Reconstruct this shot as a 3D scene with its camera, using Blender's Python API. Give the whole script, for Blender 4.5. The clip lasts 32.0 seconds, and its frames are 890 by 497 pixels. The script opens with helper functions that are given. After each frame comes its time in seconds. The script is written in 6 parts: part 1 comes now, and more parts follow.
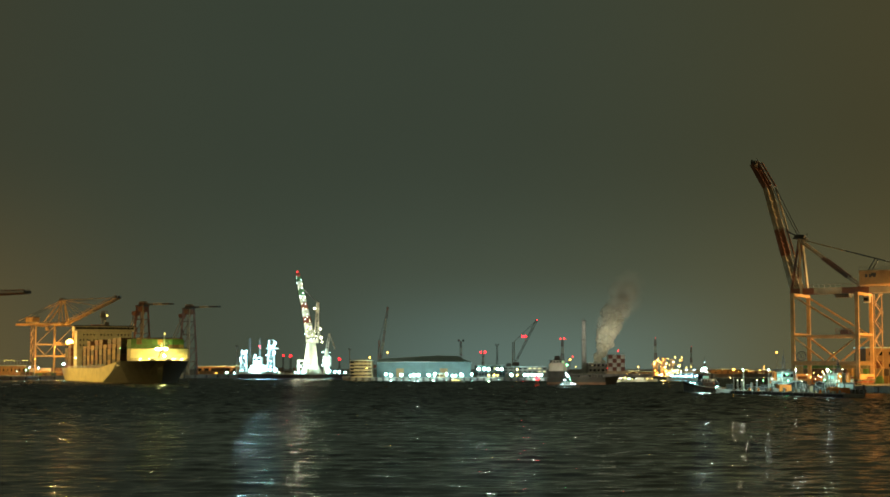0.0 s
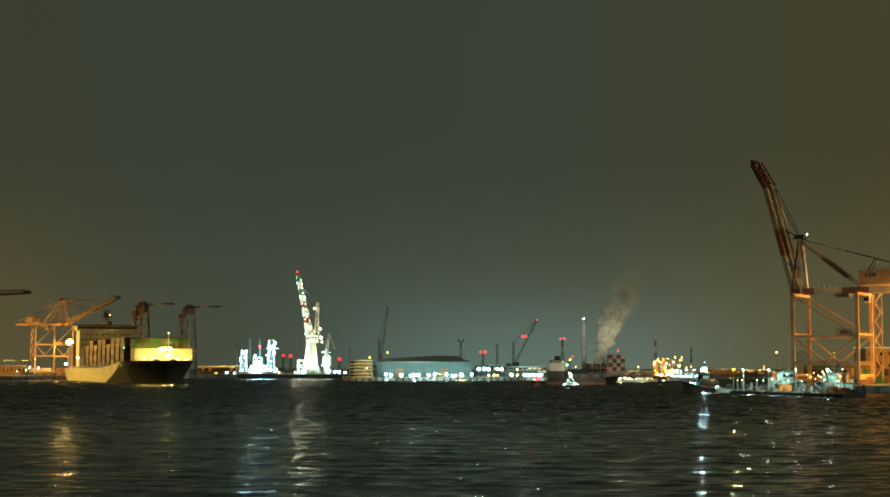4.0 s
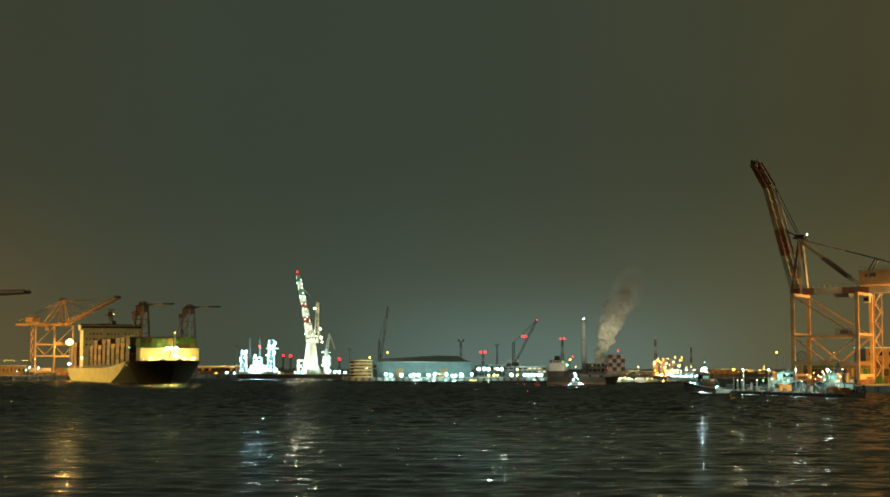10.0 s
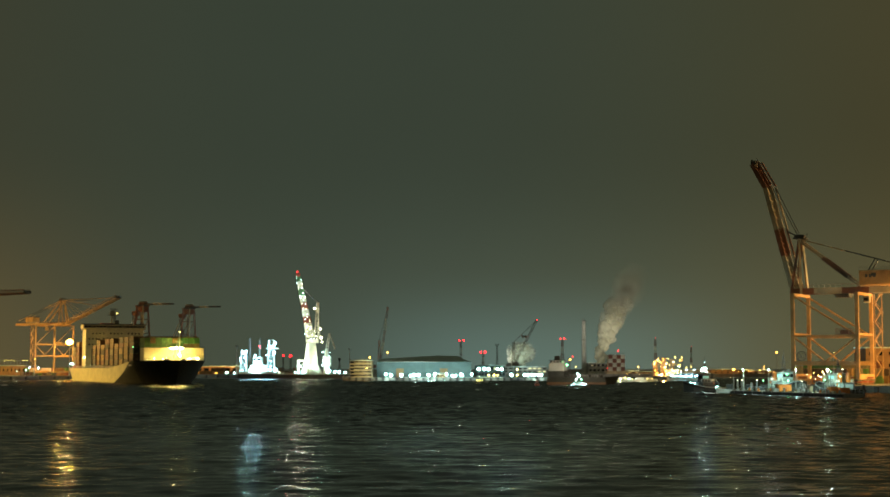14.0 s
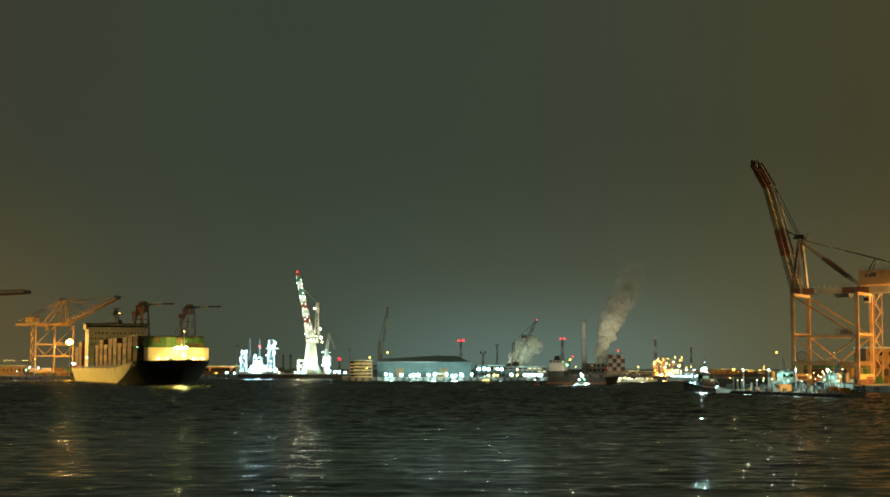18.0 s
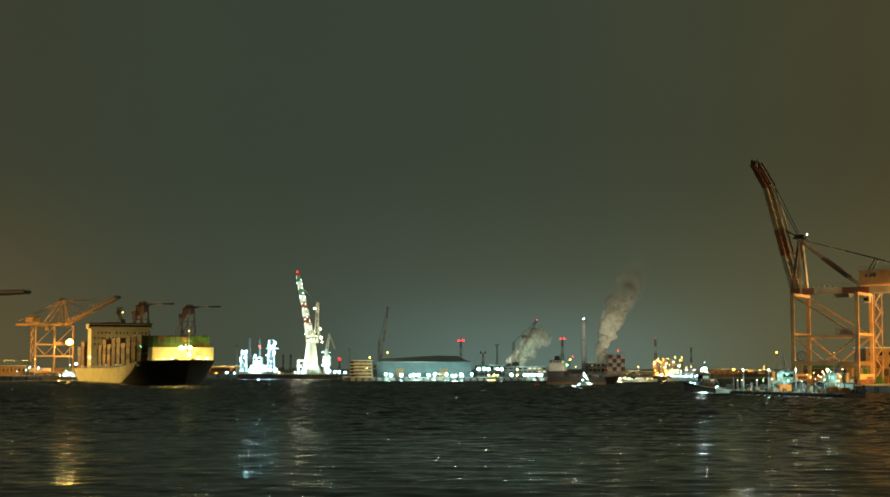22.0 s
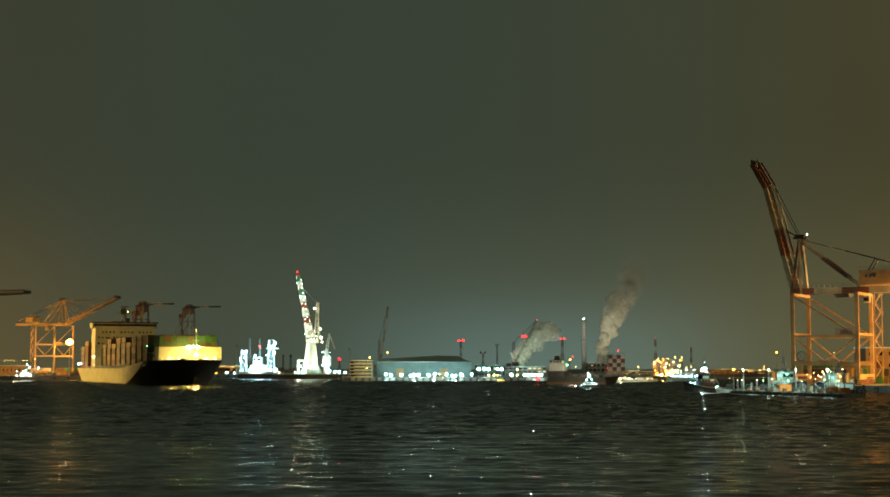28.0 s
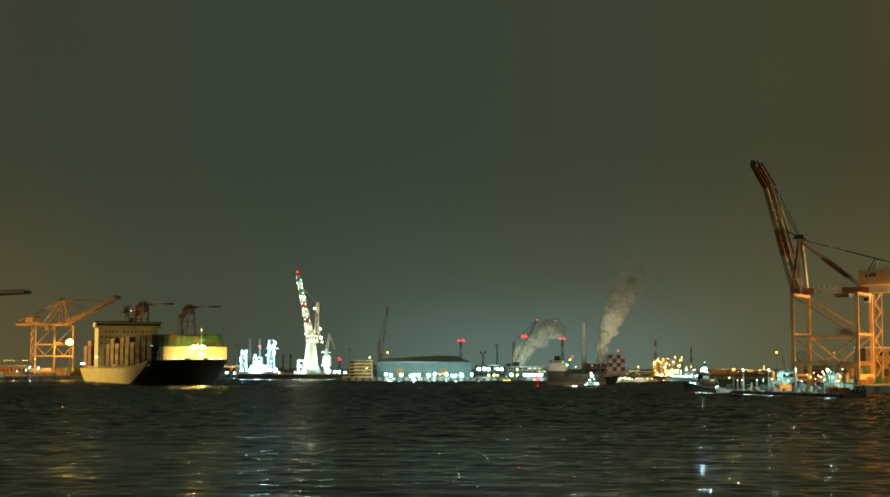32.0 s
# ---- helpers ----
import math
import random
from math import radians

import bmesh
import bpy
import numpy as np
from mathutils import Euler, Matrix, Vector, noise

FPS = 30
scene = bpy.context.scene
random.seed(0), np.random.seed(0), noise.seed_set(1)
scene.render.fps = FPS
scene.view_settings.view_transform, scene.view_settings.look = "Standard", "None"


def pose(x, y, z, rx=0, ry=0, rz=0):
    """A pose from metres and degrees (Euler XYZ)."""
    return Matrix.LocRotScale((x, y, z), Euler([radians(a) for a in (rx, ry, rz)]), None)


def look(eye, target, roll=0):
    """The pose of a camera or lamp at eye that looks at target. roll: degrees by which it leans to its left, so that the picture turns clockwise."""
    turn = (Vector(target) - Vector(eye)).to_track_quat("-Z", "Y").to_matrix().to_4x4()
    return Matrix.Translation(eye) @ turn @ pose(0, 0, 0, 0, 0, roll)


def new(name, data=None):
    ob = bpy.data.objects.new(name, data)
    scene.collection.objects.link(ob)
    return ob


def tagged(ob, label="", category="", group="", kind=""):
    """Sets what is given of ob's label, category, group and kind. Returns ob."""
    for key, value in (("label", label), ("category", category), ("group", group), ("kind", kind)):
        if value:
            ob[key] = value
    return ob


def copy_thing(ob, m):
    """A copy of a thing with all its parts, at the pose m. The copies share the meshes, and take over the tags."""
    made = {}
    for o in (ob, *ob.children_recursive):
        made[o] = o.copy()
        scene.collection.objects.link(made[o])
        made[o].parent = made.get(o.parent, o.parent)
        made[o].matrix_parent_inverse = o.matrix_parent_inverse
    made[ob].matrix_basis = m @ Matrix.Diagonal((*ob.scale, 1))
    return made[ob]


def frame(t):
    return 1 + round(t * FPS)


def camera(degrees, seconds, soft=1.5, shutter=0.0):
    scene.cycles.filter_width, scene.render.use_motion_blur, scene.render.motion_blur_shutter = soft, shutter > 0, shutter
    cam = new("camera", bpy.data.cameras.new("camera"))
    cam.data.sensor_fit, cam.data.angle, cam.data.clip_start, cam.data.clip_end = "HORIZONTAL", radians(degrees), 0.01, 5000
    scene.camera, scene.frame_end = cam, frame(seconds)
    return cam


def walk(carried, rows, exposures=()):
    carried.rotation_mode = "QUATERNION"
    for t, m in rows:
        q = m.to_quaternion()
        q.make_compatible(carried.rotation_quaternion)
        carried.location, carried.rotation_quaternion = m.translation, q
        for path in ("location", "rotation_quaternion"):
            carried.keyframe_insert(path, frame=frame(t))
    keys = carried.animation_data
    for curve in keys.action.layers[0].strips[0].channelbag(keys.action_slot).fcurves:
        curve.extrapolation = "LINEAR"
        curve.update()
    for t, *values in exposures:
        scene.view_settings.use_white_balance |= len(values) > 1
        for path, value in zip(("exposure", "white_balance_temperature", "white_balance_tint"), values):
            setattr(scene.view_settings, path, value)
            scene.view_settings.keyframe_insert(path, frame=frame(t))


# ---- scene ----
# A harbour at night. The camera stands still on a terrace eight metres over the water and looks along +y.
cam = camera(33.08, 32.0, soft=1.7)
walk(cam, [(0, pose(0, 0, 8, 94.526)), (32, pose(0, 0, 8, 94.526))])


# ---- sky: night cloud lit from below by the port ----
def night_sky():
    w = bpy.data.worlds.new("night_sky")
    scene.world = w
    w.use_nodes = True
    nt = w.node_tree
    nt.nodes.clear()
    N, L = nt.nodes.new, nt.links.new
    out, bg = N("ShaderNodeOutputWorld"), N("ShaderNodeBackground")
    co, sep = N("ShaderNodeTexCoord"), N("ShaderNodeSeparateXYZ")
    L(co.outputs["Generated"], sep.inputs[0])
    # colour by bearing: sodium light over the two terminals, cold light over the yards between them
    side = N("ShaderNodeValToRGB")
    mr = N("ShaderNodeMapRange")
    mr.inputs[1].default_value, mr.inputs[2].default_value = -0.34, 0.34
    L(sep.outputs[0], mr.inputs[0])
    L(mr.outputs[0], side.inputs[0])
    side.color_ramp.interpolation = "B_SPLINE"
    e = side.color_ramp.elements
    e[0].position, e[0].color = 0.0, (0.042, 0.041, 0.0245, 1)
    e[1].position, e[1].color = 1.0, (0.063, 0.052, 0.024, 1)
    for p, c in ((0.22, (0.0405, 0.051, 0.037, 1)), (0.45, (0.0415, 0.053, 0.0395, 1)), (0.62, (0.043, 0.053, 0.038, 1)), (0.82, (0.0525, 0.0525, 0.029, 1))):
        q = e.new(p)
        q.color = c
    # glow over the lit yards, fading upwards
    up = N("ShaderNodeMapRange")
    up.interpolation_type = "SMOOTHERSTEP"
    up.inputs[1].default_value, up.inputs[2].default_value = -0.01, 0.075
    up.inputs[3].default_value, up.inputs[4].default_value = 1.0, 0.0
    L(sep.outputs[2], up.inputs[0])
    mid = N("ShaderNodeMapRange")
    mid.interpolation_type = "SMOOTHERSTEP"
    mid.inputs[1].default_value, mid.inputs[2].default_value = 0.2, 0.0
    ax = N("ShaderNodeMath")
    ax.operation = "ABSOLUTE"
    sh = N("ShaderNodeMath")
    sh.operation = "ADD"
    sh.inputs[1].default_value = -0.06
    L(sep.outputs[0], sh.inputs[0])
    L(sh.outputs[0], ax.inputs[0])
    L(ax.outputs[0], mid.inputs[0])
    low = N("ShaderNodeMapRange")
    low.interpolation_type = "SMOOTHERSTEP"
    low.inputs[1].default_value, low.inputs[2].default_value = -0.03, 0.17
    low.inputs[3].default_value, low.inputs[4].default_value = 1.0, 0.0
    L(sep.outputs[2], low.inputs[0])
    # the low sky takes on the colour of the lamps under it
    tint = N("ShaderNodeValToRGB")
    L(mr.outputs[0], tint.inputs[0])
    tint.color_ramp.interpolation = "B_SPLINE"
    e = tint.color_ramp.elements
    e[0].position, e[0].color = 0.0, (0.080, 0.044, 0.009, 1)
    e[1].position, e[1].color = 1.0, (0.060, 0.042, 0.014, 1)
    for p, c in ((0.10, (0.060, 0.036, 0.009, 1)), (0.22, (0.016, 0.017, 0.010, 1)), (0.45, (0.027, 0.037, 0.031, 1)), (0.7, (0.044, 0.050, 0.034, 1)), (0.85, (0.060, 0.050, 0.024, 1))):
        q = e.new(p)
        q.color = c
    near = N("ShaderNodeMix")
    near.data_type, near.blend_type = "RGBA", "ADD"
    L(low.outputs[0], near.inputs["Factor"])
    L(side.outputs[0], near.inputs["A"])
    L(tint.outputs[0], near.inputs["B"])
    both = N("ShaderNodeMath")
    both.operation = "MULTIPLY"
    L(up.outputs[0], both.inputs[0])
    L(mid.outputs[0], both.inputs[1])
    add = N("ShaderNodeMix")
    add.data_type, add.blend_type = "RGBA", "ADD"
    add.inputs["B"].default_value = (0.034, 0.068, 0.076, 1)
    L(both.outputs[0], add.inputs["Factor"])
    L(near.outputs["Result"], add.inputs["A"])
    # slow unevenness of the cloud
    nz = N("ShaderNodeTexNoise")
    nz.inputs["Scale"].default_value, nz.inputs["Detail"].default_value = 3.0, 4.0
    L(co.outputs["Generated"], nz.inputs["Vector"])
    nr = N("ShaderNodeMapRange")
    nr.inputs[3].default_value, nr.inputs[4].default_value = 0.86, 1.12
    L(nz.outputs[0], nr.inputs[0])
    mul = N("ShaderNodeVectorMath")
    mul.operation = "SCALE"
    L(add.outputs["Result"], mul.inputs[0])
    L(nr.outputs[0], mul.inputs["Scale"])
    haze = N("ShaderNodeVectorMath")
    haze.operation = "MULTIPLY"
    haze.inputs[1].default_value = (1.005, 1.02, 0.95)
    L(mul.outputs[0], haze.inputs[0])
    L(haze.outputs[0], bg.inputs[0])
    bg.inputs[1].default_value = 1.0
    L(bg.outputs[0], out.inputs[0])


night_sky()
scene.view_settings.exposure = 0.0


def lamp(name, at, colour, watts, radius=0.6, aim=None, cone=120):
    """A lamp of the port or an added helper: a point lamp, or a spot that looks at aim."""
    d = bpy.data.lights.new(name, "SPOT" if aim else "POINT")
    d.color, d.energy, d.shadow_soft_size = colour, watts, radius
    ob = new(name, d)
    if aim:
        d.spot_size, d.spot_blend = radians(cone), 0.6
        ob.matrix_world = look(at, aim)
    else:
        ob.location = at
    return ob


SODIUM, MERCURY, WARM = (1.0, 0.57, 0.15), (0.66, 1.0, 0.90), (1.0, 0.76, 0.28)

# ---- large lights: lamps built further down, and helper lamps added without a fixture ----
# unseen sodium lamps right of the view, added to light the raised crane and yard
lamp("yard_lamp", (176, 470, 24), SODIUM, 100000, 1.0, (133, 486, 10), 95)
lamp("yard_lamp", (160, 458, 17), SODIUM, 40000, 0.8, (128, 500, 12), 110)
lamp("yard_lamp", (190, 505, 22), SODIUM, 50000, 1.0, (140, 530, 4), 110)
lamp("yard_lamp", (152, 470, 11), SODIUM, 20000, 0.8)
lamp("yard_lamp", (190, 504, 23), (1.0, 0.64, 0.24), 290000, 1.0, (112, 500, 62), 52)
# narrow spot added in front of the flood lamp for its streak on the water
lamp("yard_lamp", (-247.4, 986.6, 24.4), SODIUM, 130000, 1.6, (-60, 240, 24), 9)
# added lamps, most beyond the view, for the west crane, shed and hull side
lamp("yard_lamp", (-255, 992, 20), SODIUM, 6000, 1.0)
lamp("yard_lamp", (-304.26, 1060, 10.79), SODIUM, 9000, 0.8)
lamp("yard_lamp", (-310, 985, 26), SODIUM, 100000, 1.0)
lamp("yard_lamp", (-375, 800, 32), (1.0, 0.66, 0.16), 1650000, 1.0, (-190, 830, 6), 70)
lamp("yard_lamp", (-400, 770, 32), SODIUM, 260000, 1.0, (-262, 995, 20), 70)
lamp("floating_crane_lamp", (-84, 1047, 15), (0.94, 1.0, 0.72), 12000, 1.2)
lamp("floating_crane_lamp", (-103, 1047, 15), (0.94, 1.0, 0.74), 12000, 1.2)
lamp("floating_crane_lamp", (-99, 1034, 48), (1.0, 0.96, 0.62), 4000, 1.0)
lamp("floating_crane_lamp", (-103, 1036, 66), (1.0, 0.96, 0.62), 3000, 1.0)
lamp("floating_crane_lamp", (-82, 1033, 5.5), (0.84, 1.0, 0.68), 15000, 0.8, (-93, 1052, 20), 80)
lamp("floating_crane_lamp", (-104, 1033, 5.5), (0.84, 1.0, 0.68), 15000, 0.8, (-93, 1052, 20), 80)
lamp("work_ship_lamp", (-132, 1030, 6), (0.56, 0.94, 1.0), 42000, 0.8, (-131, 1050, 16), 90)
lamp("work_ship_lamp", (-130, 1047, 17), (0.40, 0.86, 1.0), 16000, 1.4)
# narrow level spots, added only to draw the lamps' long streaks on the water
for x, z in ((-141, 8), (-134, 18), (-127, 8), (-120, 22)):
    lamp("work_ship_lamp", (x, 1034, z), (0.50, 0.90, 1.0), 34000, 1.6, (x * 0.1, 100, z + 9), 4)
for x, z in ((-105, 8), (-97, 40), (-90, 10), (-80, 8)):
    lamp("floating_crane_lamp", (x, 1030, z), (0.80, 1.0, 0.80), 17000, 1.6, (x * 0.1, 100, z + 9), 4)
for x, y, z in ((-32.5, 864, 3.6), (-17.5, 864, 3.6), (-5, 864, 3.8), (9, 864, 3.8), (25, 888, 6.6), (36, 888, 6.0), (53, 906, 3.4)):
    lamp("shed_lamp", (x, y - 1, z), (0.74, 1.0, 0.92), 70000 if y < 880 else 26000, 1.2, (x * 0.1, 100, z + 9), 4.4)
for x, y in ((88.7, 447.0), (92.9, 431.7), (97.1, 416.3), (101.6, 399.8)):
    # this narrow spot is added only for the post's water streak
    lamp("jetty_lamp", (x - 0.4, y - 1.2, 7.2), (0.80, 1.0, 0.86), 1700, 0.7, (x * 0.29, 125, 8.5), 5.6)
    lamp("jetty_lamp", (x + 0.9, y + 0.3, 7.0), MERCURY, 2400, 0.4, (x + 3.4, y + 1.0, -4), 165)
    lamp("jetty_lamp", (x + 0.6, y + 0.6, 7.0), MERCURY, 4500, 0.4, (x + 8, y + 12, 3), 120)
# two more narrow spots, added for the tug's and jetty end's streaks
lamp("tug_lamp", (82.8, 484.5, 7.4), (0.60, 1.0, 0.95), 9000, 0.8, (20.5, 125, 8.5), 5.4)
lamp("jetty_lamp", (86.0, 449.0, 7.4), (1.0, 0.6, 0.2), 2600, 0.5, (23, 125, 8.5), 5.6)
# points hung in front of the quay edge, added to brighten its dark face
for x, y, z, w in ((-32.5, 866, 4.6, 7500), (-17.5, 866, 4.6, 7500), (-7, 866, 4.6, 7500), (6, 866, 4.6, 7500), (25, 866, 6.6, 9000), (53, 866, 4.4, 9000)):
    lamp("shed_lamp", (x, y, z), MERCURY, w, 0.7)
lamp("shed_lamp", (-48.5, 862, 8.32), WARM, 3200, 0.5, (-49.28, 876, 5.69), 150)
# lamps without a fixture, added to brighten the steam, plant hall and checkered tower
lamp("plant_fill_lamp", (146.97, 1400, 8.53), (1.0, 0.92, 0.74), 215000, 1.5, (170, 1510, 96), 66)
lamp("plant_fill_lamp", (69.75, 1310, 8.49), (0.94, 1.0, 0.92), 80000, 1.5, (82.94, 1405, 46.16), 50)
lamp("plant_fill_lamp", (118, 1440, 10), (1.0, 0.92, 0.74), 90000, 1.5, (165, 1512, 70), 80)
lamp("plant_fill_lamp", (206, 1500, 10), (1.0, 0.88, 0.66), 50000, 1.5, (163, 1512, 60), 80)
lamp("plant_fill_lamp", (40, 1400, 10), (0.94, 1.0, 0.92), 34000, 1.5, (84, 1405, 36), 70)
lamp("plant_fill_lamp", (124, 1410, 10), (0.94, 1.0, 0.92), 34000, 1.5, (84, 1405, 36), 70)
lamp("plant_fill_lamp", (72, 1368, 16), MERCURY, 22000, 0.8)
lamp("plant_fill_lamp", (141, 1212, 11.2), (1.0, 0.9, 0.7), 9000, 0.8)
lamp("tug_lamp", (82.4, 481.5, 6.0), MERCURY, 6000, 0.4, (80.5, 468, -3), 110)
lamp("barge_lamp", (130.42, 895, 5.31), SODIUM, 6000, 0.8)
lamp("barge_lamp", (140.54, 895, 3.62), MERCURY, 10000, 0.8)
# free-standing points over the water, added to brighten the fishing boats
lamp("fishing_boat_fill_lamp", (92, 790, 6), (0.9, 1.0, 0.6), 4000, 0.5)
lamp("fishing_boat_fill_lamp", (105, 803, 6), (1.0, 0.9, 0.6), 4000, 0.5)
# point without a fixture, added to brighten the coaster's side
lamp("coaster_fill_lamp", (57.51, 668, 7.5), (1.0, 0.92, 0.7), 5000, 0.5)
# these road lamps are added to brighten the far quay and its warehouses
lamp("road_lamp", (264.91, 1250, 15.06), SODIUM, 26000, 0.8, (275.35, 1300, 5.55), 120)
lamp("road_lamp", (163.56, 1270, 11.35), WARM, 44000, 0.8, (169.93, 1320, 4.03), 120)
for x, p in ((199, WARM), (236, SODIUM), (320, SODIUM), (365, SODIUM)):
    lamp("road_lamp", (x, 1246, 9), p, 3500, 0.8)
lamp("road_lamp", (-183.1, 1215, 11.2), SODIUM, 60000, 0.8, (-189.81, 1260, 5.63), 120)
for x, p in ((139.31, WARM), (166.11, WARM), (185.59, SODIUM), (273.27, SODIUM)):
    lamp("road_lamp", (x, 1290, 8), p, 14000, 0.8, (x, 1288, 2), 150)
# lamp without a fixture, added to brighten the ground under the west crane
lamp("yard_lamp", (-260.23, 1000, 10.64), SODIUM, 9000, 0.8)


# ---- materials ----
def surface(name, base, rough=0.6, metal=0.0, vary=0.25, grain=1.2, stain=0.15, bump=0.1, dirt=(0.12, 0.09, 0.06), spots=0.5):
    """A painted, weathered surface: base colour varied at two scales, with stains and fine relief. Sizes in metres."""
    m = bpy.data.materials.new(name)
    m.use_nodes = True
    nt = m.node_tree
    N, L = nt.nodes.new, nt.links.new
    b = nt.nodes["Principled BSDF"]
    co = N("ShaderNodeTexCoord")
    fine, wide = N("ShaderNodeTexNoise"), N("ShaderNodeTexNoise")
    fine.inputs["Scale"].default_value, fine.inputs["Detail"].default_value = grain * 3, 5
    wide.inputs["Scale"].default_value, wide.inputs["Detail"].default_value = 0.22 * grain, 3
    for n in (fine, wide):
        L(co.outputs["Object"], n.inputs["Vector"])
    info = N("ShaderNodeObjectInfo")
    mr = N("ShaderNodeMapRange")
    mr.inputs[1].default_value, mr.inputs[2].default_value = 0.3, 0.7
    mr.inputs[3].default_value, mr.inputs[4].default_value = 1 - vary, 1 + vary
    L(wide.outputs[0], mr.inputs[0])
    each = N("ShaderNodeMapRange")
    each.inputs[3].default_value, each.inputs[4].default_value = 0.9, 1.1
    L(info.outputs["Random"], each.inputs[0])
    both = N("ShaderNodeMath")
    both.operation = "MULTIPLY"
    L(mr.outputs[0], both.inputs[0])
    L(each.outputs[0], both.inputs[1])
    tone = N("ShaderNodeVectorMath")
    tone.operation = "SCALE"
    tone.inputs[0].default_value = base
    L(both.outputs[0], tone.inputs["Scale"])
    edge = N("ShaderNodeMapRange")
    edge.inputs[1].default_value, edge.inputs[2].default_value = spots, spots + 0.25
    edge.inputs[4].default_value = stain * 4
    L(fine.outputs[0], edge.inputs[0])
    mix = N("ShaderNodeMix")
    mix.data_type = "RGBA"
    L(edge.outputs[0], mix.inputs["Factor"])
    L(tone.outputs[0], mix.inputs["A"])
    mix.inputs["B"].default_value = (*dirt, 1)
    L(mix.outputs["Result"], b.inputs["Base Color"])
    b.inputs["Roughness"].default_value, b.inputs["Metallic"].default_value = rough, metal
    if bump:
        bp = N("ShaderNodeBump")
        bp.inputs["Strength"].default_value, bp.inputs["Distance"].default_value = bump, 0.05
        L(fine.outputs[0], bp.inputs["Height"])
        L(bp.outputs[0], b.inputs["Normal"])
    return m


def glow(name, colour, strength):
    """A lit lamp glass."""
    m = bpy.data.materials.new(name)
    m.use_nodes = True
    b = m.node_tree.nodes["Principled BSDF"]
    b.inputs["Base Color"].default_value = (*colour, 1)
    b.inputs["Emission Color"].default_value = (*colour, 1)
    info, mr = m.node_tree.nodes.new("ShaderNodeObjectInfo"), m.node_tree.nodes.new("ShaderNodeMapRange")
    mr.inputs[3].default_value, mr.inputs[4].default_value = strength * 0.55, strength * 1.45
    m.node_tree.links.new(info.outputs["Random"], mr.inputs[0])
    m.node_tree.links.new(mr.outputs[0], b.inputs["Emission Strength"])
    return m


def sea():
    m = bpy.data.materials.new("harbour_water")
    m.use_nodes = True
    nt = m.node_tree
    N, L = nt.nodes.new, nt.links.new
    b = nt.nodes["Principled BSDF"]
    b.inputs["Base Color"].default_value = (0.006, 0.010, 0.009, 1)
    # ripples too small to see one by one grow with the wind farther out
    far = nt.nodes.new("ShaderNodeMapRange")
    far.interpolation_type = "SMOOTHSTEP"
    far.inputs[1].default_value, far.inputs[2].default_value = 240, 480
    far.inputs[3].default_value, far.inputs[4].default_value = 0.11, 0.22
    spl, geo = nt.nodes.new("ShaderNodeSeparateXYZ"), nt.nodes.new("ShaderNodeNewGeometry")
    b.inputs["IOR"].default_value = 1.33
    co = N("ShaderNodeTexCoord")
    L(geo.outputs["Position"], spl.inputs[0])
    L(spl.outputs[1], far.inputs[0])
    # wind streaks: smoother and rougher lanes lie across the view
    lane, lanes = N("ShaderNodeMapping"), N("ShaderNodeTexNoise")
    lane.inputs["Scale"].default_value = (0.035, 0.11, 0.1)
    lanes.inputs["Scale"].default_value, lanes.inputs["Detail"].default_value = 1.0, 6.0
    lanes.inputs["Roughness"].default_value = 0.7
    L(co.outputs["Object"], lane.inputs["Vector"])
    L(lane.outputs[0], lanes.inputs["Vector"])
    gust, rough = N("ShaderNodeMapRange"), N("ShaderNodeMath")
    gust.inputs[1].default_value, gust.inputs[2].default_value = 0.3, 0.7
    gust.inputs[3].default_value, gust.inputs[4].default_value = 0.7, 1.3
    L(lanes.outputs[0], gust.inputs[0])
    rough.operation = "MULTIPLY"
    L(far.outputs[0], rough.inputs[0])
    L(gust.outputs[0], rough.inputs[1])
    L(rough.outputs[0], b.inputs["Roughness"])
    last = None
    for scale, stretch, dist, strength in ((1.6, 0.5, 0.03, 1.0),):
        mp = N("ShaderNodeMapping")
        mp.inputs["Scale"].default_value = (scale * stretch, scale, scale)
        mp.inputs["Rotation"].default_value = (0, 0, 0.2)
        L(co.outputs["Object"], mp.inputs["Vector"])
        nz = N("ShaderNodeTexNoise")
        nz.inputs["Scale"].default_value, nz.inputs["Detail"].default_value = 1.0, 3.0
        L(mp.outputs[0], nz.inputs["Vector"])
        bp = N("ShaderNodeBump")
        bp.inputs["Strength"].default_value, bp.inputs["Distance"].default_value = strength, dist
        L(nz.outputs[0], bp.inputs["Height"])
        if last:
            L(last.outputs[0], bp.inputs["Normal"])
        last = bp
    L(last.outputs[0], b.inputs["Normal"])
    return m


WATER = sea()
CRANE_RED = surface("crane_red_paint", (0.25, 0.095, 0.05), 0.5, stain=0.12)
CRANE_ORANGE = surface("crane_orange_paint", (0.56, 0.31, 0.12), 0.5, stain=0.10)
CRANE_OCHRE = surface("crane_ochre_paint", (0.54, 0.33, 0.11), 0.5, stain=0.10)
CRANE_DARK = surface("old_crane_paint", (0.15, 0.075, 0.05), 0.6, stain=0.15)
CRANE_WHITE = surface("crane_white_paint", (0.48, 0.39, 0.26), 0.5, stain=0.12)
STEEL = surface("dark_steel", (0.09, 0.085, 0.08), 0.55, 0.3)
GALV = surface("galvanised_steel", (0.40, 0.41, 0.40), 0.45, 0.5)
CONCRETE = surface("quay_concrete", (0.26, 0.25, 0.23), 0.85, vary=0.3, stain=0.15, bump=0.3)
# dark fittings, and the ship's bow, whose shade is put into this colour
HULL_DARK = surface("dark_paint_and_bow_shade", (0.017, 0.021, 0.016), 0.7, vary=0.1)
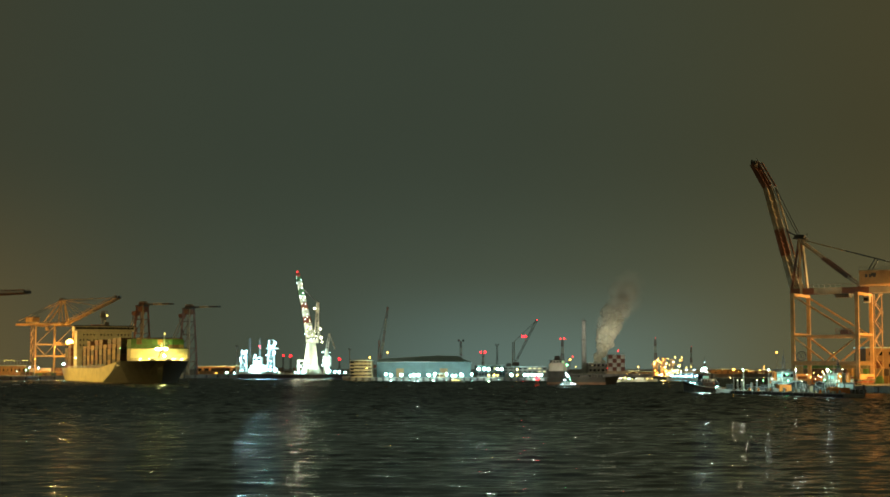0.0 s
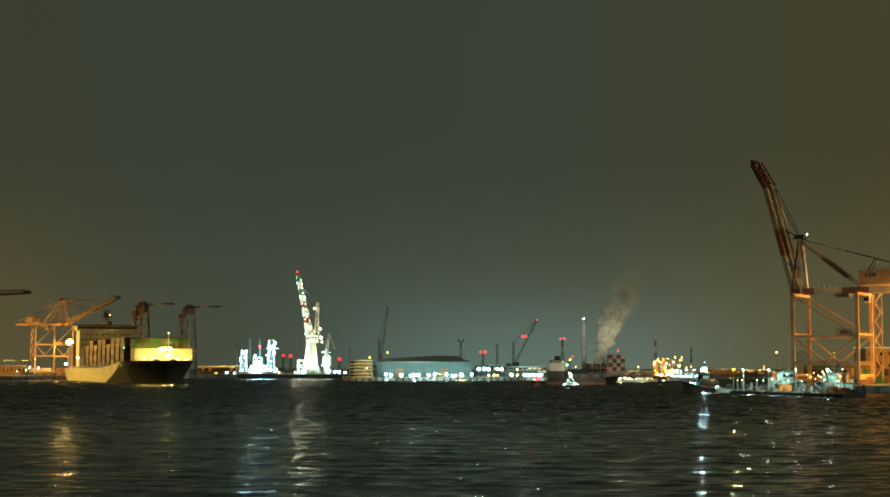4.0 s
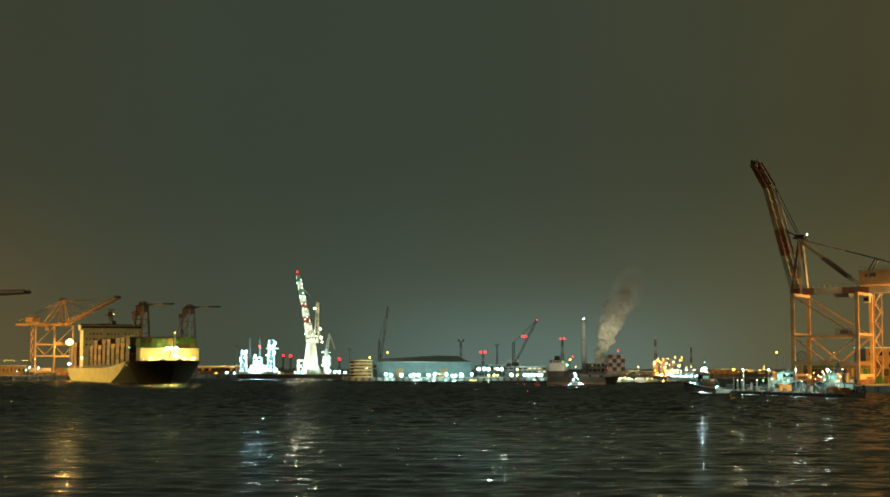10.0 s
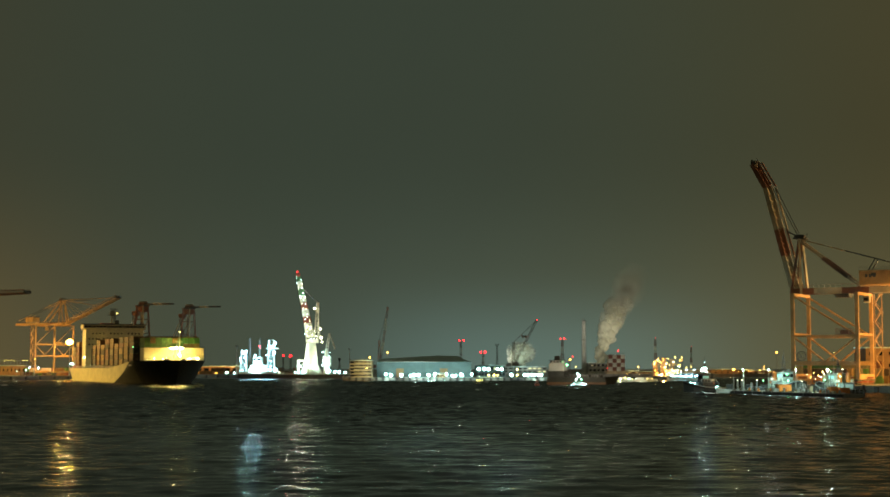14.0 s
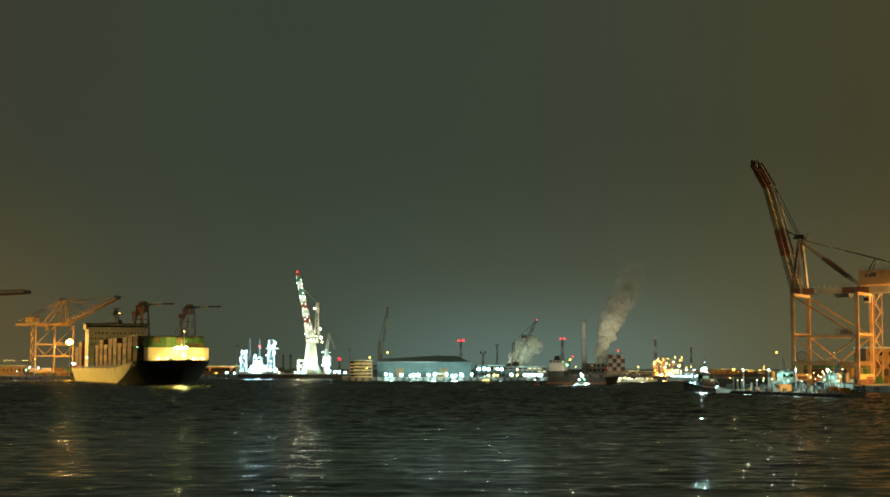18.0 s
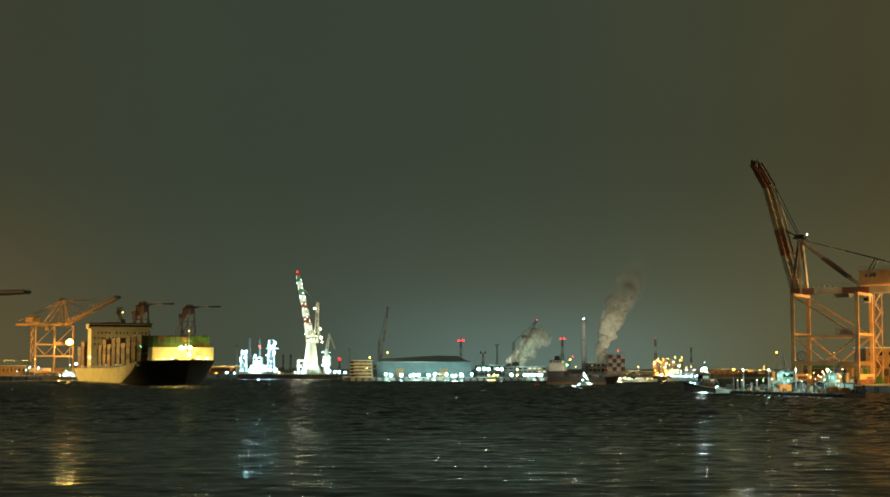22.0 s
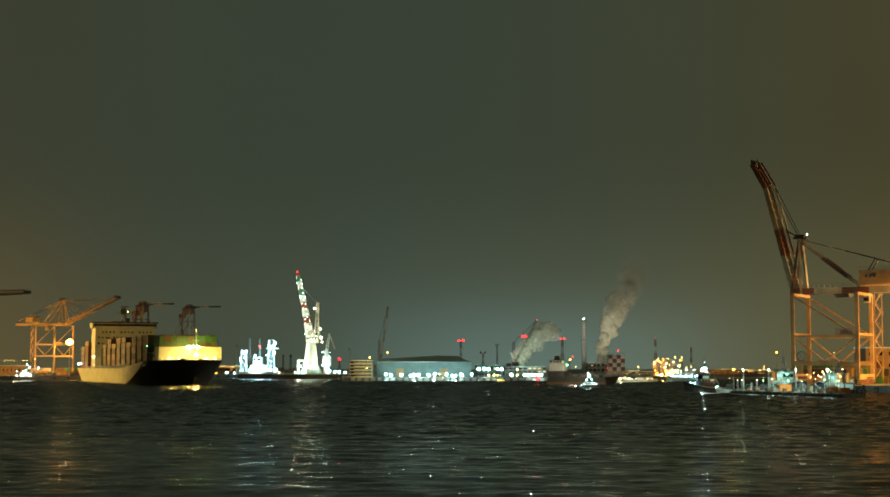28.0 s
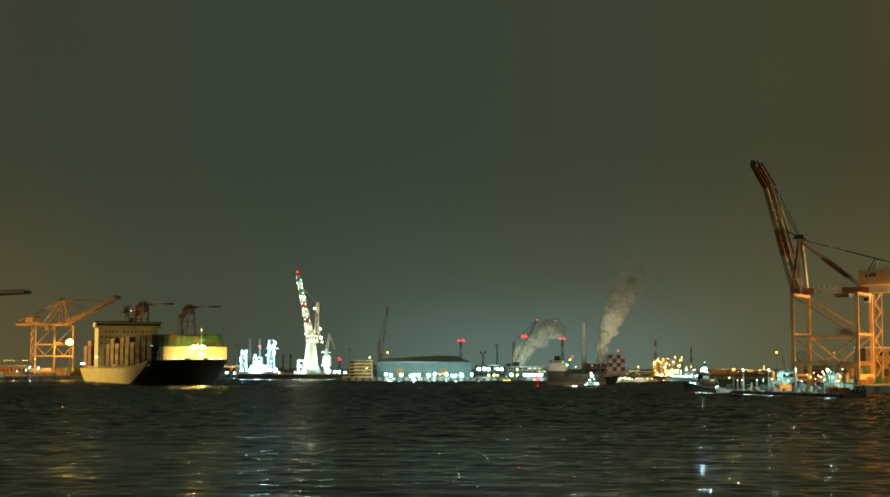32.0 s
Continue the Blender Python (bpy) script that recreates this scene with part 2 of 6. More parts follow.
BOAT_DARK = surface("dark_boat_paint", (0.06, 0.065, 0.055), 0.55, vary=0.2)
# the hull side's lit tone is put into this colour
HULL_LIT = surface("lit_hull_paint", (0.58, 0.50, 0.25), 0.5, vary=0.18, stain=0.1)
SHIP_WHITE = surface("ship_white_paint", (0.78, 0.77, 0.70), 0.45, vary=0.1, stain=0.06)
HOUSE_CREAM = surface("cream_ship_paint", (0.70, 0.60, 0.36), 0.5, vary=0.12, stain=0.08)
# a white screen: the floodlights' yellow is put into its colour
SCREEN_PAINT = surface("lamp_yellow_screen_paint", (0.76, 0.70, 0.42), 0.5, vary=0.12, stain=0.06)
TUG_GREY = surface("weathered_boat_paint", (0.38, 0.45, 0.40), 0.5, vary=0.25, stain=0.14)
HULL_BROWN = surface("brown_antifouling_paint", (0.22, 0.12, 0.06), 0.6)
HULL_RED = surface("red_oxide_paint", (0.30, 0.07, 0.035), 0.6)
WINDOW_DARK = surface("dark_window_glass", (0.012, 0.014, 0.016), 0.08, vary=0.05, stain=0, bump=0)
TEAL_SHEET = surface("teal_metal_sheeting", (0.12, 0.185, 0.195), 0.5, vary=0.15)
ROOF_SHEET = surface("grey_roof_sheeting", (0.45, 0.55, 0.56), 0.4, 0.7, vary=0.15)
BEIGE_WALL = surface("beige_render", (0.50, 0.40, 0.24), 0.8)
BROWN_WALL = surface("brown_cladding", (0.36, 0.20, 0.09), 0.7)
DARK_WALL = surface("dark_cladding", (0.08, 0.085, 0.08), 0.8)
ORANGE_PAINT = surface("orange_deck_paint", (0.75, 0.22, 0.03), 0.5)
RUBBER = surface("black_rubber", (0.02, 0.02, 0.02), 0.8)
CHIMNEY_PALE = surface("pale_chimney_concrete", (0.24, 0.25, 0.23), 0.85, vary=0.15)
RED_PAINT = surface("signal_red_paint", (0.36, 0.05, 0.03), 0.55, stain=0.18)
# stained mast paints, dulled so that distance haze is put into the colour
MAST_RED = surface("hazed_mast_red", (0.20, 0.075, 0.055), 0.7, stain=0.15)
MAST_WHITE = surface("hazed_mast_white", (0.62, 0.62, 0.56), 0.7, stain=0.12)
WHITE_PAINT = surface("white_paint", (0.78, 0.78, 0.74), 0.5, vary=0.1, stain=0.06)
GREEN_PAINT = surface("green_paint", (0.06, 0.22, 0.07), 0.5)
L_WHITE = glow("lit_white_glass", (0.42, 0.94, 0.95), 30)
L_YARD = glow("shipyard_floodlight_glass", (0.40, 0.96, 0.88), 60)
L_BOW = glow("bow_floodlight_glass", (1.0, 0.74, 0.22), 260)
L_STEM = glow("added_stem_lamp_glass", (1.0, 0.60, 0.13), 2000)
L_PALE = glow("lit_pale_yellow_glass", (1.0, 0.95, 0.55), 15)
L_COLD = glow("lit_cold_glass", (0.36, 0.82, 1.0), 28)
L_BRIGHT = glow("dazzling_white_glass", (0.60, 1.0, 0.95), 60)
L_DECK = glow("ship_deck_lamp_glass", (0.62, 1.0, 0.95), 6)
L_ESCORT = glow("escort_boat_lamp_glass", (0.62, 0.90, 1.0), 14)
L_TUG = glow("tug_floodlight_glass", (0.52, 1.0, 0.92), 90)
L_JETTY = glow("jetty_lamp_glass", (0.56, 1.0, 0.92), 100)
L_FLOOD = glow("lit_floodlight_glass", (1.0, 0.50, 0.05), 80)
L_SODIUM = glow("lit_sodium_glass", (1.0, 0.50, 0.07), 13)
L_WARM = glow("lit_warm_glass", (1.0, 0.72, 0.15), 14)
L_RED = glow("lit_red_glass", (1.0, 0.012, 0.018), 9)
L_GREEN = glow("lit_green_glass", (0.2, 1.0, 0.4), 12)
L_DIM = glow("dim_window_glass", (0.9, 0.75, 0.4), 0.5)
L_TEAL = glow("teal_window_glass", (0.45, 0.95, 0.9), 0.10)


# ---- mesh helpers ----
def part(name, bm, mat, parent, label=""):
    """Links a bmesh as one mesh object under a thing or part."""
    me = bpy.data.meshes.new(name)
    bm.to_mesh(me)
    bm.free()
    me.materials.append(mat)
    ob = new(name, me)
    ob.parent = parent
    return tagged(ob, label)


def shared(name, me, parent, m):
    """Another object on a mesh that exists, at a pose in its parent's space."""
    ob = new(name, me)
    ob.parent = parent
    ob.matrix_basis = m
    return ob


def thing(name, m, label, category, group="", kind=""):
    ob = new(name)
    ob.matrix_basis = m
    return tagged(ob, label, category, group, kind)


def box(bm, c, s, rz=0.0, bevel=0.0):
    """A box about c of size s, turned by rz degrees."""
    r = bmesh.ops.create_cube(bm, size=1, matrix=Matrix.LocRotScale(c, Euler((0, 0, radians(rz))), s))
    if bevel:
        ed = list({e for v in r["verts"] for e in v.link_edges})
        bmesh.ops.bevel(bm, geom=ed, offset=bevel, segments=1, affect="EDGES")
    return bm


def slab(x0, x1, y0, y1, z0, z1, bevel=0.0):
    return box(bmesh.new(), ((x0 + x1) / 2, (y0 + y1) / 2, (z0 + z1) / 2), (x1 - x0, y1 - y0, z1 - z0), 0, bevel)


def beam(bm, p, q, w, h=None):
    """A box girder from p to q, w wide and h deep."""
    p, q = Vector(p), Vector(q)
    d = q - p
    rot = d.to_track_quat("X", "Z").to_matrix().to_4x4()
    bmesh.ops.create_cube(bm, size=1, matrix=Matrix.Translation((p + q) / 2) @ rot @ Matrix.Diagonal((d.length, w, h or w, 1)))
    return bm


def tube(bm, p, q, r, r2=None, n=10):
    p, q = Vector(p), Vector(q)
    d = q - p
    rot = d.to_track_quat("Z", "Y").to_matrix().to_4x4()
    bmesh.ops.create_cone(bm, cap_ends=True, segments=n, radius1=r, radius2=r if r2 is None else r2, depth=d.length,
                          matrix=Matrix.Translation((p + q) / 2) @ rot)
    return bm


def ball(bm, c, r, n=2):
    """A lamp glass of about that radius, a little uneven, enlarged for its glare."""
    k = Vector(c) * 0.73 + Vector((r * 5, 0.3, 0.7))
    bmesh.ops.create_icosphere(bm, subdivisions=n, radius=r * 0.42, matrix=Matrix.Translation(c) @ Matrix.Diagonal((1 + 0.3 * noise.noise(k), 1, 1 + 0.3 * noise.noise(k * 1.7), 1)))
    return bm


def prism(bm, outline, x0, x1):
    """An outline in the y-z plane drawn out along x."""
    a = [bm.verts.new((x0, y, z)) for y, z in outline]
    b = [bm.verts.new((x1, y, z)) for y, z in outline]
    bm.faces.new(a)
    bm.faces.new(b[::-1])
    n = len(a)
    for i in range(n):
        bm.faces.new((a[i], b[i], b[(i + 1) % n], a[(i + 1) % n]))
    bmesh.ops.recalc_face_normals(bm, faces=bm.faces)
    return bm


def lattice(bm, p, q, w, w2, bays, r, side=Vector((0, 1, 0))):
    """A four-chord lattice mast or jib from p to q, w wide at p and w2 at q."""
    p, q = Vector(p), Vector(q)
    d = (q - p).normalized()
    s = (side - d * side.dot(d)).normalized()
    u = d.cross(s)
    ring = []
    for i in range(bays + 1):
        c, k = p.lerp(q, i / bays), (w + (w2 - w) * i / bays) / 2
        ring.append([c + s * k * a + u * k * b for a, b in ((1, 1), (-1, 1), (-1, -1), (1, -1))])
    for i in range(bays):
        for j in range(4):
            beam(bm, ring[i][j], ring[i + 1][j], r)
            beam(bm, ring[i][j], ring[i + 1][(j + 1) % 4], r * 0.7)
            beam(bm, ring[i + 1][j], ring[i + 1][(j + 1) % 4], r * 0.7)
    return bm


# ---- water, quays and far land ----
def water():
    """One sheet of water to the horizon, with real wind waves that run towards the terrace; finer where it is near."""
    xs = [-6000, -3000, -1500, -800, -400, -240] + [-180 + 0.5 * i for i in range(661)] + [240, 400, 800, 1500, 3000, 6000]
    ys, y, step = [-3000, -800, -200, -50, 20], 70.0, 0.4
    while y < 6000:
        ys.append(y)
        y += step
        step = 0.4 if y < 300 else 0.5 if y < 600 else 0.8 if y < 1120 else step * 1.06
    X, Y = np.meshgrid(np.array(xs, float), np.array(ys, float))
    Z = np.zeros_like(X)
    rng = np.random.default_rng(11)
    # wind sea: bands of wavelength in metres, each with its share of slope, steeper in the open basin; short waves die out where the sheet is coarse
    for lo, hi, slope, n, fade in ((1.3, 2.2, 0.072, 40, 700), (2.2, 4.0, 0.062, 30, 1100), (4.0, 8.0, 0.034, 18, 1100), (8.0, 20.0, 0.014, 12, 1100)):
        share = np.clip((fade - Y) / 120, 0, 1) * (np.abs(X) < 182) * (Y >= 70) * (1 + 1.15 * np.clip((Y - 200) / 120, 0, 1) + 0.5 * np.clip((Y - 600) / 100, 0, 1))
        for k in range(n):
            length = lo * (hi / lo) ** rng.random()
            turn = rng.normal(0.08, 0.42)
            q = 2 * math.pi / length
            size = slope * math.sqrt(2.0 / n) / q
            phase = q * (X * math.sin(turn) + Y * math.cos(turn)) + rng.random() * 2 * math.pi
            Z += share * size * np.sin(phase)
    n, rows = len(xs), len(ys)
    verts = np.stack([X, Y, Z], -1).reshape(-1, 3)
    i, j = np.meshgrid(np.arange(n - 1), np.arange(rows - 1))
    c = (j * n + i).ravel()
    faces = np.stack([c, c + 1, c + n + 1, c + n], -1)
    me = bpy.data.meshes.new("water")
    me.vertices.add(len(verts))
    me.vertices.foreach_set("co", verts.ravel())
    me.loops.add(faces.size)
    me.loops.foreach_set("vertex_index", faces.ravel())
    me.polygons.add(len(faces))
    me.polygons.foreach_set("loop_start", np.arange(0, faces.size, 4))
    me.polygons.foreach_set("use_smooth", [True] * len(faces))
    me.update(calc_edges=True)
    me.materials.append(WATER)
    return tagged(new("water", me), "dark rippled harbour water with glints of lamps", "water", kind="structure")


WATER_SHEET = water()


def platform(name, outline, z0, z1, mat, label, category="quay"):
    """A flat-topped body with the given outline in plan, its upper edge slightly rounded."""
    bm = bmesh.new()
    v = [bm.verts.new((x, y, z0)) for x, y in outline]
    f = bm.faces.new(v)
    top = bmesh.ops.extrude_face_region(bm, geom=[f])
    vs = [g for g in top["geom"] if isinstance(g, bmesh.types.BMVert)]
    bmesh.ops.translate(bm, verts=vs, vec=(0, 0, z1 - z0))
    bmesh.ops.recalc_face_normals(bm, faces=bm.faces)
    me = bpy.data.meshes.new(name)
    bm.to_mesh(me)
    bm.free()
    me.materials.append(mat)
    return tagged(new(name, me), label, category, kind="structure")


QUAY = 2.3
# the container terminal on the far side of the basin
platform("quay_west", [(-243, 990), (-140, 1168), (-30, 1240), (400, 1240), (1400, 1300), (1400, 4000), (-2500, 4000), (-2500, 700), (-411, 700)], -4, QUAY,
         CONCRETE, "concrete quay apron of the container terminal and shipyard")
# the terminal in front, whose end wall faces the camera
platform("quay_east", [(105.5, 480), (150, 452), (420, 440), (420, 1200), (330, 869)], -4, QUAY, CONCRETE, "concrete container quay under the raised crane")


def bollards():
    src = None
    for i in range(16):
        k = i / 15
        m = pose(106.8 + 0.5 * 165 * k, 481 + 0.866 * 165 * k, QUAY)
        if src:
            copy_thing(src, m)
            continue
        src = thing("bollard", m, "black iron mooring bollard on the quay edge", "bollard", "bollards along the quay")
        part("base", tube(bmesh.new(), (0, 0, 0), (0, 0, 0.12), 0.4, 0.36), STEEL, src)
        b = tube(bmesh.new(), (0, 0, 0.12), (0, 0, 0.55), 0.2, 0.18)
        tube(b, (0, 0, 0.55), (0, 0, 0.7), 0.2, 0.32)
        part("post", b, STEEL, src)


bollards()


# ---- ship-to-shore cranes ----

def sts_crane(m, label, g, b, zg, apex, boom_len, boom_deg, back, dim=1.0, hinge=2.5, bands=True, main=None, light=None, house=True, kink=None, pz=0.235, tz=0.53, span=None):
    """A container crane: x to the water, y along the quay, origin on the ground between the landside legs."""
    main, light = main or CRANE_ORANGE, light or CRANE_WHITE
    c = thing("container_crane", m, label, "crane", "container cranes")
    w = 1.15 * dim
    hb = b / 2
    for x in (0, g):
        for y in (-hb, hb):
            lg = bmesh.new()
            beam(lg, (x, y, 1.8), (x, y, zg), w * 0.8, w)
            for z in (zg * 0.3, zg * 0.62, zg - 1.2):
                box(lg, (x, y, z), (w * 1.06, w * 0.88, 0.5))
            part("leg", lg, main, c)
            bg = bmesh.new()
            box(bg, (x, y, 1.45), (1.0, 5.2, 0.7), 0, 0.1)
            for k in (-1.9, -0.65, 0.65, 1.9):
                tube(bg, (x - 0.3, y + k, 0.42), (x + 0.3, y + k, 0.42), 0.42, n=12)
            part("bogie", bg, STEEL, c, "steel bogie with four rail wheels")
        s = beam(bmesh.new(), (x, -hb, 2.6), (x, hb, 2.6), 1.3 * dim, 1.7 * dim)
        part("sill_beam", s, main, c)
        t = beam(bmesh.new(), (x, -hb, zg - 0.3), (x, hb, zg - 0.3), 0.9 * dim, 0.9 * dim)
        part("cross_beam", t, main, c)
        t = beam(bmesh.new(), (x, -hb, zg * (tz + 0.02)), (x, hb, zg * (tz + 0.02)), 0.7 * dim, 0.8 * dim)
        part("cross_beam", t, main, c)
    for y in (-hb, hb):
        pb = beam(bmesh.new(), (0, y, zg * pz), (g, y, zg * pz), 1.1 * dim, 1.4 * dim)
        part("portal_beam", pb, main, c)
        tb = beam(bmesh.new(), (0, y, zg * tz), (g, y, zg * tz), 0.5 * dim, 0.7 * dim)
        part("tie_beam", tb, main, c)
        for x0, x1, z0, z1 in ((0, g * 0.48, zg * tz, zg * (pz + 0.025)), (g, g * 0.52, zg * tz, zg * (pz + 0.025)), (g * 0.02, g * 0.98, zg * (tz + 0.01), zg * 0.97)):
            d = tube(bmesh.new(), (x0, y, z0), (x1, y, z1), 0.32 * dim)
            part("brace", d, main, c)
    # main girder over the legs, in red and white lengths
    cuts = [-back, -g * 0.12, g * 0.3, g * 0.74, g, g + hinge]
    for i in range(5):
        q = bmesh.new()
        for y in (-2.6 * dim, 2.6 * dim):
            beam(q, (cuts[i], y, zg + 1.0), (cuts[i + 1], y, zg + 1.0), 0.9 * dim, 1.9 * dim)
        box(q, ((cuts[i] + cuts[i + 1]) / 2, 0, zg + 1.7), (0.6, 5.2 * dim, 0.5))
        for k in range(6):
            x = cuts[i] + (cuts[i + 1] - cuts[i]) * k / 5
            beam(q, (x, 3.4 * dim, zg + 1.9), (x, 3.4 * dim, zg + 3.0), 0.08)
        beam(q, (cuts[i], 3.4 * dim, zg + 3.0), (cuts[i + 1], 3.4 * dim, zg + 3.0), 0.09)
        part("girder_section", q, (light, CRANE_RED, light, CRANE_RED, CRANE_RED)[i] if bands else main, c)
    # boom
    hx, hz = g + hinge, zg + 1.0
    ca, sa = math.cos(radians(boom_deg)), math.sin(radians(boom_deg))

    def on(k, off=0.0, y=0.0):
        if kink and k > kink[0]:
            r = radians(kink[1])
            d = boom_len * (k - kink[0])
            x, z = hx + ca * boom_len * kink[0], hz + sa * boom_len * kink[0]
            return (x + math.cos(r) * d - math.sin(r) * off, y, z + math.sin(r) * d + math.cos(r) * off)
        return (hx + ca * boom_len * k - sa * off, y, hz + sa * boom_len * k + ca * off)

    lens = [0, 0.27, 0.47, kink[0] if kink else 0.75, 1.0]
    for i in range(4):
        q = bmesh.new()
        for y in (-2.4 * dim, 2.4 * dim):
            a, z = lens[i], lens[i + 1]
            beam(q, on(a + 0.001, 0, y), on(z, 0, y), (0.9 if bands else 0.5) * dim, (1.5 if bands else 1.1) * dim)
            beam(q, on(a + 0.001, 2.3 * dim, y), on(z, 2.1 * dim, y), (0.5 if bands else 0.28) * dim)
            n = 5
            for k in range(n):
                k0, k1 = a + (z - a) * k / n, a + (z - a) * (k + 1) / n
                beam(q, on(k0, 0.6, y), on((k0 + k1) / 2, 2.3 * dim, y), 0.16 * dim)
                beam(q, on((k0 + k1) / 2, 2.3 * dim, y), on(k1, 0.6, y), 0.16 * dim)
        for k in range(5):
            kk = lens[i] + (lens[i + 1] - lens[i]) * (k + 0.5) / 5
            beam(q, on(kk, 0, -2.4 * dim), on(kk, 0, 2.4 * dim), 0.35 * dim)
            beam(q, on(kk - 0.02, 0, -2.4 * dim), on(kk + 0.03, 0, 2.4 * dim), 0.2 * dim)
        part("boom_section", q, ((light, CRANE_RED, light, CRANE_RED)[i]) if bands else main, c)
    e = bmesh.new()
    box(e, on(1.0, 0.6), (1.6, 5.6 * dim, 1.6))
    beam(e, on(0.97, 1.2, -2.8), on(1.05, 1.2, -2.8), 0.15)
    part("boom_tip", e, STEEL, c)
    # mast over the waterside legs
    ax, az = apex
    for y in (-1, 1):
        f = bmesh.new()
        beam(f, (g - 1.5, y * hb * 0.45, zg), (ax, y * 1.6, az), 0.7 * dim, 0.8 * dim)
        part("mast_leg", f, light, c)
        f = bmesh.new()
        beam(f, (g + 2.2, y * hb * 0.35, zg), (ax, y * 1.6, az), 0.6 * dim, 0.7 * dim)
        part("mast_leg", f, CRANE_RED if bands else main, c)
        a, z = Vector((ax, y * 1.8, az - 0.5)), Vector((1.0, y * 2.4, zg + 2.5))
        for k0, k1, m2 in ((0, 0.4, light), (0.4, 0.82, CRANE_DARK if bands else main), (0.82, 1, light)):
            s = beam(bmesh.new(), a.lerp(z, k0), a.lerp(z, k1), 0.55 * dim, (1.15 if k0 == 0.4 else 0.8) * dim)
            part("back_stay", s, m2, c)
        a, z = Vector((ax, y * 1.4, az)), Vector((-back * 0.9, y * 2.4, zg + 3.4 + (3.2 if bands else 0)))
        for k0, k1, m2 in ((0, 0.38, light), (0.38, 0.7, STEEL), (0.7, 1, light)):
            part("back_stay", beam(bmesh.new(), a.lerp(z, k0), a.lerp(z, k1), 0.3 * dim, 0.4 * dim), m2, c)
        if bands:
            part("stay_post", beam(bmesh.new(), a.lerp(z, 0.62), (1.0, y * 2.4, zg + 2.0), 0.3), STEEL, c)
        p = on(0.78, 2.3 * dim, y * 2.2)
        s = tube(bmesh.new(), (ax, y * 1.5, az + 0.4), p, 0.13 * dim, n=6)
        part("fore_stay", s, STEEL, c)
        s = tube(bmesh.new(), (ax, y * 1.2, az + 0.6), on(0.45, 2.3 * dim, y * 2.2), 0.12 * dim, n=6)
        part("fore_stay", s, STEEL, c)
        for k in () if bands or not house else (0.2, 0.32, 0.6, 0.9):
            part("fore_stay", tube(bmesh.new(), (ax, y * 1.2, az + 0.3), on(k, 2.3 * dim, y * 2.2), 0.11, n=6), main, c)
    h = bmesh.new()
    box(h, (ax, 0, az + 0.3), (3.6 * dim, 5.2 * dim, 0.5))
    for k in range(5):
        tube(h, (ax - 1.2 + k * 0.6, -1.5, az + 1.0), (ax - 1.2 + k * 0.6, 1.5, az + 1.0), 0.45, n=12)
    part("mast_head", h, STEEL, c, "dark mast head with rope sheaves")
    if house:
        h0, h1 = span or (-back * 0.98, 0.4)
        hs = slab(h0, h1, -4.2 * dim, 4.2 * dim, zg + 2.4, zg + 7.2 * dim, 0.25)
        mh = part("machinery_house", hs, CRANE_ORANGE if bands else light, c, "orange machinery house on the girder")
        for k in range(3 if bands else 0):
            part("sign_bar", box(bmesh.new(), (-2.0 - k * 1.3, 4.2 * dim + 0.06, zg + 5.4), (0.8, 0.08, 1.0)), STEEL, mh, "dark bar of unreadable lettering")
        for k in range(3):
            part("louvre", box(bmesh.new(), (h0 + (h1 - h0) * (k + 0.5) / 3.2, 4.25 * dim, zg + 5.8), (1.6, 0.1, 1.0)), STEEL, mh)
        rl = bmesh.new()
        for y in (-4.2 * dim, 4.2 * dim):
            beam(rl, (h0, y, zg + 8.2 * dim), (h1, y, zg + 8.2 * dim), 0.07)
            for k in range(7):
                x = h0 + (h1 - h0) * k / 6
                beam(rl, (x, y, zg + 7.2 * dim), (x, y, zg + 8.2 * dim), 0.06)
        part("roof_railing", rl, STEEL, mh)
    # trolley and cab under the girder, stairs up a landside leg
    cb = slab(-2.9, -0.9, 2.4, 4.4, zg - 3.2, zg - 1.0, 0.2)
    cab = part("operator_cab", cb, light, c, "pale operator cab hung under the girder")
    part("cab_window", slab(-2.7, -1.1, 4.42, 4.48, zg - 2.7, zg - 1.6), WINDOW_DARK, cab)
    st = bmesh.new()
    n = max(6, int(zg / 3))
    for k in range(n):
        z0, z1 = 2.5 + (zg - 2.5) * k / n, 2.5 + (zg - 2.5) * (k + 1) / n
        x0, x1 = (-2.9, -0.9) if k % 2 else (-0.9, -2.9)
        beam(st, (x0, -hb - 1.2, z0), (x1, -hb - 1.2, z1), 0.9, 0.14)
        beam(st, (x0, -hb - 1.7, z0 + 1.0), (x1, -hb - 1.7, z1 + 1.0), 0.07)
        box(st, (x1, -hb - 1.2, z1), (1.3, 1.5, 0.1))
    beam(st, (-3.2, -hb - 1.2, 2), (-3.2, -hb - 1.2, zg), 0.2)
    beam(st, (-0.8, -hb - 1.2, 2), (-0.8, -hb - 1.2, zg), 0.2)
    part("stairs", st, main, c, "zigzag steel stairs up the leg")
    # cable reel by the waterside leg, and a service platform on the tie beam
    rw = bmesh.new()
    y = hb + 0.9
    for k in range(20):
        a0, a1 = k * math.pi / 10, (k + 1) * math.pi / 10
        p = (g - 3.0 + 1.5 * math.cos(a0), y, zg * pz + 2.3 + 1.5 * math.sin(a0))
        q = (g - 3.0 + 1.5 * math.cos(a1), y, zg * pz + 2.3 + 1.5 * math.sin(a1))
        beam(rw, p, q, 0.5, 0.22)
        if k % 3 == 0:
            beam(rw, (g - 3.0, y, zg * pz + 2.3), p, 0.1)
    part("cable_reel", rw, STEEL, c, "dark spoked cable reel")
    sp = bmesh.new()
    box(sp, (4.2, hb, zg * tz + 0.6), (5.0, 1.8, 0.25))
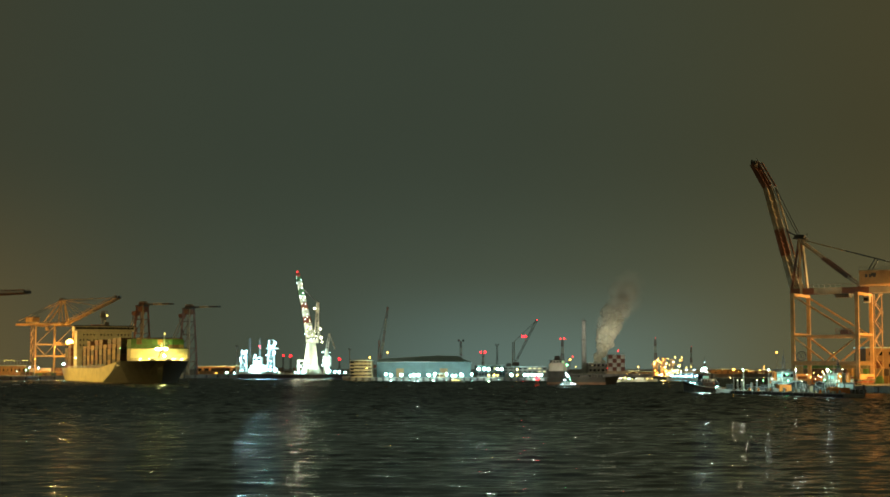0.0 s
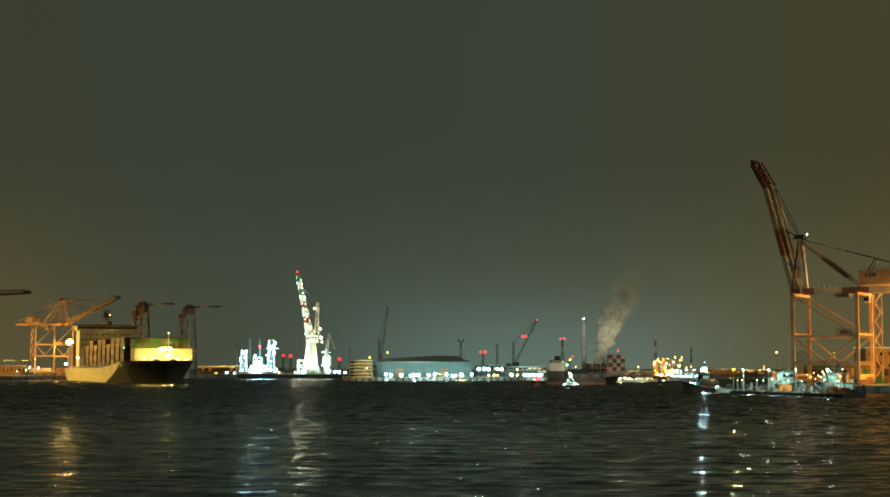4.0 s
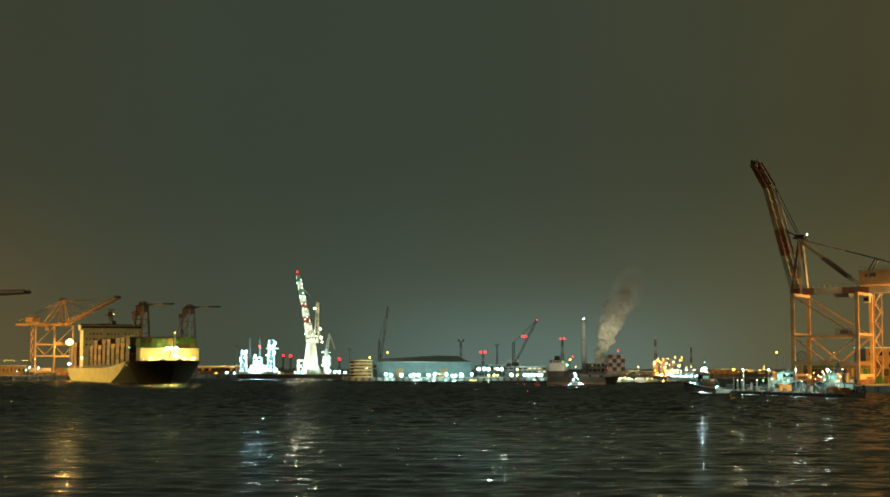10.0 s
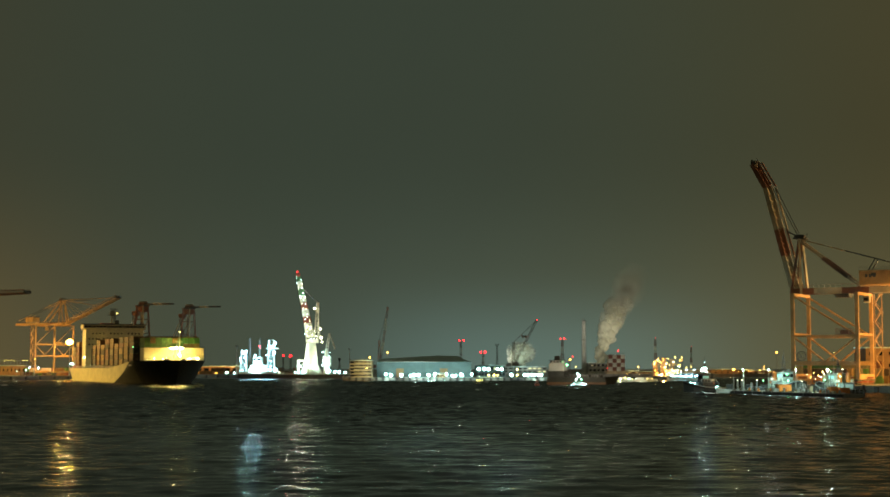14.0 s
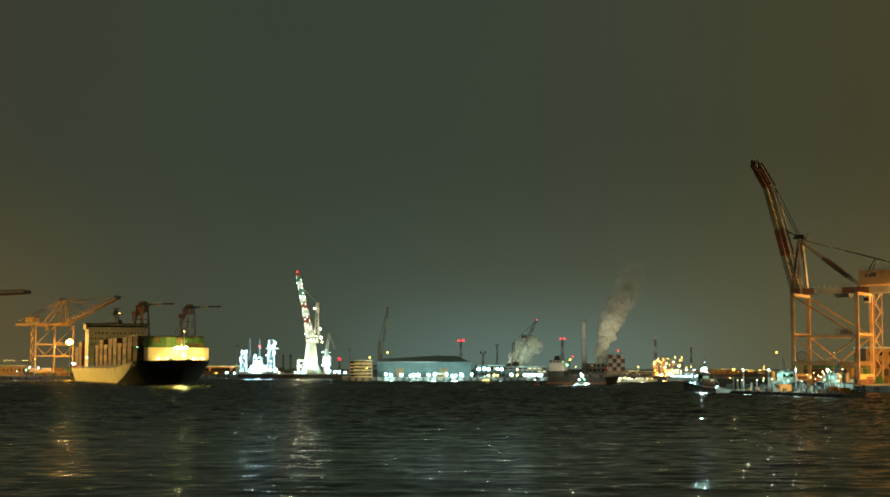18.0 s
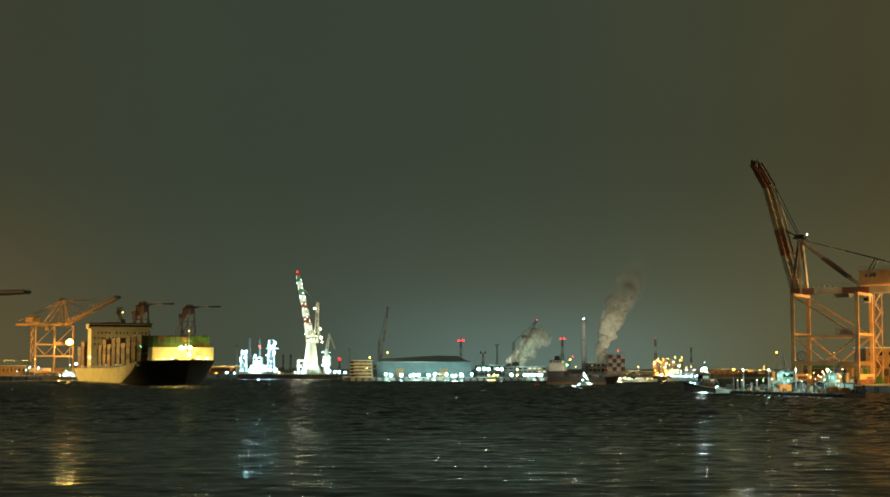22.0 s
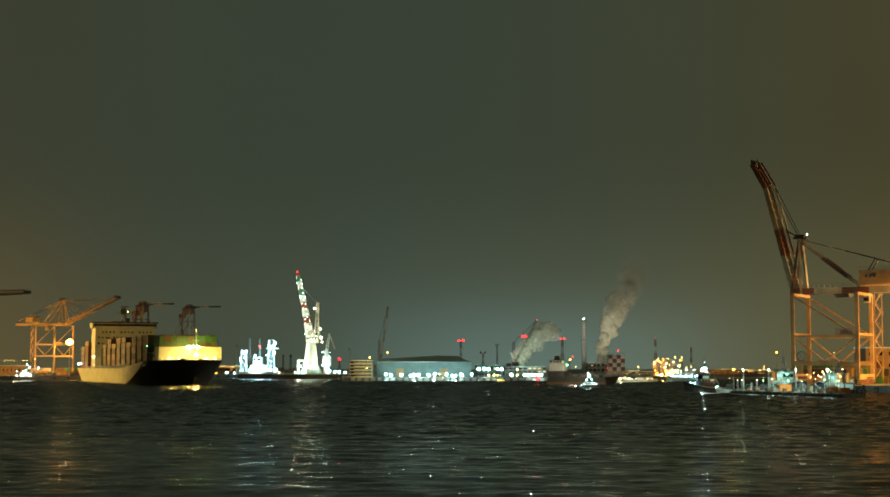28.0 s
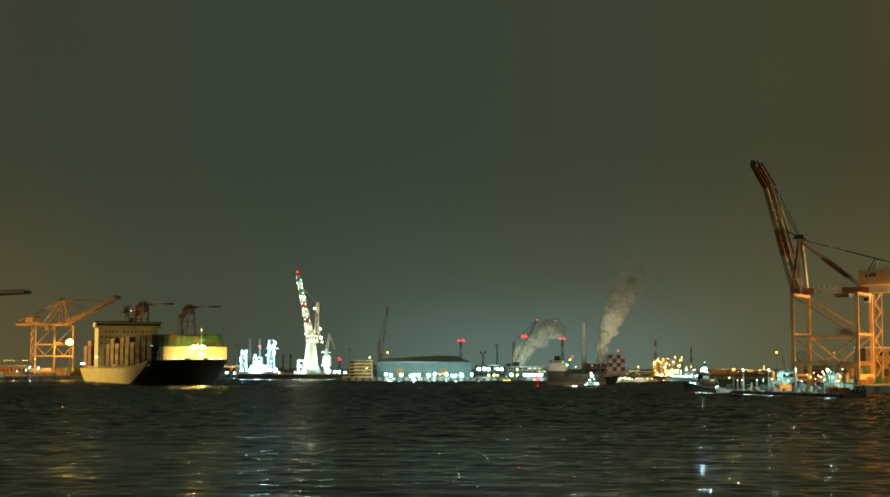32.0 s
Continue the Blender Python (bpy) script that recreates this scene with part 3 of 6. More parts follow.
    for k in range(6):
        beam(sp, (1.7 + k, hb + 0.85, zg * tz + 0.7), (1.7 + k, hb + 0.85, zg * tz + 2.3), 0.1)
        beam(sp, (1.7 + k, hb - 0.85, zg * tz + 0.7), (1.7 + k, hb - 0.85, zg * tz + 2.3), 0.1)
    for z in (1.5, 2.3):
        beam(sp, (1.7, hb + 0.85, zg * tz + z), (6.7, hb + 0.85, zg * tz + z), 0.1)
        beam(sp, (1.7, hb - 0.85, zg * tz + z), (6.7, hb - 0.85, zg * tz + z), 0.1)
    box(sp, (4.0, hb, zg * tz + 1.3), (2.6, 1.2, 1.1))
    part("service_platform", sp, CRANE_RED if bands else main, c, "railed service platform on the tie beam")
    tr = bmesh.new()
    box(tr, (6.5, 0, zg - 0.35), (4.6, 5.4 * dim, 0.6))
    for k in range(6):
        tube(tr, (4.6 + k * 0.8, -2.2, zg - 1.0), (4.6 + k * 0.8, 2.2, zg - 1.0), 0.28, n=8)
    part("trolley", tr, STEEL, c, "dark trolley with sheaves under the girder")
    return c


EAST = sts_crane(pose(135.85, 485.8, QUAY, 0, 0, 150), "orange container crane with its red-and-white boom raised", 20.9, 18.0, 29.6, (20.5, 48.0), 45.6, 75.8, 22, hinge=1.7, kink=(0.79, 62))
sts_crane(pose(-268.5, 1008, QUAY, 0, 0, -30), "orange container crane with its boom half raised, sodium lit", 17.0, 17.5, 33.4, (15.0, 50.0), 47.5, 20, 25,
                   0.8, bands=False, main=CRANE_OCHRE, light=CRANE_OCHRE, pz=0.39, tz=0.61, span=(-15.5, -8.5))
sts_crane(pose(-319, 962, QUAY, 0, 0, -30), "container crane with a dark boom reaching over the basin", 14.0, 12.0, 49.5, (9, 56), 53, 1, 8, 1.0,
                   bands=False, main=CRANE_DARK, light=CRANE_DARK, house=False)


def tower_boom_crane(m, label, h, reach):
    """A slim quay crane: four legs leaning together into a tower, with a level boom at the top."""
    c = thing("quay_crane", m, label, "crane", "quay cranes")
    top = h - 1.5
    for sx in (-1, 1):
        for sy in (-1, 1):
            part("leg", beam(bmesh.new(), (sx * 5, sy * 5, 0), (sx * 3.0, sy * 2.4, top), 1.0, 1.2), CRANE_RED if sx * sy > 0 else CRANE_WHITE, c)
    for k in range(5):
        z0, z1 = top * k / 5, top * (k + 1) / 5
        for sy in (-1, 1):
            a0, a1 = 5 - 2 * k / 5, 5 - 2 * (k + 1) / 5
            y0, y1 = 5 - 2.6 * k / 5, 5 - 2.6 * (k + 1) / 5
            part("brace", beam(bmesh.new(), (-a0, sy * y0, z0), (a1, sy * y1, z1), 0.4), CRANE_DARK, c)
            part("tie_beam", beam(bmesh.new(), (-a1, sy * y1, z1), (a1, sy * y1, z1), 0.6), CRANE_DARK, c)
        for sx in (-1, 1):
            part("tie_beam", beam(bmesh.new(), (sx * a1, -y1, z1), (sx * a1, y1, z1), 0.6), CRANE_DARK, c)
    part("platform", slab(-4.0, 4.4, -3, 3, top - 0.6, top + 0.4), STEEL, c)
    part("winch_house", slab(-2.2, 2.6, -2.4, 2.4, top - 4.6, top - 0.6, 0.2), CRANE_RED, c, "dull red winch house")
    part("machinery_house", slab(-8.0, -3.8, -2.0, 2.0, top - 7.0, top - 4.0, 0.2), CRANE_RED, c, "dark machinery house on a bracket")
    part("bracket", beam(bmesh.new(), (-9, 0, top - 7.8), (-4.2, 0, top * 0.62), 0.6), CRANE_DARK, c)
    part("cap", slab(-1.4, 3.0, -1.8, 1.8, top + 2.2, top + 3.0, 0.1), CRANE_WHITE, c)
    part("mast_head", slab(-2.0, 3.6, -2, 2, top + 0.4, top + 2.2, 0.2), CRANE_DARK, c)
    for i in range(3):
        x0, x1 = 3.0 + (reach - 3) * i / 3, 3.0 + (reach - 3) * (i + 1) / 3
        q = bmesh.new()
        for y in (-1.4, 1.4):
            beam(q, (x0, y, top + 0.9), (x1, y, top + 0.7), 0.5, 1.1)
        for k in range(4):
            x = x0 + (x1 - x0) * (k + 0.5) / 4
            beam(q, (x, -1.4, top + 0.9), (x, 1.4, top + 0.9), 0.3)
        part("boom_section", q, (STEEL, CRANE_WHITE, STEEL)[i], c)
    part("counterweight", slab(-11, -6, -2.4, 2.4, h * 0.42, h * 0.42 + 4, 0.2), CRANE_DARK, c)
    for y in (-1.6, 1.6):
        part("back_stay", beam(bmesh.new(), (-3, y, top - 3), (-17, y, h * 0.42), 0.4), CRANE_WHITE, c)
        part("back_stay", beam(bmesh.new(), (-17, y, h * 0.42), (-4, y, h * 0.34), 0.4), CRANE_WHITE, c)
    return c


tower_boom_crane(pose(-216.56, 1072, QUAY, 0, 0, -30), "rusty red quay crane with a level dark boom", 53.35 - QUAY, 28)
tower_boom_crane(pose(-190.9, 1116, QUAY, 0, 0, -30), "rusty red quay crane with a level dark boom", 53.09 - QUAY, 29)


# ---- the container ship ----
SHIP_COLOURS = [surface("container_" + n, c, 0.55, vary=0.15, stain=0.12) for n, c in (
    ("brown", (0.19, 0.095, 0.035)), ("red", (0.20, 0.07, 0.04)), ("ochre", (0.32, 0.18, 0.055)), ("green", (0.10, 0.21, 0.05)),
    ("grey", (0.22, 0.17, 0.09)), ("umber", (0.09, 0.06, 0.035)), ("white", (0.50, 0.46, 0.36)))]


def container_mesh(name, length, mat):
    """A box container along y with corrugated sides, corner posts and end doors; base at z 0, centred in plan."""
    bm = bmesh.new()
    w, h = 2.438, 2.59
    n = int(length / 0.9)
    for s in (-1, 1):
        prev = None
        for i in range(n + 1):
            y = -length / 2 + 0.15 + (length - 0.3) * i / n
            d = w / 2 - (0.0 if i % 2 else 0.06)
            a, b = bm.verts.new((s * d, y, 0.15)), bm.verts.new((s * d, y, h - 0.12))
            if prev:
                bm.faces.new((prev[0], a, b, prev[1]))
            prev = (a, b)
    for z in (0.08, h - 0.05):
        box(bm, (0, 0, z), (w - 0.06, length - 0.1, 0.08))
    for y in (-length / 2 + 0.08, length / 2 - 0.08):
        box(bm, (0, y, h / 2), (w - 0.1, 0.06, h - 0.2))
        for x in (-w / 2 + 0.08, w / 2 - 0.08):
            box(bm, (x, y, h / 2), (0.16, 0.16, h))
        for x in (-0.45, -0.15, 0.15, 0.45):
            box(bm, (x * 1.4, y + (0.06 if y > 0 else -0.06), h / 2), (0.06, 0.05, h - 0.35))
        box(bm, (0, y + (0.05 if y > 0 else -0.05), h * 0.93), (w, 0.08, 0.14))
    bmesh.ops.recalc_face_normals(bm, faces=bm.faces)
    me = bpy.data.meshes.new(name)
    bm.to_mesh(me)
    bm.free()
    me.materials.append(mat)
    return me


SHIP_LEN, BEAM, DECK, AFT = 252.0, 34.0, 10.6, 7.4


def deck_z(y):
    """Deck edge height: the forecastle falls to the main deck."""
    return AFT + (DECK - AFT) * min(1.0, max(0.0, (60 - y) / 24))


def hull_half(y, k):
    """Half breadth of the hull y metres behind the stem at height share k (0 waterline, 1 deck)."""
    fore = min(1.0, max(0.0, y) / (62 - 34 * k))
    shape = math.sin(fore * math.pi / 2) ** (0.85 - 0.25 * k)
    aft = min(1.0, max(0.0, SHIP_LEN - y) / 45)
    return BEAM / 2 * shape * (0.93 + 0.07 * math.sin(aft * math.pi / 2)) if y > 60 else BEAM / 2 * shape


def container_ship():
    s = thing("container_ship", pose(0, 0, 0), "large dark-hulled container ship under way with floodlit bow screen", "ship")
    # hull: rings of frames from stem to transom, with raked stem
    rows = [0, 2, 5, 9, 14, 20, 27, 64, 96, 120, 150, 175, 195, 220, 240, 252]
    ks = [-0.25, 0.0, 0.3, 0.6, 0.85, 1.0]

    def skin(name, rows, mat, label, sheer):
        bm = bmesh.new()
        grid = []
        for row in rows:
            ring = []
            for side in (-1, 1):
                for k in (ks if side < 0 else ks[::-1]):
                    y = row if row != 64 else 34 + 46 * (1 - k)
                    y -= (1 - k) * (26 if row == 252 else 15 if row == 240 else 0)
                    rake = (1 - k) * 8.5 * max(0.0, 1 - y / 40)
                    hb = hull_half(y, max(k, 0)) if row > 0 else 0.05 + 0.5 * max(k, 0)
                    z = deck_z(y) * k + (sheer(y) * max(k, 0))
                    ring.append(bm.verts.new((-side * hb * -1, -(y + rake), z)))
            grid.append(ring)
        n = len(ks) * 2
        for a, b in zip(grid, grid[1:]):
            for i in range(n - 1):
                bm.faces.new((a[i], a[i + 1], b[i + 1], b[i]))
            bm.faces.new((a[n - 1], a[0], b[0], b[n - 1]))
        bm.faces.new(grid[0])
        bm.faces.new(grid[-1][::-1])
        bmesh.ops.recalc_face_normals(bm, faces=bm.faces)
        return part(name, bm, mat, s, label)

    rise = lambda y: 0.5 * max(0.0, 1 - y / 55) ** 1.2
    # the edge between shaded bow and lit side is painted with two colours
    i = rows.index(64)
    skin("fore_hull", rows[:i + 1], HULL_DARK, "flared bow, painted dark for its shade", rise)
    skin("aft_hull", rows[i:], HULL_LIT, "hull side, painted pale as lit", lambda y: 0.0)
    # deck-edge bulwark with stanchions, on the starboard and port side
    for side in (-1, 1):
        rl = bmesh.new()
        for j in range(60):
            y = 62 + j * 2.6
            x = side * (hull_half(y, 1) - 0.25)
            beam(rl, (x, -y, deck_z(y)), (x, -y, deck_z(y) + 1.25), 0.2)
            if j:
                y0 = y - 2.6
                x0 = side * (hull_half(y0, 1) - 0.25)
                for z in (0.6, 1.2):
                    beam(rl, (x0, -y0, deck_z(y0) + z), (x, -y, deck_z(y) + z), 0.10)
        part("deck_railing", rl, SHIP_WHITE, s, "pale deck railing")
    # bow screen: a white plate across the forecastle, with folded wings
    y0, z0, z1 = -14, 11.0, 16.9
    pl = []
    pts = [(-14.2, y0 - 7), (-13.8, y0), (13.8, y0), (14.2, y0 - 7)]
    for (xa, ya), (xb, yb) in zip(pts, pts[1:]):
        pl.append(beam(bmesh.new(), (xa, ya, (z0 + z1) / 2), (xb, yb, (z0 + z1) / 2), 0.25, z1 - z0))
    for x in range(-12, 13, 3):
        pl.append(beam(bmesh.new(), (x, y0 - 0.5, z0), (x, y0 - 0.5, z1), 0.3, 0.8))
    screen = part("bow_screen", pl[1], SCREEN_PAINT, s, "white floodlit breakwater screen")
    for b in (pl[0], pl[2]):
        part("screen_wing", b, SCREEN_PAINT, screen)
    for b in pl[3:]:
        part("stiffener", b, SCREEN_PAINT, screen)
    tp = beam(bmesh.new(), (-14.4, y0, z1 + 0.1), (14.4, y0, z1 + 0.1), 0.5, 0.2)
    part("capping", tp, HULL_DARK, screen)
    # foremast with lamps that light the screen
    fm = bmesh.new()
    tube(fm, (0, -8, 12), (0, -8, 18.5), 0.3, 0.2)
    tube(fm, (0, -2.2, 12), (0, -2.2, 23.5), 0.35, 0.2)
    box(fm, (0, -2.2, 19.5), (2.6, 1.4, 0.3))
    beam(fm, (-2.4, -8, 17.2), (2.4, -8, 17.2), 0.25)
    mast = part("foremast", fm, SHIP_WHITE, s, "white foremast")
    for x in (-2.0, 2.0):
        part("floodlight", box(bmesh.new(), (x, -8.5, 16.7), (1.3, 0.5, 0.8)), F_SCREEN if x > 0 else F_GREEN, mast, "lit deck floodlight")
    for x in (-1.7, 1.7):
        part("mast_strut", beam(bmesh.new(), (x, -7.4, 12.4), (0, -8, 17), 0.3), STEEL, mast, "dark raking strut")
    part("mast_lamp", ball(bmesh.new(), (0, -2.0, 23.9), 0.55), L_WARM, mast)
    part("floodlight", ball(bmesh.new(), (0.4, -7.3, 16.7), 0.85), L_BOW, mast, "dazzling yellow deck floodlight")
    for x in (-4, 4):
        fd = tube(bmesh.new(), (x - 0.9, -10.5, 11.6), (x + 0.9, -10.5, 11.6), 0.45)
        box(fd, (x, -10.5, 11.1), (2.4, 1.4, 0.8))
        part("windlass", fd, STEEL, s, "dark windlass on the forecastle")
    for side in (-1, 1):
        fr = bmesh.new()
        for j in range(12):
            y = 0.5 + j * 1.2
            x = side * hull_half(y, 1)
            z = DECK + rise(y)
            beam(fr, (x, -y, z), (x, -y, z + 1.1), 0.10)
            x2 = side * hull_half(y + 1.2, 1)
            beam(fr, (x, -y, z + 1.1), (x2, -y - 1.2, DECK + rise(y + 1.2) + 1.1), 0.08)
        part("bow_railing", fr, STEEL, s)
    # small lamps along the forecastle rim
    for side in (-1, 1):
        for y in (3.0, 7.0, 12.0):
            part("rim_lamp", ball(bmesh.new(), (side * (hull_half(y, 1) - 0.3), -y + 0.3, DECK + rise(y) + 0.9), 0.16), L_PALE, s, "small lit lamp on the bow rail")
    # four lamps added to widen the bow's yellow streak on the water
    for x in (-10, -6, 6, 10):
        part("rim_lamp", box(bmesh.new(), (x, -9.0, 11.9), (0.55, 0.3, 0.32)), L_BOW, s, "yellow lamp added on the forecastle for the water streak")
        part("lamp_post", beam(bmesh.new(), (x, -9.0, 10.4), (x, -9.0, 11.7), 0.2), STEEL, s)
    # lamp added to light the bow foam; its plate keeps light off the screen
    lh = box(bmesh.new(), (0.4, 0.2, 13.4), (1.5, 0.12, 1.3), 0, 0.03)
    box(lh, (0.4, 0.5, 14.02), (1.5, 0.7, 0.08))
    box(lh, (0.4, 0.2, 12.4), (0.3, 0.3, 1.6))
    lm = part("bow_light", lh, STEEL, s, "added hooded lamp on the stem that lights the foam")
    part("lens", ball(bmesh.new(), (0.4, 0.75, 13.4), 0.95), L_STEM, lm)
    # hatch coaming under the stacks
    part("hatch_coaming", slab(-15.0, 15.0, -168, -34, AFT - 0.5, AFT + 1.2, 0.1), HULL_RED, s, "rust-red hatch coamings")
    part("hatch_coaming", slab(-15.0, 15.4, -241, -212, AFT - 0.5, AFT + 1.7, 0.1), HULL_RED, s, "rust-red hatch coamings")
    # lashing bridges between the bays
    for j in range(10):
        y = -24.5 - j * 14.5 - 7.25
        lb = bmesh.new()
        for x in (-15.6, -8, 0, 8, 15.6):
            beam(lb, (x, y, AFT), (x, y, AFT + 10.5), 0.7, 0.5)
        for z in (3.5, 6.2, 8.8, 10.4):
            box(lb, (0, y, AFT + z), (31.8, 0.9, 0.2))
        part("lashing_bridge", lb, STEEL, s, "dark steel lashing bridge")
    # accommodation block
    ya = -184.0
    ac = slab(-16.0, 16.0, ya - 13, ya, AFT, 29.2, 0.2)
    blk = part("accommodation", ac, HOUSE_CREAM, s, "cream accommodation block with rows of windows")
    br = slab(-17.6, 17.6, ya - 9, ya + 0.6, 29.2, 32.0, 0.2)
    bridge = part("bridge", br, HOUSE_CREAM, s, "cream wheelhouse across the full beam")
    for k in range(16):
        x = -17.0 + k * 2.13
        part("window", slab(x, x + 1.95, ya + 0.6, ya + 0.68, 30.2, 31.5), WINDOW_DARK, bridge)
    part("roof", slab(-18.0, 18.0, ya - 9.6, ya + 1.2, 32.0, 32.5), HULL_DARK, bridge)
    wm = None
    for z in (20.8, 24.0, 27.0):
        for x in range(-14, 15, 2):
            if (x * 7 + int(z)) % 5 == 0:
                continue
            if wm is None:
                o = part("window", box(bmesh.new(), (0, 0, 0), (0.75, 0.08, 0.9)), WINDOW_DARK, blk)
                o.location = (x, ya + 0.04, z)
                wm = o.data
            else:
                shared("window", wm, blk, pose(x, ya + 0.04, z))
    mm = bmesh.new()
    lattice(mm, (0, ya - 4, 32.5), (0, ya - 4, 40.5), 2.2, 1.2, 4, 0.2)
    beam(mm, (-3.4, ya - 4, 37.6), (3.4, ya - 4, 37.6), 0.3)
    box(mm, (0, ya - 4, 36), (3.2, 2.4, 0.4))
    box(mm, (0.6, ya - 4, 38.6), (2.6, 1.8, 3.0))
    box(mm, (-1.8, ya - 4, 33.6), (2.4, 2.4, 2.2))
    rm = part("radar_mast", mm, STEEL, bridge, "dark radar mast")
    part("radar_bar", box(bmesh.new(), (0, ya - 3, 41), (4.2, 0.4, 0.5)), STEEL, rm)
    part("mast_lamp", ball(bmesh.new(), (-1.6, ya - 2.4, 38.4), 0.6), L_WARM, rm)
    part("funnel", slab(-5, 5, ya - 28, ya - 19, AFT, 33.5, 0.8), HULL_RED, s, "rust-red funnel casing")
    # side lights and deck lamps, all lit glass
    part("side_light", ball(bmesh.new(), (16.0, -30, 17.4), 0.55), L_GREEN, s, "lit green starboard light")
    for x, y, z, r in ((16.2, -242, 10.0, 1.1), (16.2, -235, 10.0, 0.8), (16.4, -160, 9.2, 0.22), (16.4, -145, 9.2, 0.22), (16.4, -128, 9.2, 0.2), (16.4, -182, 9.4, 0.3), (16.4, -98, 9.2, 0.22), (16.4, -112, 9.2, 0.2), (16.4, -84, 9.2, 0.2)):
        part("deck_lamp", ball(bmesh.new(), (x, y, z), r), L_WHITE if r > 0.5 else L_DECK, s)
    part("deck_lamp", ball(bmesh.new(), (16.9, -181, 13.5), 1.0), L_PALE, s)
    # floodlights on the block's shoulders that light the stacks and the wing
    for x in (17.4, -17.4):
        part("floodlight", box(bmesh.new(), (x, ya + 5.0, 13.2), (0.5, 0.7, 0.4)), F_BLOCK, s, "lit deck floodlight")
    # floodlights added over the cargo, dark in front, to brighten the block's face
    for x in (-11, 0, 11):
        h = part("floodlight", box(bmesh.new(), (x, ya + 15, 23.4), (1.6, 0.3, 0.7)), STEEL, s, "added hooded deck floodlight")
        part("post", beam(bmesh.new(), (x, ya + 15.1, AFT), (x, ya + 15.1, 23.2), 0.2), STEEL, h)
        part("lens", box(bmesh.new(), (x, ya + 14.8, 23.4), (1.3, 0.1, 0.5)), F_BLOCK, h)
    # writing on the bow that cannot be read, as bars
    for j in range(9):
        w = 0.9 if j != 4 else 0.1
        bar = box(bmesh.new(), (0, 0, 0), (0.08, w, 0.9))
        o = part("name_bar", bar, SHIP_WHITE, s, "pale bar of the ship's name")
        y = 24 + j * 1.25
        hb = hull_half(y, 0.72)
        y2 = y + 0.28 * 8.5 * max(0, 1 - y / 40)
        d = math.atan2(hull_half(y + 1, 0.72) - hb, 1.0)
        o.matrix_basis = Matrix.Translation((hb + 0.12, -y2, 9.0)) @ Matrix.Rotation(d, 4, "Z") @ Matrix.Rotation(radians(-20), 4, "Y")
    return s


F_SCREEN = glow("screen_floodlight_glass", (1.0, 0.60, 0.15), 250)
F_GREEN = glow("green_floodlight_glass", (0.74, 1.0, 0.36), 190)
F_BLOCK = glow("block_floodlight_glass", (1.0, 0.68, 0.24), 50)
SHIP = container_ship()


def load_ship():
    """The deck cargo, bay by bay; the bays far from the camera are lower."""
    rnd = random.Random(11)
    meshes = [container_mesh("container", 12.19, m) for m in SHIP_COLOURS]
    for bay in range(10):
        y = -24.5 - bay * 14.5
        tiers = (5, 5, 5, 5, 5, 5, 5, 5, 5, 4)[bay]
        for col in range(12):
            x = -14.2 + col * 2.58
            n = tiers
            if bay == 0 and col in (0, 11):
                continue
            if bay < 1 and col in (0, 11):
                n = tiers - 1
            if col == 11 and bay in (4, 7):
                n = tiers - 1
            for t in range(n):
                # inner boxes that nothing shows are left out
                if 1 <= bay and 1 <= col <= 10 and t < n - 1:
                    continue
                if bay > 3 and col < 10 and not (t == n - 1):
                    continue
                if bay == 0 and t >= 3:
                    me = meshes[rnd.choice((3, 3, 3, 2, 3, 3, 0))]
                else:
                    me = meshes[rnd.choice((0, 0, 1, 2, 0, 4, 0, 1, 5, 5, 2))]
                shared("container", me, SHIP, pose(x, y, AFT + (1.2 if bay < 1 else 1.7) + t * (2.6 if bay < 1 else 2.70)))
    # the stack behind the accommodation block
    for bay in range(2):
        for col in range(8, 12):
            for t in range(5 - bay):
                if col == 11 or t == 4 - bay:
                    shared("container", meshes[rnd.choice((0, 2, 0, 1, 4))], SHIP, pose(-14.2 + col * 2.58, -219 - bay * 14.5, AFT + 1.7 + t * 2.70))


load_ship()


# ---- lamps on posts ----
def lamp_post(name, base, h, r, mat, label, group, pole=GALV, arm=0.0):
    """A post with a lit lamp head of radius r."""
    t = thing(name, pose(*base), label, "lamp", group)
    k = 2.0 if pole is SHIP_WHITE else 1.0
    b = tube(bmesh.new(), (0, 0, 0), (0, 0, h), (0.04 + 0.008 * h) * k, (0.04 + 0.005 * h) * k, 8)
    box(b, (0, 0, 0.15), (0.5, 0.5, 0.3))
    part("pole", b, pole, t)
    part("lamp_glass", ball(bmesh.new(), (0, -arm, h + r * 0.5), r), mat, t, "lit lamp glass")
    if name == "yard_lamp_post":
        # plates added behind the basin floodlights' glass, to keep the shed wall dim
        hd = box(bmesh.new(), (0, 0.46 * r, h + r * 0.55), (1.3 * r, 0.06, 1.4 * r))
        box(hd, (0, 0.1 * r, h + r * 1.24), (1.3 * r, 0.75 * r, 0.05))
        part("hood", hd, STEEL, t)
    return t


def row_of_lamps(name, spots, mat, label, group, z0=QUAY, pole=GALV):
    """Lamps at (x, y, z of the lit head, radius)."""
    for x, y, z, r in spots:
        lamp_post(name, (x, y, z0), max(0.6, z - z0 - r * 0.5), r * (1.2 if name == "yard_lamp_post" else 1.0), mat, label, group, pole)


# ---- shipyard pier in the middle ----
platform("quay_shipyard", [(-58.34, 868), (60.31, 868), (96.84, 1245), (-86.5, 1245)], -4, 2.0, CONCRETE, "concrete shipyard quay")


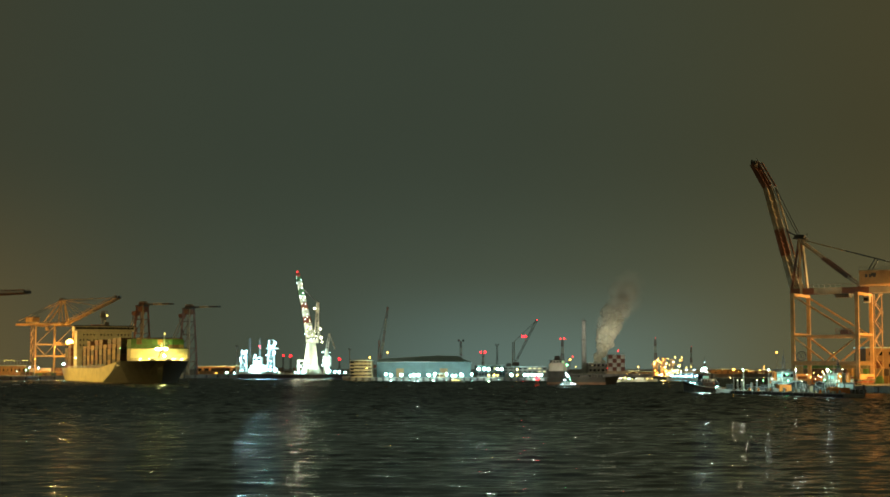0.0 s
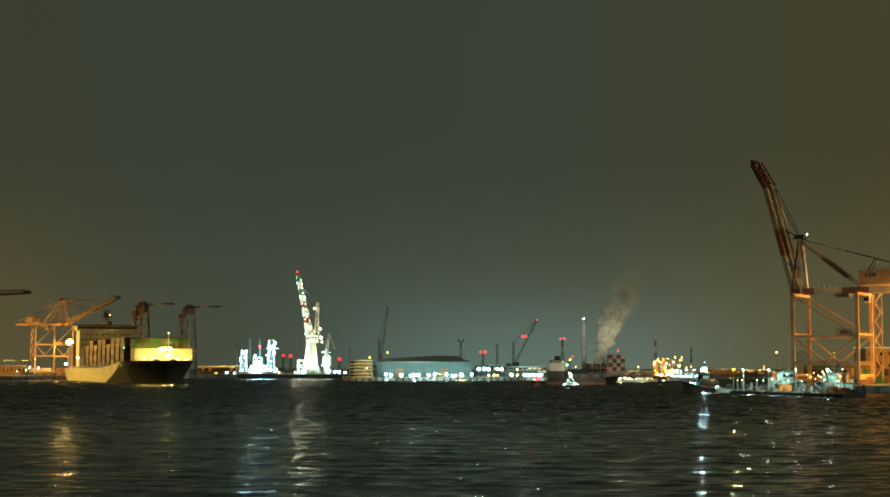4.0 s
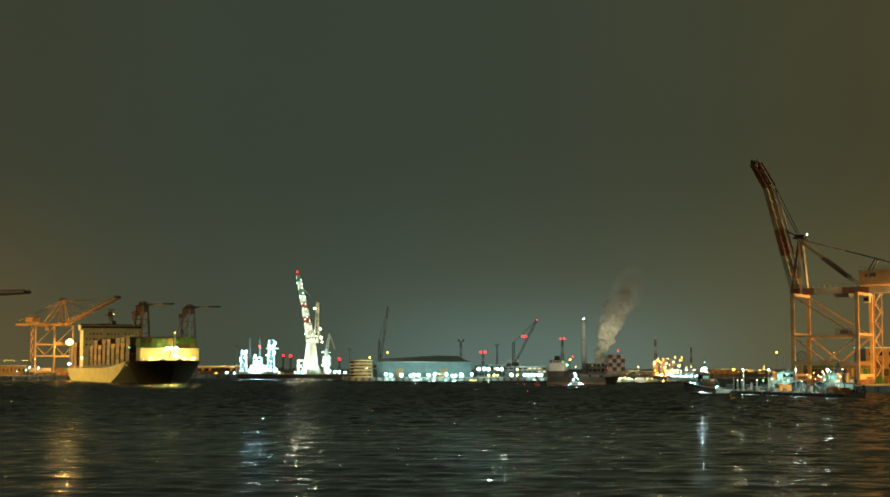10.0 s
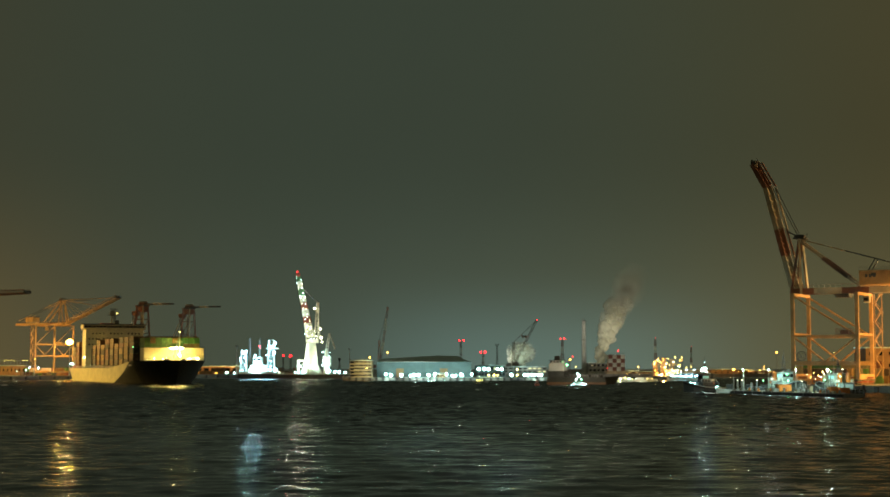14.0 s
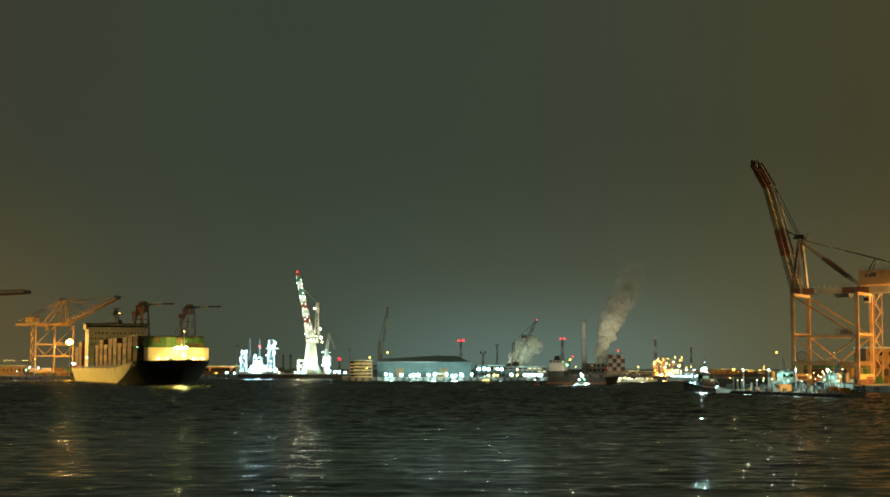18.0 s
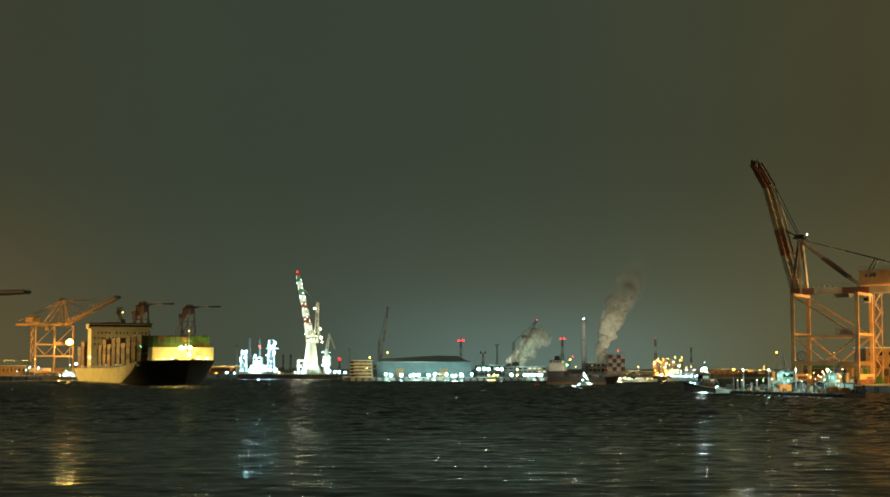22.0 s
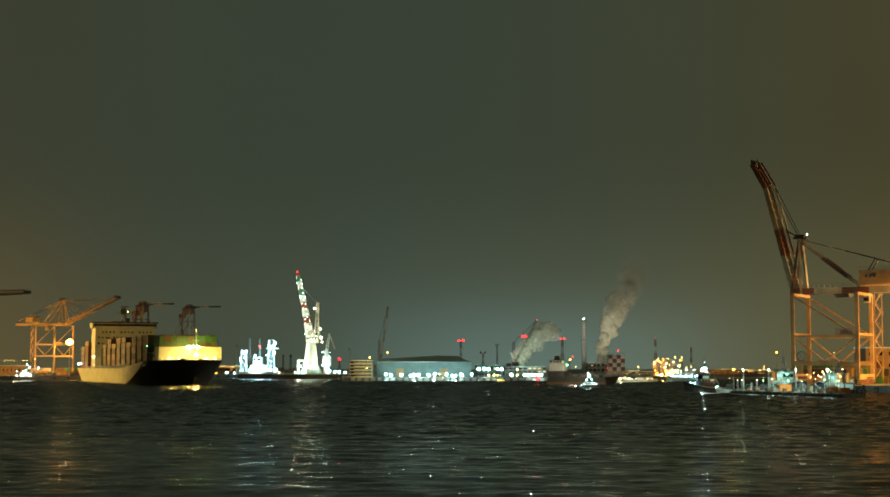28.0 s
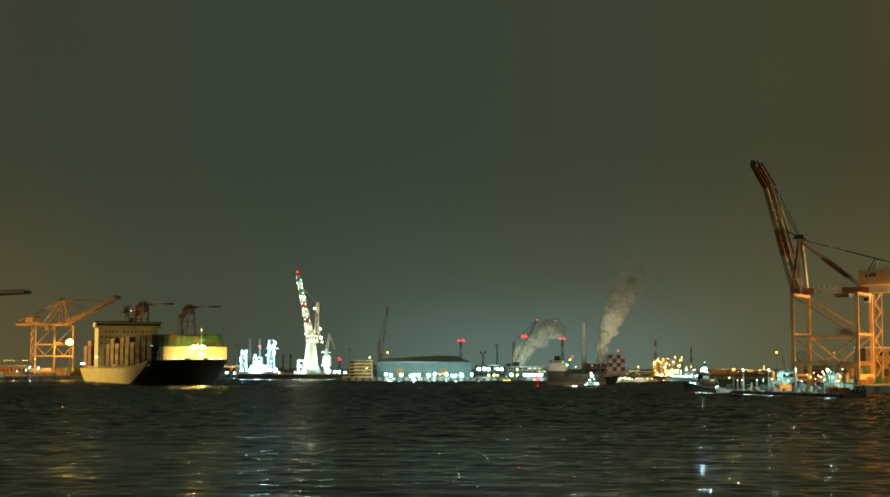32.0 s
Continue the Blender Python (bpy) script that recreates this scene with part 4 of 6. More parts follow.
def shed():
    """The long assembly shed, its ridge along the quay, with a hipped end."""
    x0, x1, xr, y0, y1 = -40.1, 15.37, -4.68, 885, 935
    s = thing("shipyard_shed", pose(0, 0, 2.0), "long teal metal shipyard shed with a grey roof", "building")
    ze, zr = 9.2, 12.8
    b = bmesh.new()
    box(b, ((x0 + x1) / 2, (y0 + y1) / 2, ze / 2), (x1 - x0, y1 - y0, ze))
    part("wall", b, TEAL_SHEET, s)
    r = bmesh.new()
    v = [r.verts.new(p) for p in ((x0 - 0.6, y0 - 0.6, ze), (xr, y0 - 0.6, ze), (x1 + 0.6, y0 - 0.6, ze - 0.8), (x1 + 0.6, y1, ze - 0.8), (x0 - 0.6, y1, ze),
                                  (x0 + 2, y0 + 20, zr - 1.8), (xr, y0 + 20, zr + 0.2), (xr + 12, y0 + 20, zr))]
    for f in ((0, 1, 6, 5), (1, 2, 7, 6), (2, 3, 7), (3, 4, 5, 6, 7), (4, 0, 5), (4, 3, 2, 1, 0)):
        r.faces.new([v[i] for i in f])
    bmesh.ops.recalc_face_normals(r, faces=r.faces)
    part("roof", r, ROOF_SHEET, s)
    rb = bmesh.new()
    for i in range(44):
        x = x0 + (x1 - x0) * (i + 0.5) / 44
        box(rb, (x, y0 - 0.06, ze / 2), (0.12, 0.12, ze - 0.3))
    part("wall_rib", rb, TEAL_SHEET, s)
    for i in range(6):
        x = x0 + 5 + i * 8.6
        d = part("door", slab(x - 2.2, x + 2.2, y0 - 0.14, y0 - 0.04, 0, 5.2), (TEAL_SHEET, BROWN_WALL, TEAL_SHEET)[i % 3], s, "closed sliding door")
        part("handle", box(bmesh.new(), (x + 1.8, y0 - 0.2, 1.6), (0.1, 0.1, 0.8)), STEEL, d)
    part("gutter", slab(x0, xr, y0 - 0.9, y0 - 0.62, ze - 0.25, ze), WHITE_PAINT, s, "pale eaves gutter")


shed()


def office(name, x0, x1, y0, y1, z1, mat, label, floors, cols, lit, z0=QUAY, glass=WINDOW_DARK, pane=(0.62, 0.45), balcony=False):
    """A block with a window in each bay and floor; lit ones glow."""
    s = thing(name, pose((x0 + x1) / 2, y0, z0), label, "building")
    w, d, h = x1 - x0, y1 - y0, z1 - z0
    wall = part("wall", slab(-w / 2, w / 2, 0, d, 0, h), mat, s)
    part("roof", slab(-w / 2 - 0.3, w / 2 + 0.3, -0.3, d + 0.3, h, h + 0.5), ROOF_SHEET, s)
    fh, cw = h / floors, w / cols
    rnd = random.Random(int(abs(x0) * 10))
    meshes = {}
    for f in range(floors):
        for c in range(cols):
            g = rnd.random() < lit
            m = L_DIM if g else glass
            if g not in meshes:
                o = part("window", box(bmesh.new(), (0, 0, 0), (cw * pane[0], 0.1, fh * pane[1])), m, wall)
                meshes[g] = o.data
            else:
                o = shared("window", meshes[g], wall, pose(0, 0, 0))
            o.location = (-w / 2 + cw * (c + 0.5), -0.05, fh * (f + 0.55))
    for f in range(floors if balcony else 0):
        bal = part("balcony", slab(-w / 2 + cw, w / 2, -1.3, 0.0, fh * f + 0.02, fh * f + 0.2), mat, s)
        part("parapet", slab(-w / 2 + cw, w / 2, -1.4, -1.3, fh * f + 0.02, fh * f + 1.0), mat, bal)
    return s


BLOCK = office("office_block", -55.18, -42.62, 875, 892, 11.62, BEIGE_WALL, "ochre office block with long balconies on the shipyard quay", 5, 5, 0.0, 2.0, pane=(0.92, 0.6), balcony=True)
for x, z in ((-1.6, 8.4), (2.6, 8.0), (3.6, 5.4), (0.4, 2.6)):
    part("balcony_lamp", ball(bmesh.new(), (x, -1.0, z), 0.7), L_WARM, BLOCK, "lit balcony lamp")
office("yard_building", 18.45, 36.22, 905, 930, 8.68, TEAL_SHEET, "low teal shipyard workshop", 2, 10, 0.15, 2.0)
office("yard_office", 148.5, 169.31, 530, 545, 14.59, BROWN_WALL, "brown terminal office with small windows", 3, 6, 0.05, pane=(0.36, 0.3))
office("gatehouse", -4.59, -0.98, 871, 875, 4.07, BROWN_WALL, "small ochre hut on the shipyard quay", 1, 2, 0.0, 2.0)

row_of_lamps("yard_lamp_post", [(-34.15, 870, 3.74, 1.1), (-31.19, 870, 2.43, 1.3), (-25.28, 870, 3.08, 1.4), (-20.36, 870, 2.43, 1.0), (-18.06, 870, 1.6, 1.4), (-15.43, 870, 3.08, 1.4), (-9.52, 870, 2.43, 1.3), (-5.91, 870, 3.74, 1.2), (0.99, 870, 3.74, 1.2), (4.4, 870, 2.1, 1.0), (6.0, 870, 2.1, 1.0), (9.2, 870, 3.74, 1.1), (9.95, 870, 1.8, 0.9), (15.43, 870, 3.74, 1.0)],
             L_YARD, "white floodlight on a short post on the shipyard quay", "shipyard floodlights", 2.0)
row_of_lamps("yard_lamp_post", [(19.89, 893, 6.82, 1.2), (23.26, 893, 6.82, 1.3), (25.96, 893, 6.65, 1.3), (31.36, 893, 6.65, 1.2), (33.72, 893, 6.65, 1.3), (39.43, 893, 2.62, 1.4)],
             L_YARD, "white floodlight on a short post on the shipyard quay", "shipyard floodlights", 2.0)
row_of_lamps("yard_lamp_post", [(48.19, 912, 2.16, 1.15), (50.25, 912, 2.16, 1.15), (52.32, 912, 2.16, 1.15), (54.38, 912, 2.16, 1.15), (56.45, 912, 2.16, 1.15), (58.52, 912, 2.16, 1.15)],
             L_YARD, "white floodlight on a short post on the shipyard quay", "shipyard floodlights", 2.0)
row_of_lamps("yard_lamp_post", [(25.95, 893, 1.8, 1.0), (29.0, 893, 1.8, 1.1), (31.2, 893, 1.8, 0.8), (42.82, 893, 6.65, 0.9), (42.81, 893, 3.29, 0.9)],
             L_WARM, "warm lamp on a post by the shipyard workshop", "workshop lamps", 2.0)


def mast_light(base, h, r, mat, label, w=1.6, paint=None, pair=0.0):
    """A lattice mast in red and white lengths with a warning light on top."""
    t = thing("lattice_mast", pose(*base), label, "mast", "lattice masts")
    n = 5
    for i in range(n):
        a, b = h * i / n, h * (i + 1) / n
        part("mast_section", lattice(bmesh.new(), (0, 0, a), (0, 0, b), w * (1 - 0.5 * i / n), w * (1 - 0.5 * (i + 1) / n), 3, 0.12 * w),
             (MAST_RED, MAST_WHITE)[i % 2] if paint is None else paint, t)
    for x in () if mat is None else ((-pair, pair) if pair else (0,)):
        part("warning_light", ball(bmesh.new(), (x, -0.3, h + r), r), mat, t, "lit warning light")
    return t


MAST_B = mast_light((32.89, 1300, QUAY), 19.75 - QUAY, 1.6, None, "red-and-white lattice mast with two red lights", 2.4, None, 1.9)
mast_light((97.71, 1250, QUAY), 30.62 - QUAY, 1.3, L_RED, "red-and-white lattice mast with two red lights", 2.6, None, 1.6)
MAST_A = mast_light((13.74, 1300, QUAY), 30.05 - QUAY, 0.9, None, "thin red-and-white lattice mast", 2.6, None, 1.6)
MAST_C = mast_light((52.11, 1500, QUAY), 30.05 - QUAY, 1.3, None, "dark lattice mast with two small red lights", 2.0, STEEL, 1.5)
MAST_D = mast_light((-84.28, 1200, QUAY), 13.42 - QUAY, 1.9, None, "dark lattice mast with a red light", 1.6, STEEL)
MAST_E = mast_light((-129.14, 1200, QUAY), 16.14 - QUAY, 1.4, None, "dark lattice mast with a red light", 1.6, STEEL)
MAST_G = mast_light((-190.8, 1150, QUAY), 19.6 - QUAY, 1.2, None, "dark lattice mast with a small red light", 1.4, STEEL)
MAST_F = mast_light((-123.25, 1200, QUAY), 16.14 - QUAY, 1.4, None, "dark lattice mast with a red light", 1.6, STEEL)
mast_light((196.13, 1400, QUAY), 33.86 - QUAY, 0.5, L_RED, "red-and-white chimney mast at the plant", 2.4)
mast_light((229.43, 1400, QUAY), 26.46 - QUAY, 0.5, L_RED, "thin red-and-white mast at the plant", 2.0)


def tower_crane(base, h, jib_x, jib_z, label, mats=(STEEL, STEEL), jib0=0.75, w=2.2):
    """A slewing yard crane: lattice tower, cab and a luffing jib, with a red light at its tip."""
    t = thing("yard_crane", pose(*base), label, "crane", "yard cranes")
    z0 = h * jib0
    part("tower", lattice(bmesh.new(), (0, 0, 0), (0, 0, h), w, w * 0.5, 9, 0.22), mats[0], t)
    part("cab", box(bmesh.new(), (1.2, -0.5, z0), (4.5, 2.6, 2.4), 0, 0.2), mats[0], t)
    n = 5
    for i in range(n):
        p = Vector((0.5, 0, z0)).lerp(Vector((jib_x, 0, jib_z)), i / n)
        q = Vector((0.5, 0, z0)).lerp(Vector((jib_x, 0, jib_z)), (i + 1) / n)
        part("jib_section", lattice(bmesh.new(), p, q, w * 0.6, w * 0.5, 3, 0.18), mats[i % 2], t)
    part("hoist_rope", tube(bmesh.new(), (0, 0, h), (jib_x, 0, jib_z), 0.12, n=6), STEEL, t)
    part("counterweight", box(bmesh.new(), (-3.2, 0, z0 - 0.5), (3.0, 2.4, 2.0)), mats[0], t)
    return t


JIB = tower_crane((43.86, 960, 2.0), 23.92 - 2.0, 14.91, 38.07 - 2.0, "dark slewing yard crane with a raised jib", jib0=0.36)
part("warning_light", ball(bmesh.new(), (14.91, -0.4, 38.07 - 2), 0.6), L_RED, JIB)
STACK = tower_crane((-42.05, 960, 2.0), 25.01 - 2, 5.45, 46.43 - 2, "red-and-white lattice crane jib behind the shed", (MAST_RED, MAST_WHITE), 0.3, 2.0)
part("tip_light", ball(bmesh.new(), (5.45, -0.4, 47.15 - 2), 0.25), L_PALE, STACK)


def floating_crane():
    """The lit floating crane: pontoon, pedestal, house and a steep banded jib."""
    f = thing("floating_crane", pose(-93.57, 1050, 0), "floodlit white floating crane with a red-and-white jib", "floating crane")
    part("pontoon", slab(-25, 27, -14, 14, -1, 3.2, 0.5), BOAT_DARK, f, "dark pontoon hull")
    part("deck_edge", slab(-25.1, 27.1, -14.1, 14.1, 2.9, 3.5), SHIP_WHITE, f)
    pd = bmesh.new()
    tube(pd, (0, 0, 3.4), (0, 0, 9), 8.0, 5.2, 20)
    tube(pd, (0, 0, 9), (0, 0, 25), 5.0, 3.2, 20)
    part("pedestal", pd, SHIP_WHITE, f, "white tubular pedestal")
    hs = slab(-3.4, 5.0, -4, 4, 25, 30, 0.4)
    house = part("crane_house", hs, SHIP_WHITE, f, "white slewing house")
    for i in range(4):
        part("window", box(bmesh.new(), (-2.2 + i * 2.0, -4.05, 28), (1.2, 0.1, 1.3)), WINDOW_DARK, house)
    pf = bmesh.new()
    for x in (-8.8, -3.4):
        for y in (-4, 4):
            beam(pf, (x, y, 3.4), (x, y, 12.4), 0.9)
    for y in (-4, 4):
        beam(pf, (-9.3, y, 12.4), (-2.9, y, 12.4), 0.9, 1.4)
        beam(pf, (-8.8, y, 8.0), (-3.4, y, 12.0), 0.4)
    beam(pf, (-8.8, -4, 12.4), (-8.8, 4, 12.4), 0.8)
    part("portal_frame", pf, SHIP_WHITE, f, "white portal frame on the deck")
    # jib: lattice in coloured lengths
    foot, tip = Vector((-0.5, 0, 28.5)), Vector((-9.6, 0, 72.5))
    cols = (SHIP_WHITE, SHIP_WHITE, RED_PAINT, SHIP_WHITE, RED_PAINT, SHIP_WHITE, GREEN_PAINT, SHIP_WHITE, GREEN_PAINT)
    for i in range(9):
        p, q = foot.lerp(tip, i / 9), foot.lerp(tip, (i + 1) / 9)
        part("jib_section", lattice(bmesh.new(), p, q, 5.2 - 0.34 * i, 4.86 - 0.34 * i, 3, 0.5), cols[i], f)
    part("jib_head", box(bmesh.new(), tip, (3, 3, 2.4)), RED_PAINT, f)
    part("tip_light", ball(bmesh.new(), tip + Vector((-0.4, -1.0, 2.0)), 1.1), L_RED, f)
    part("back_mast", lattice(bmesh.new(), (3.5, 0, 30), (4.5, 0, 53), 2.6, 1.4, 5, 0.35), SHIP_WHITE, f)
    for y in (-1.5, 1.5):
        part("luffing_rope", tube(bmesh.new(), (4.5, y, 53), foot.lerp(tip, 0.82) + Vector((0, y, 0)), 0.16, n=6), GALV, f)
        part("stay", tube(bmesh.new(), (4.5, y, 53), (6.0, y, 29), 0.2, n=6), GALV, f)
    rl = bmesh.new()
    for i in range(27):
        beam(rl, (-25 + i * 2, -14, 3.5), (-25 + i * 2, -14, 4.6), 0.1)
    beam(rl, (-25, -14, 4.6), (27, -14, 4.6), 0.1)
    part("railing", rl, SHIP_WHITE, f)
    # small deck crane beside the pedestal
    part("deck_crane_post", tube(bmesh.new(), (11, -4, 3.4), (11, -4, 20), 2.0, 1.2, 12), SHIP_WHITE, f)
    part("deck_crane_cab", box(bmesh.new(), (11.5, -4, 12), (6, 4, 7), 0, 0.3), SHIP_WHITE, f)
    part("deck_crane_jib", lattice(bmesh.new(), (11, -4, 19), (13, -4, 31), 1.6, 1.0, 5, 0.25), SHIP_WHITE, f)
    part("deck_crane_jib", beam(bmesh.new(), (13, -4, 31), (17, -4, 20.5), 0.7), SHIP_WHITE, f)
    # work lamps: dense at the foot, scattered up the jib
    rnd = random.Random(17)
    spots = [(x, 4.6, r) for x, r in ((-10.5, 1.4), (-8.2, 2.4), (-4, 2.2), (2, 1.2), (17, 2.0), (20, 1.8), (24, 1.2), (12, 1.6))]
    spots += [(6.8, 34.5, 1.6), (7.4, 28.4, 2.2), (8.0, 25.5, 1.6), (2.6, 49, 1.5), (8.8, 18.5, 1.4), (9.6, 13, 1.3), (-2.8, 36.5, 1.4), (-0.5, 34.6, 1.4)]
    spots += [(rnd.uniform(-10, 14), rnd.uniform(4.2, 9.5), rnd.uniform(0.5, 1.1)) for k in range(18)]
    spots += [(rnd.uniform(-4, 5), rnd.uniform(25, 33), rnd.uniform(0.5, 1.0)) for k in range(11)]
    spots += [(rnd.uniform(8, 14), rnd.uniform(9, 20), rnd.uniform(0.4, 0.9)) for k in range(9)]
    for k in range(27):
        c = foot.lerp(tip, 0.08 + 0.88 * (k + rnd.random()) / 27)
        spots.append((c.x + (1 if k % 2 else -1) * rnd.uniform(0.5, 1.9), c.z, rnd.uniform(0.35, 0.85)))
    for x, z, r in spots:
        o = part("floodlight", ball(bmesh.new(), (0, 0, 0), r), L_WHITE if z < 24 or rnd.random() < 0.35 else L_PALE, f, "lit floodlight")
        o.matrix_basis = Matrix.LocRotScale((x, -5.8 if z < 30 else -3.0, z), Euler((0, rnd.uniform(0, 3), 0)), (rnd.uniform(0.7, 1.4), 1, rnd.uniform(0.6, 1.1)))
    return f


floating_crane()


def work_ship():
    """The brightly lit work vessel moored beside it."""
    s = thing("work_ship", pose(-129.65, 1050, 0), "white floodlit work vessel at its mooring", "ship")
    part("hull", prism(bmesh.new(), [(-7, 0), (7, 0), (8, 3.2), (-8, 3.2)], -14, 14), BOAT_DARK, s)
    part("bulwark", slab(-13.5, 14, -8, 8, 3.2, 5.0, 0.2), SHIP_WHITE, s)
    d = part("deckhouse", slab(-6, 5, -5, 5, 5.0, 9.5, 0.3), SHIP_WHITE, s)
    part("wheelhouse", slab(-4, 2, -4.4, 4.4, 9.5, 15, 0.3), SHIP_WHITE, s)
    part("wheelhouse_windows", slab(-3.6, 1.6, -4.5, -4.4, 12.6, 14), WINDOW_DARK, s)
    part("davit_frame", lattice(bmesh.new(), (-11, 0, 5), (-11, 0, 20), 4.5, 3.0, 4, 0.35), SHIP_WHITE, s)
    part("derrick", lattice(bmesh.new(), (8.0, 0, 5), (8.4, 0, 27), 5.0, 3.0, 6, 0.3), SHIP_WHITE, s)
    part("platform", box(bmesh.new(), (9, 0, 21), (8, 5, 0.8)), SHIP_WHITE, s)
    for x in (-7, 0):
        part("mast", lattice(bmesh.new(), (x, 2, 12), (x, 2, 28), 1.2, 0.8, 6, 0.2), STEEL, s)
    rnd = random.Random(23)
    spots = [(rnd.uniform(-13, 13), rnd.uniform(4.4, 7.0), rnd.uniform(0.8, 1.8)) for k in range(26)]
    spots += [(rnd.uniform(-13, -8), rnd.uniform(8, 19.5), rnd.uniform(0.6, 1.5)) for k in range(12)]
    spots += [(rnd.uniform(5.5, 12.5), rnd.uniform(17, 26.5), rnd.uniform(0.6, 1.6)) for k in range(13)]
    spots += [(rnd.uniform(-4, 2), rnd.uniform(8, 17), rnd.uniform(0.5, 1.2)) for k in range(9)]
    spots += [(rnd.choice((5.6, 8.6)), rnd.uniform(6, 17), rnd.uniform(0.5, 1.2)) for k in range(8)]
    for x, z, r in spots:
        o = part("floodlight", ball(bmesh.new(), (0, 0, 0), r), L_COLD, s, "lit cold-white floodlight")
        o.matrix_basis = Matrix.LocRotScale((x, -6.4, z), Euler((0, rnd.uniform(0, 3), 0)), (rnd.uniform(0.7, 1.5), 1, rnd.uniform(0.5, 1.1)))
    part("warning_light", ball(bmesh.new(), (0.5, -3, 22.5), 0.9), L_RED, s)
    return s


work_ship()


def chimney():
    t = thing("chimney", pose(138.77, 1500, QUAY), "tall pale power-station chimney with a lamp on top", "chimney")
    h = 54.41 - QUAY
    part("shaft", tube(bmesh.new(), (0, 0, 0), (0, 0, h), 2.6, 1.7, 20), CHIMNEY_PALE, t)
    for z in (0.62, 0.985):
        part("gallery", tube(bmesh.new(), (0, 0, h * z), (0, 0, h * z + 0.8), 2.7, 2.7, 20), STEEL, t)
    return t, h


CHIMNEY, CHIMNEY_H = chimney()


def checker_tank():
    """The block-shaped holder in red and white squares."""
    x0, w = 135.94, 13.73
    t = thing("checkered_tower", pose(x0, 1250, QUAY), "square holder painted in red and white checks", "tower")
    z0, h = 4.71 - QUAY, 18.36 - 4.71
    part("base", slab(-1.5, w + 2, -1, w, -0.2, z0), BEIGE_WALL, t)
    part("body", slab(0.1, w - 0.1, 0.1, w - 1, z0, z0 + h - 0.1), BEIGE_WALL, t)
    me = [None, None]
    for i in range(4):
        for j in range(4):
            k = (i + j) % 2
            s = (w / 4 - 0.06, 0.12, h / 4 - 0.06)
            if me[k] is None:
                o = part("panel", box(bmesh.new(), (0, 0, 0), s), (MAST_WHITE, MAST_RED)[k], t)
                me[k] = o.data
            else:
                o = shared("panel", me[k], t, pose(0, 0, 0))
            o.location = (w / 4 * (i + 0.5), 0.0, z0 + h / 4 * (j + 0.5))
    rl = bmesh.new()
    for i in range(9):
        beam(rl, (w * i / 8, 0, z0 + h), (w * i / 8, 0, z0 + h + 1.4), 0.12)
    beam(rl, (0, 0, z0 + h + 1.4), (w, 0, z0 + h + 1.4), 0.12)
    part("railing", rl, STEEL, t)
    part("warning_light", ball(bmesh.new(), (w * 0.6, 0, z0 + h + 3), 1.1), L_RED, t)
    part("warning_light", ball(bmesh.new(), (-0.6, -0.5, z0 + h * 0.15), 0.9), L_RED, t)


checker_tank()


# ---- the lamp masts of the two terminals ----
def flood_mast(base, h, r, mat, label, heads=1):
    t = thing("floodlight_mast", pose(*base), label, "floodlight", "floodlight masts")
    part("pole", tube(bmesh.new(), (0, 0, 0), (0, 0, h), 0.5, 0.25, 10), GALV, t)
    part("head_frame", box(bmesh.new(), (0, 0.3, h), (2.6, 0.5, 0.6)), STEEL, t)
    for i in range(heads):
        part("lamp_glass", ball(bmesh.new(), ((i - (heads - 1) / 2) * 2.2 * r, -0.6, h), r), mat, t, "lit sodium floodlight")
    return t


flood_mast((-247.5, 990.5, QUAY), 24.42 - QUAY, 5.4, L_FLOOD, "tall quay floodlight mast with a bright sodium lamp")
# the next five masts stand out of view, added to carry the helper lamps
flood_mast((176.5, 469, QUAY), 24.5 - QUAY, 0.8, L_SODIUM, "unseen sodium floodlight mast added in the container yard", 2)
flood_mast((190.5, 521, QUAY), 22.5 - QUAY, 0.8, L_SODIUM, "unseen sodium floodlight mast added in the container yard", 2)
flood_mast((-375.5, 801, QUAY), 32.5 - QUAY, 0.8, L_WARM, "unseen floodlight mast added on the terminal apron", 2)
flood_mast((-400.5, 771, QUAY), 32.5 - QUAY, 0.8, L_SODIUM, "unseen floodlight mast added on the terminal apron", 2)
flood_mast((-310, 986, QUAY), 26.5 - QUAY, 0.8, L_SODIUM, "unseen floodlight mast added on the terminal apron", 2)
flood_mast((-159.37, 1150, QUAY), 24.03 - QUAY, 0.2, GALV, "unlit tall floodlight mast by the basin")
flood_mast((-72.95, 1150, QUAY), 21.87 - QUAY, 0.2, GALV, "unlit tall floodlight mast by the basin")

row_of_lamps("quay_lamp", [(-272.26, 985, 7.63, 1.3), (-266.31, 985, 7.63, 1.1), (-274.87, 985, 6.15, 0.7), (-280.44, 985, 5.41, 0.5)],
             L_WHITE, "white lamp on a short post on the terminal quay", "quay lamps")
row_of_lamps("quay_lamp", [(-166.75, 1150, 2.81, 1.5), (-161.11, 1150, 2.81, 1.3), (-132.1, 1245, 2.38, 1.2), (-126.46, 1245, 4.25, 1.2), (-91.2, 1245, 2.38, 1.8), (-87.91, 1245, 2.38, 1.2), (-82.27, 1245, 2.38, 1.4)],
             L_WHITE, "white lamp on a short post by the basin", "quay lamps")
row_of_lamps("quay_lamp", [(-175, 1150, 2.81, 1.2), (-157.63, 1150, 2.37, 0.5), (-45.2, 900, 13.76, 1.3), (-36.61, 960, 17.4, 0.9), (-270.28, 990, 13.22, 0.8), (132.54, 600, 13.88, 0.8)],
             L_SODIUM, "sodium lamp on a pole in the port", "sodium lamps")


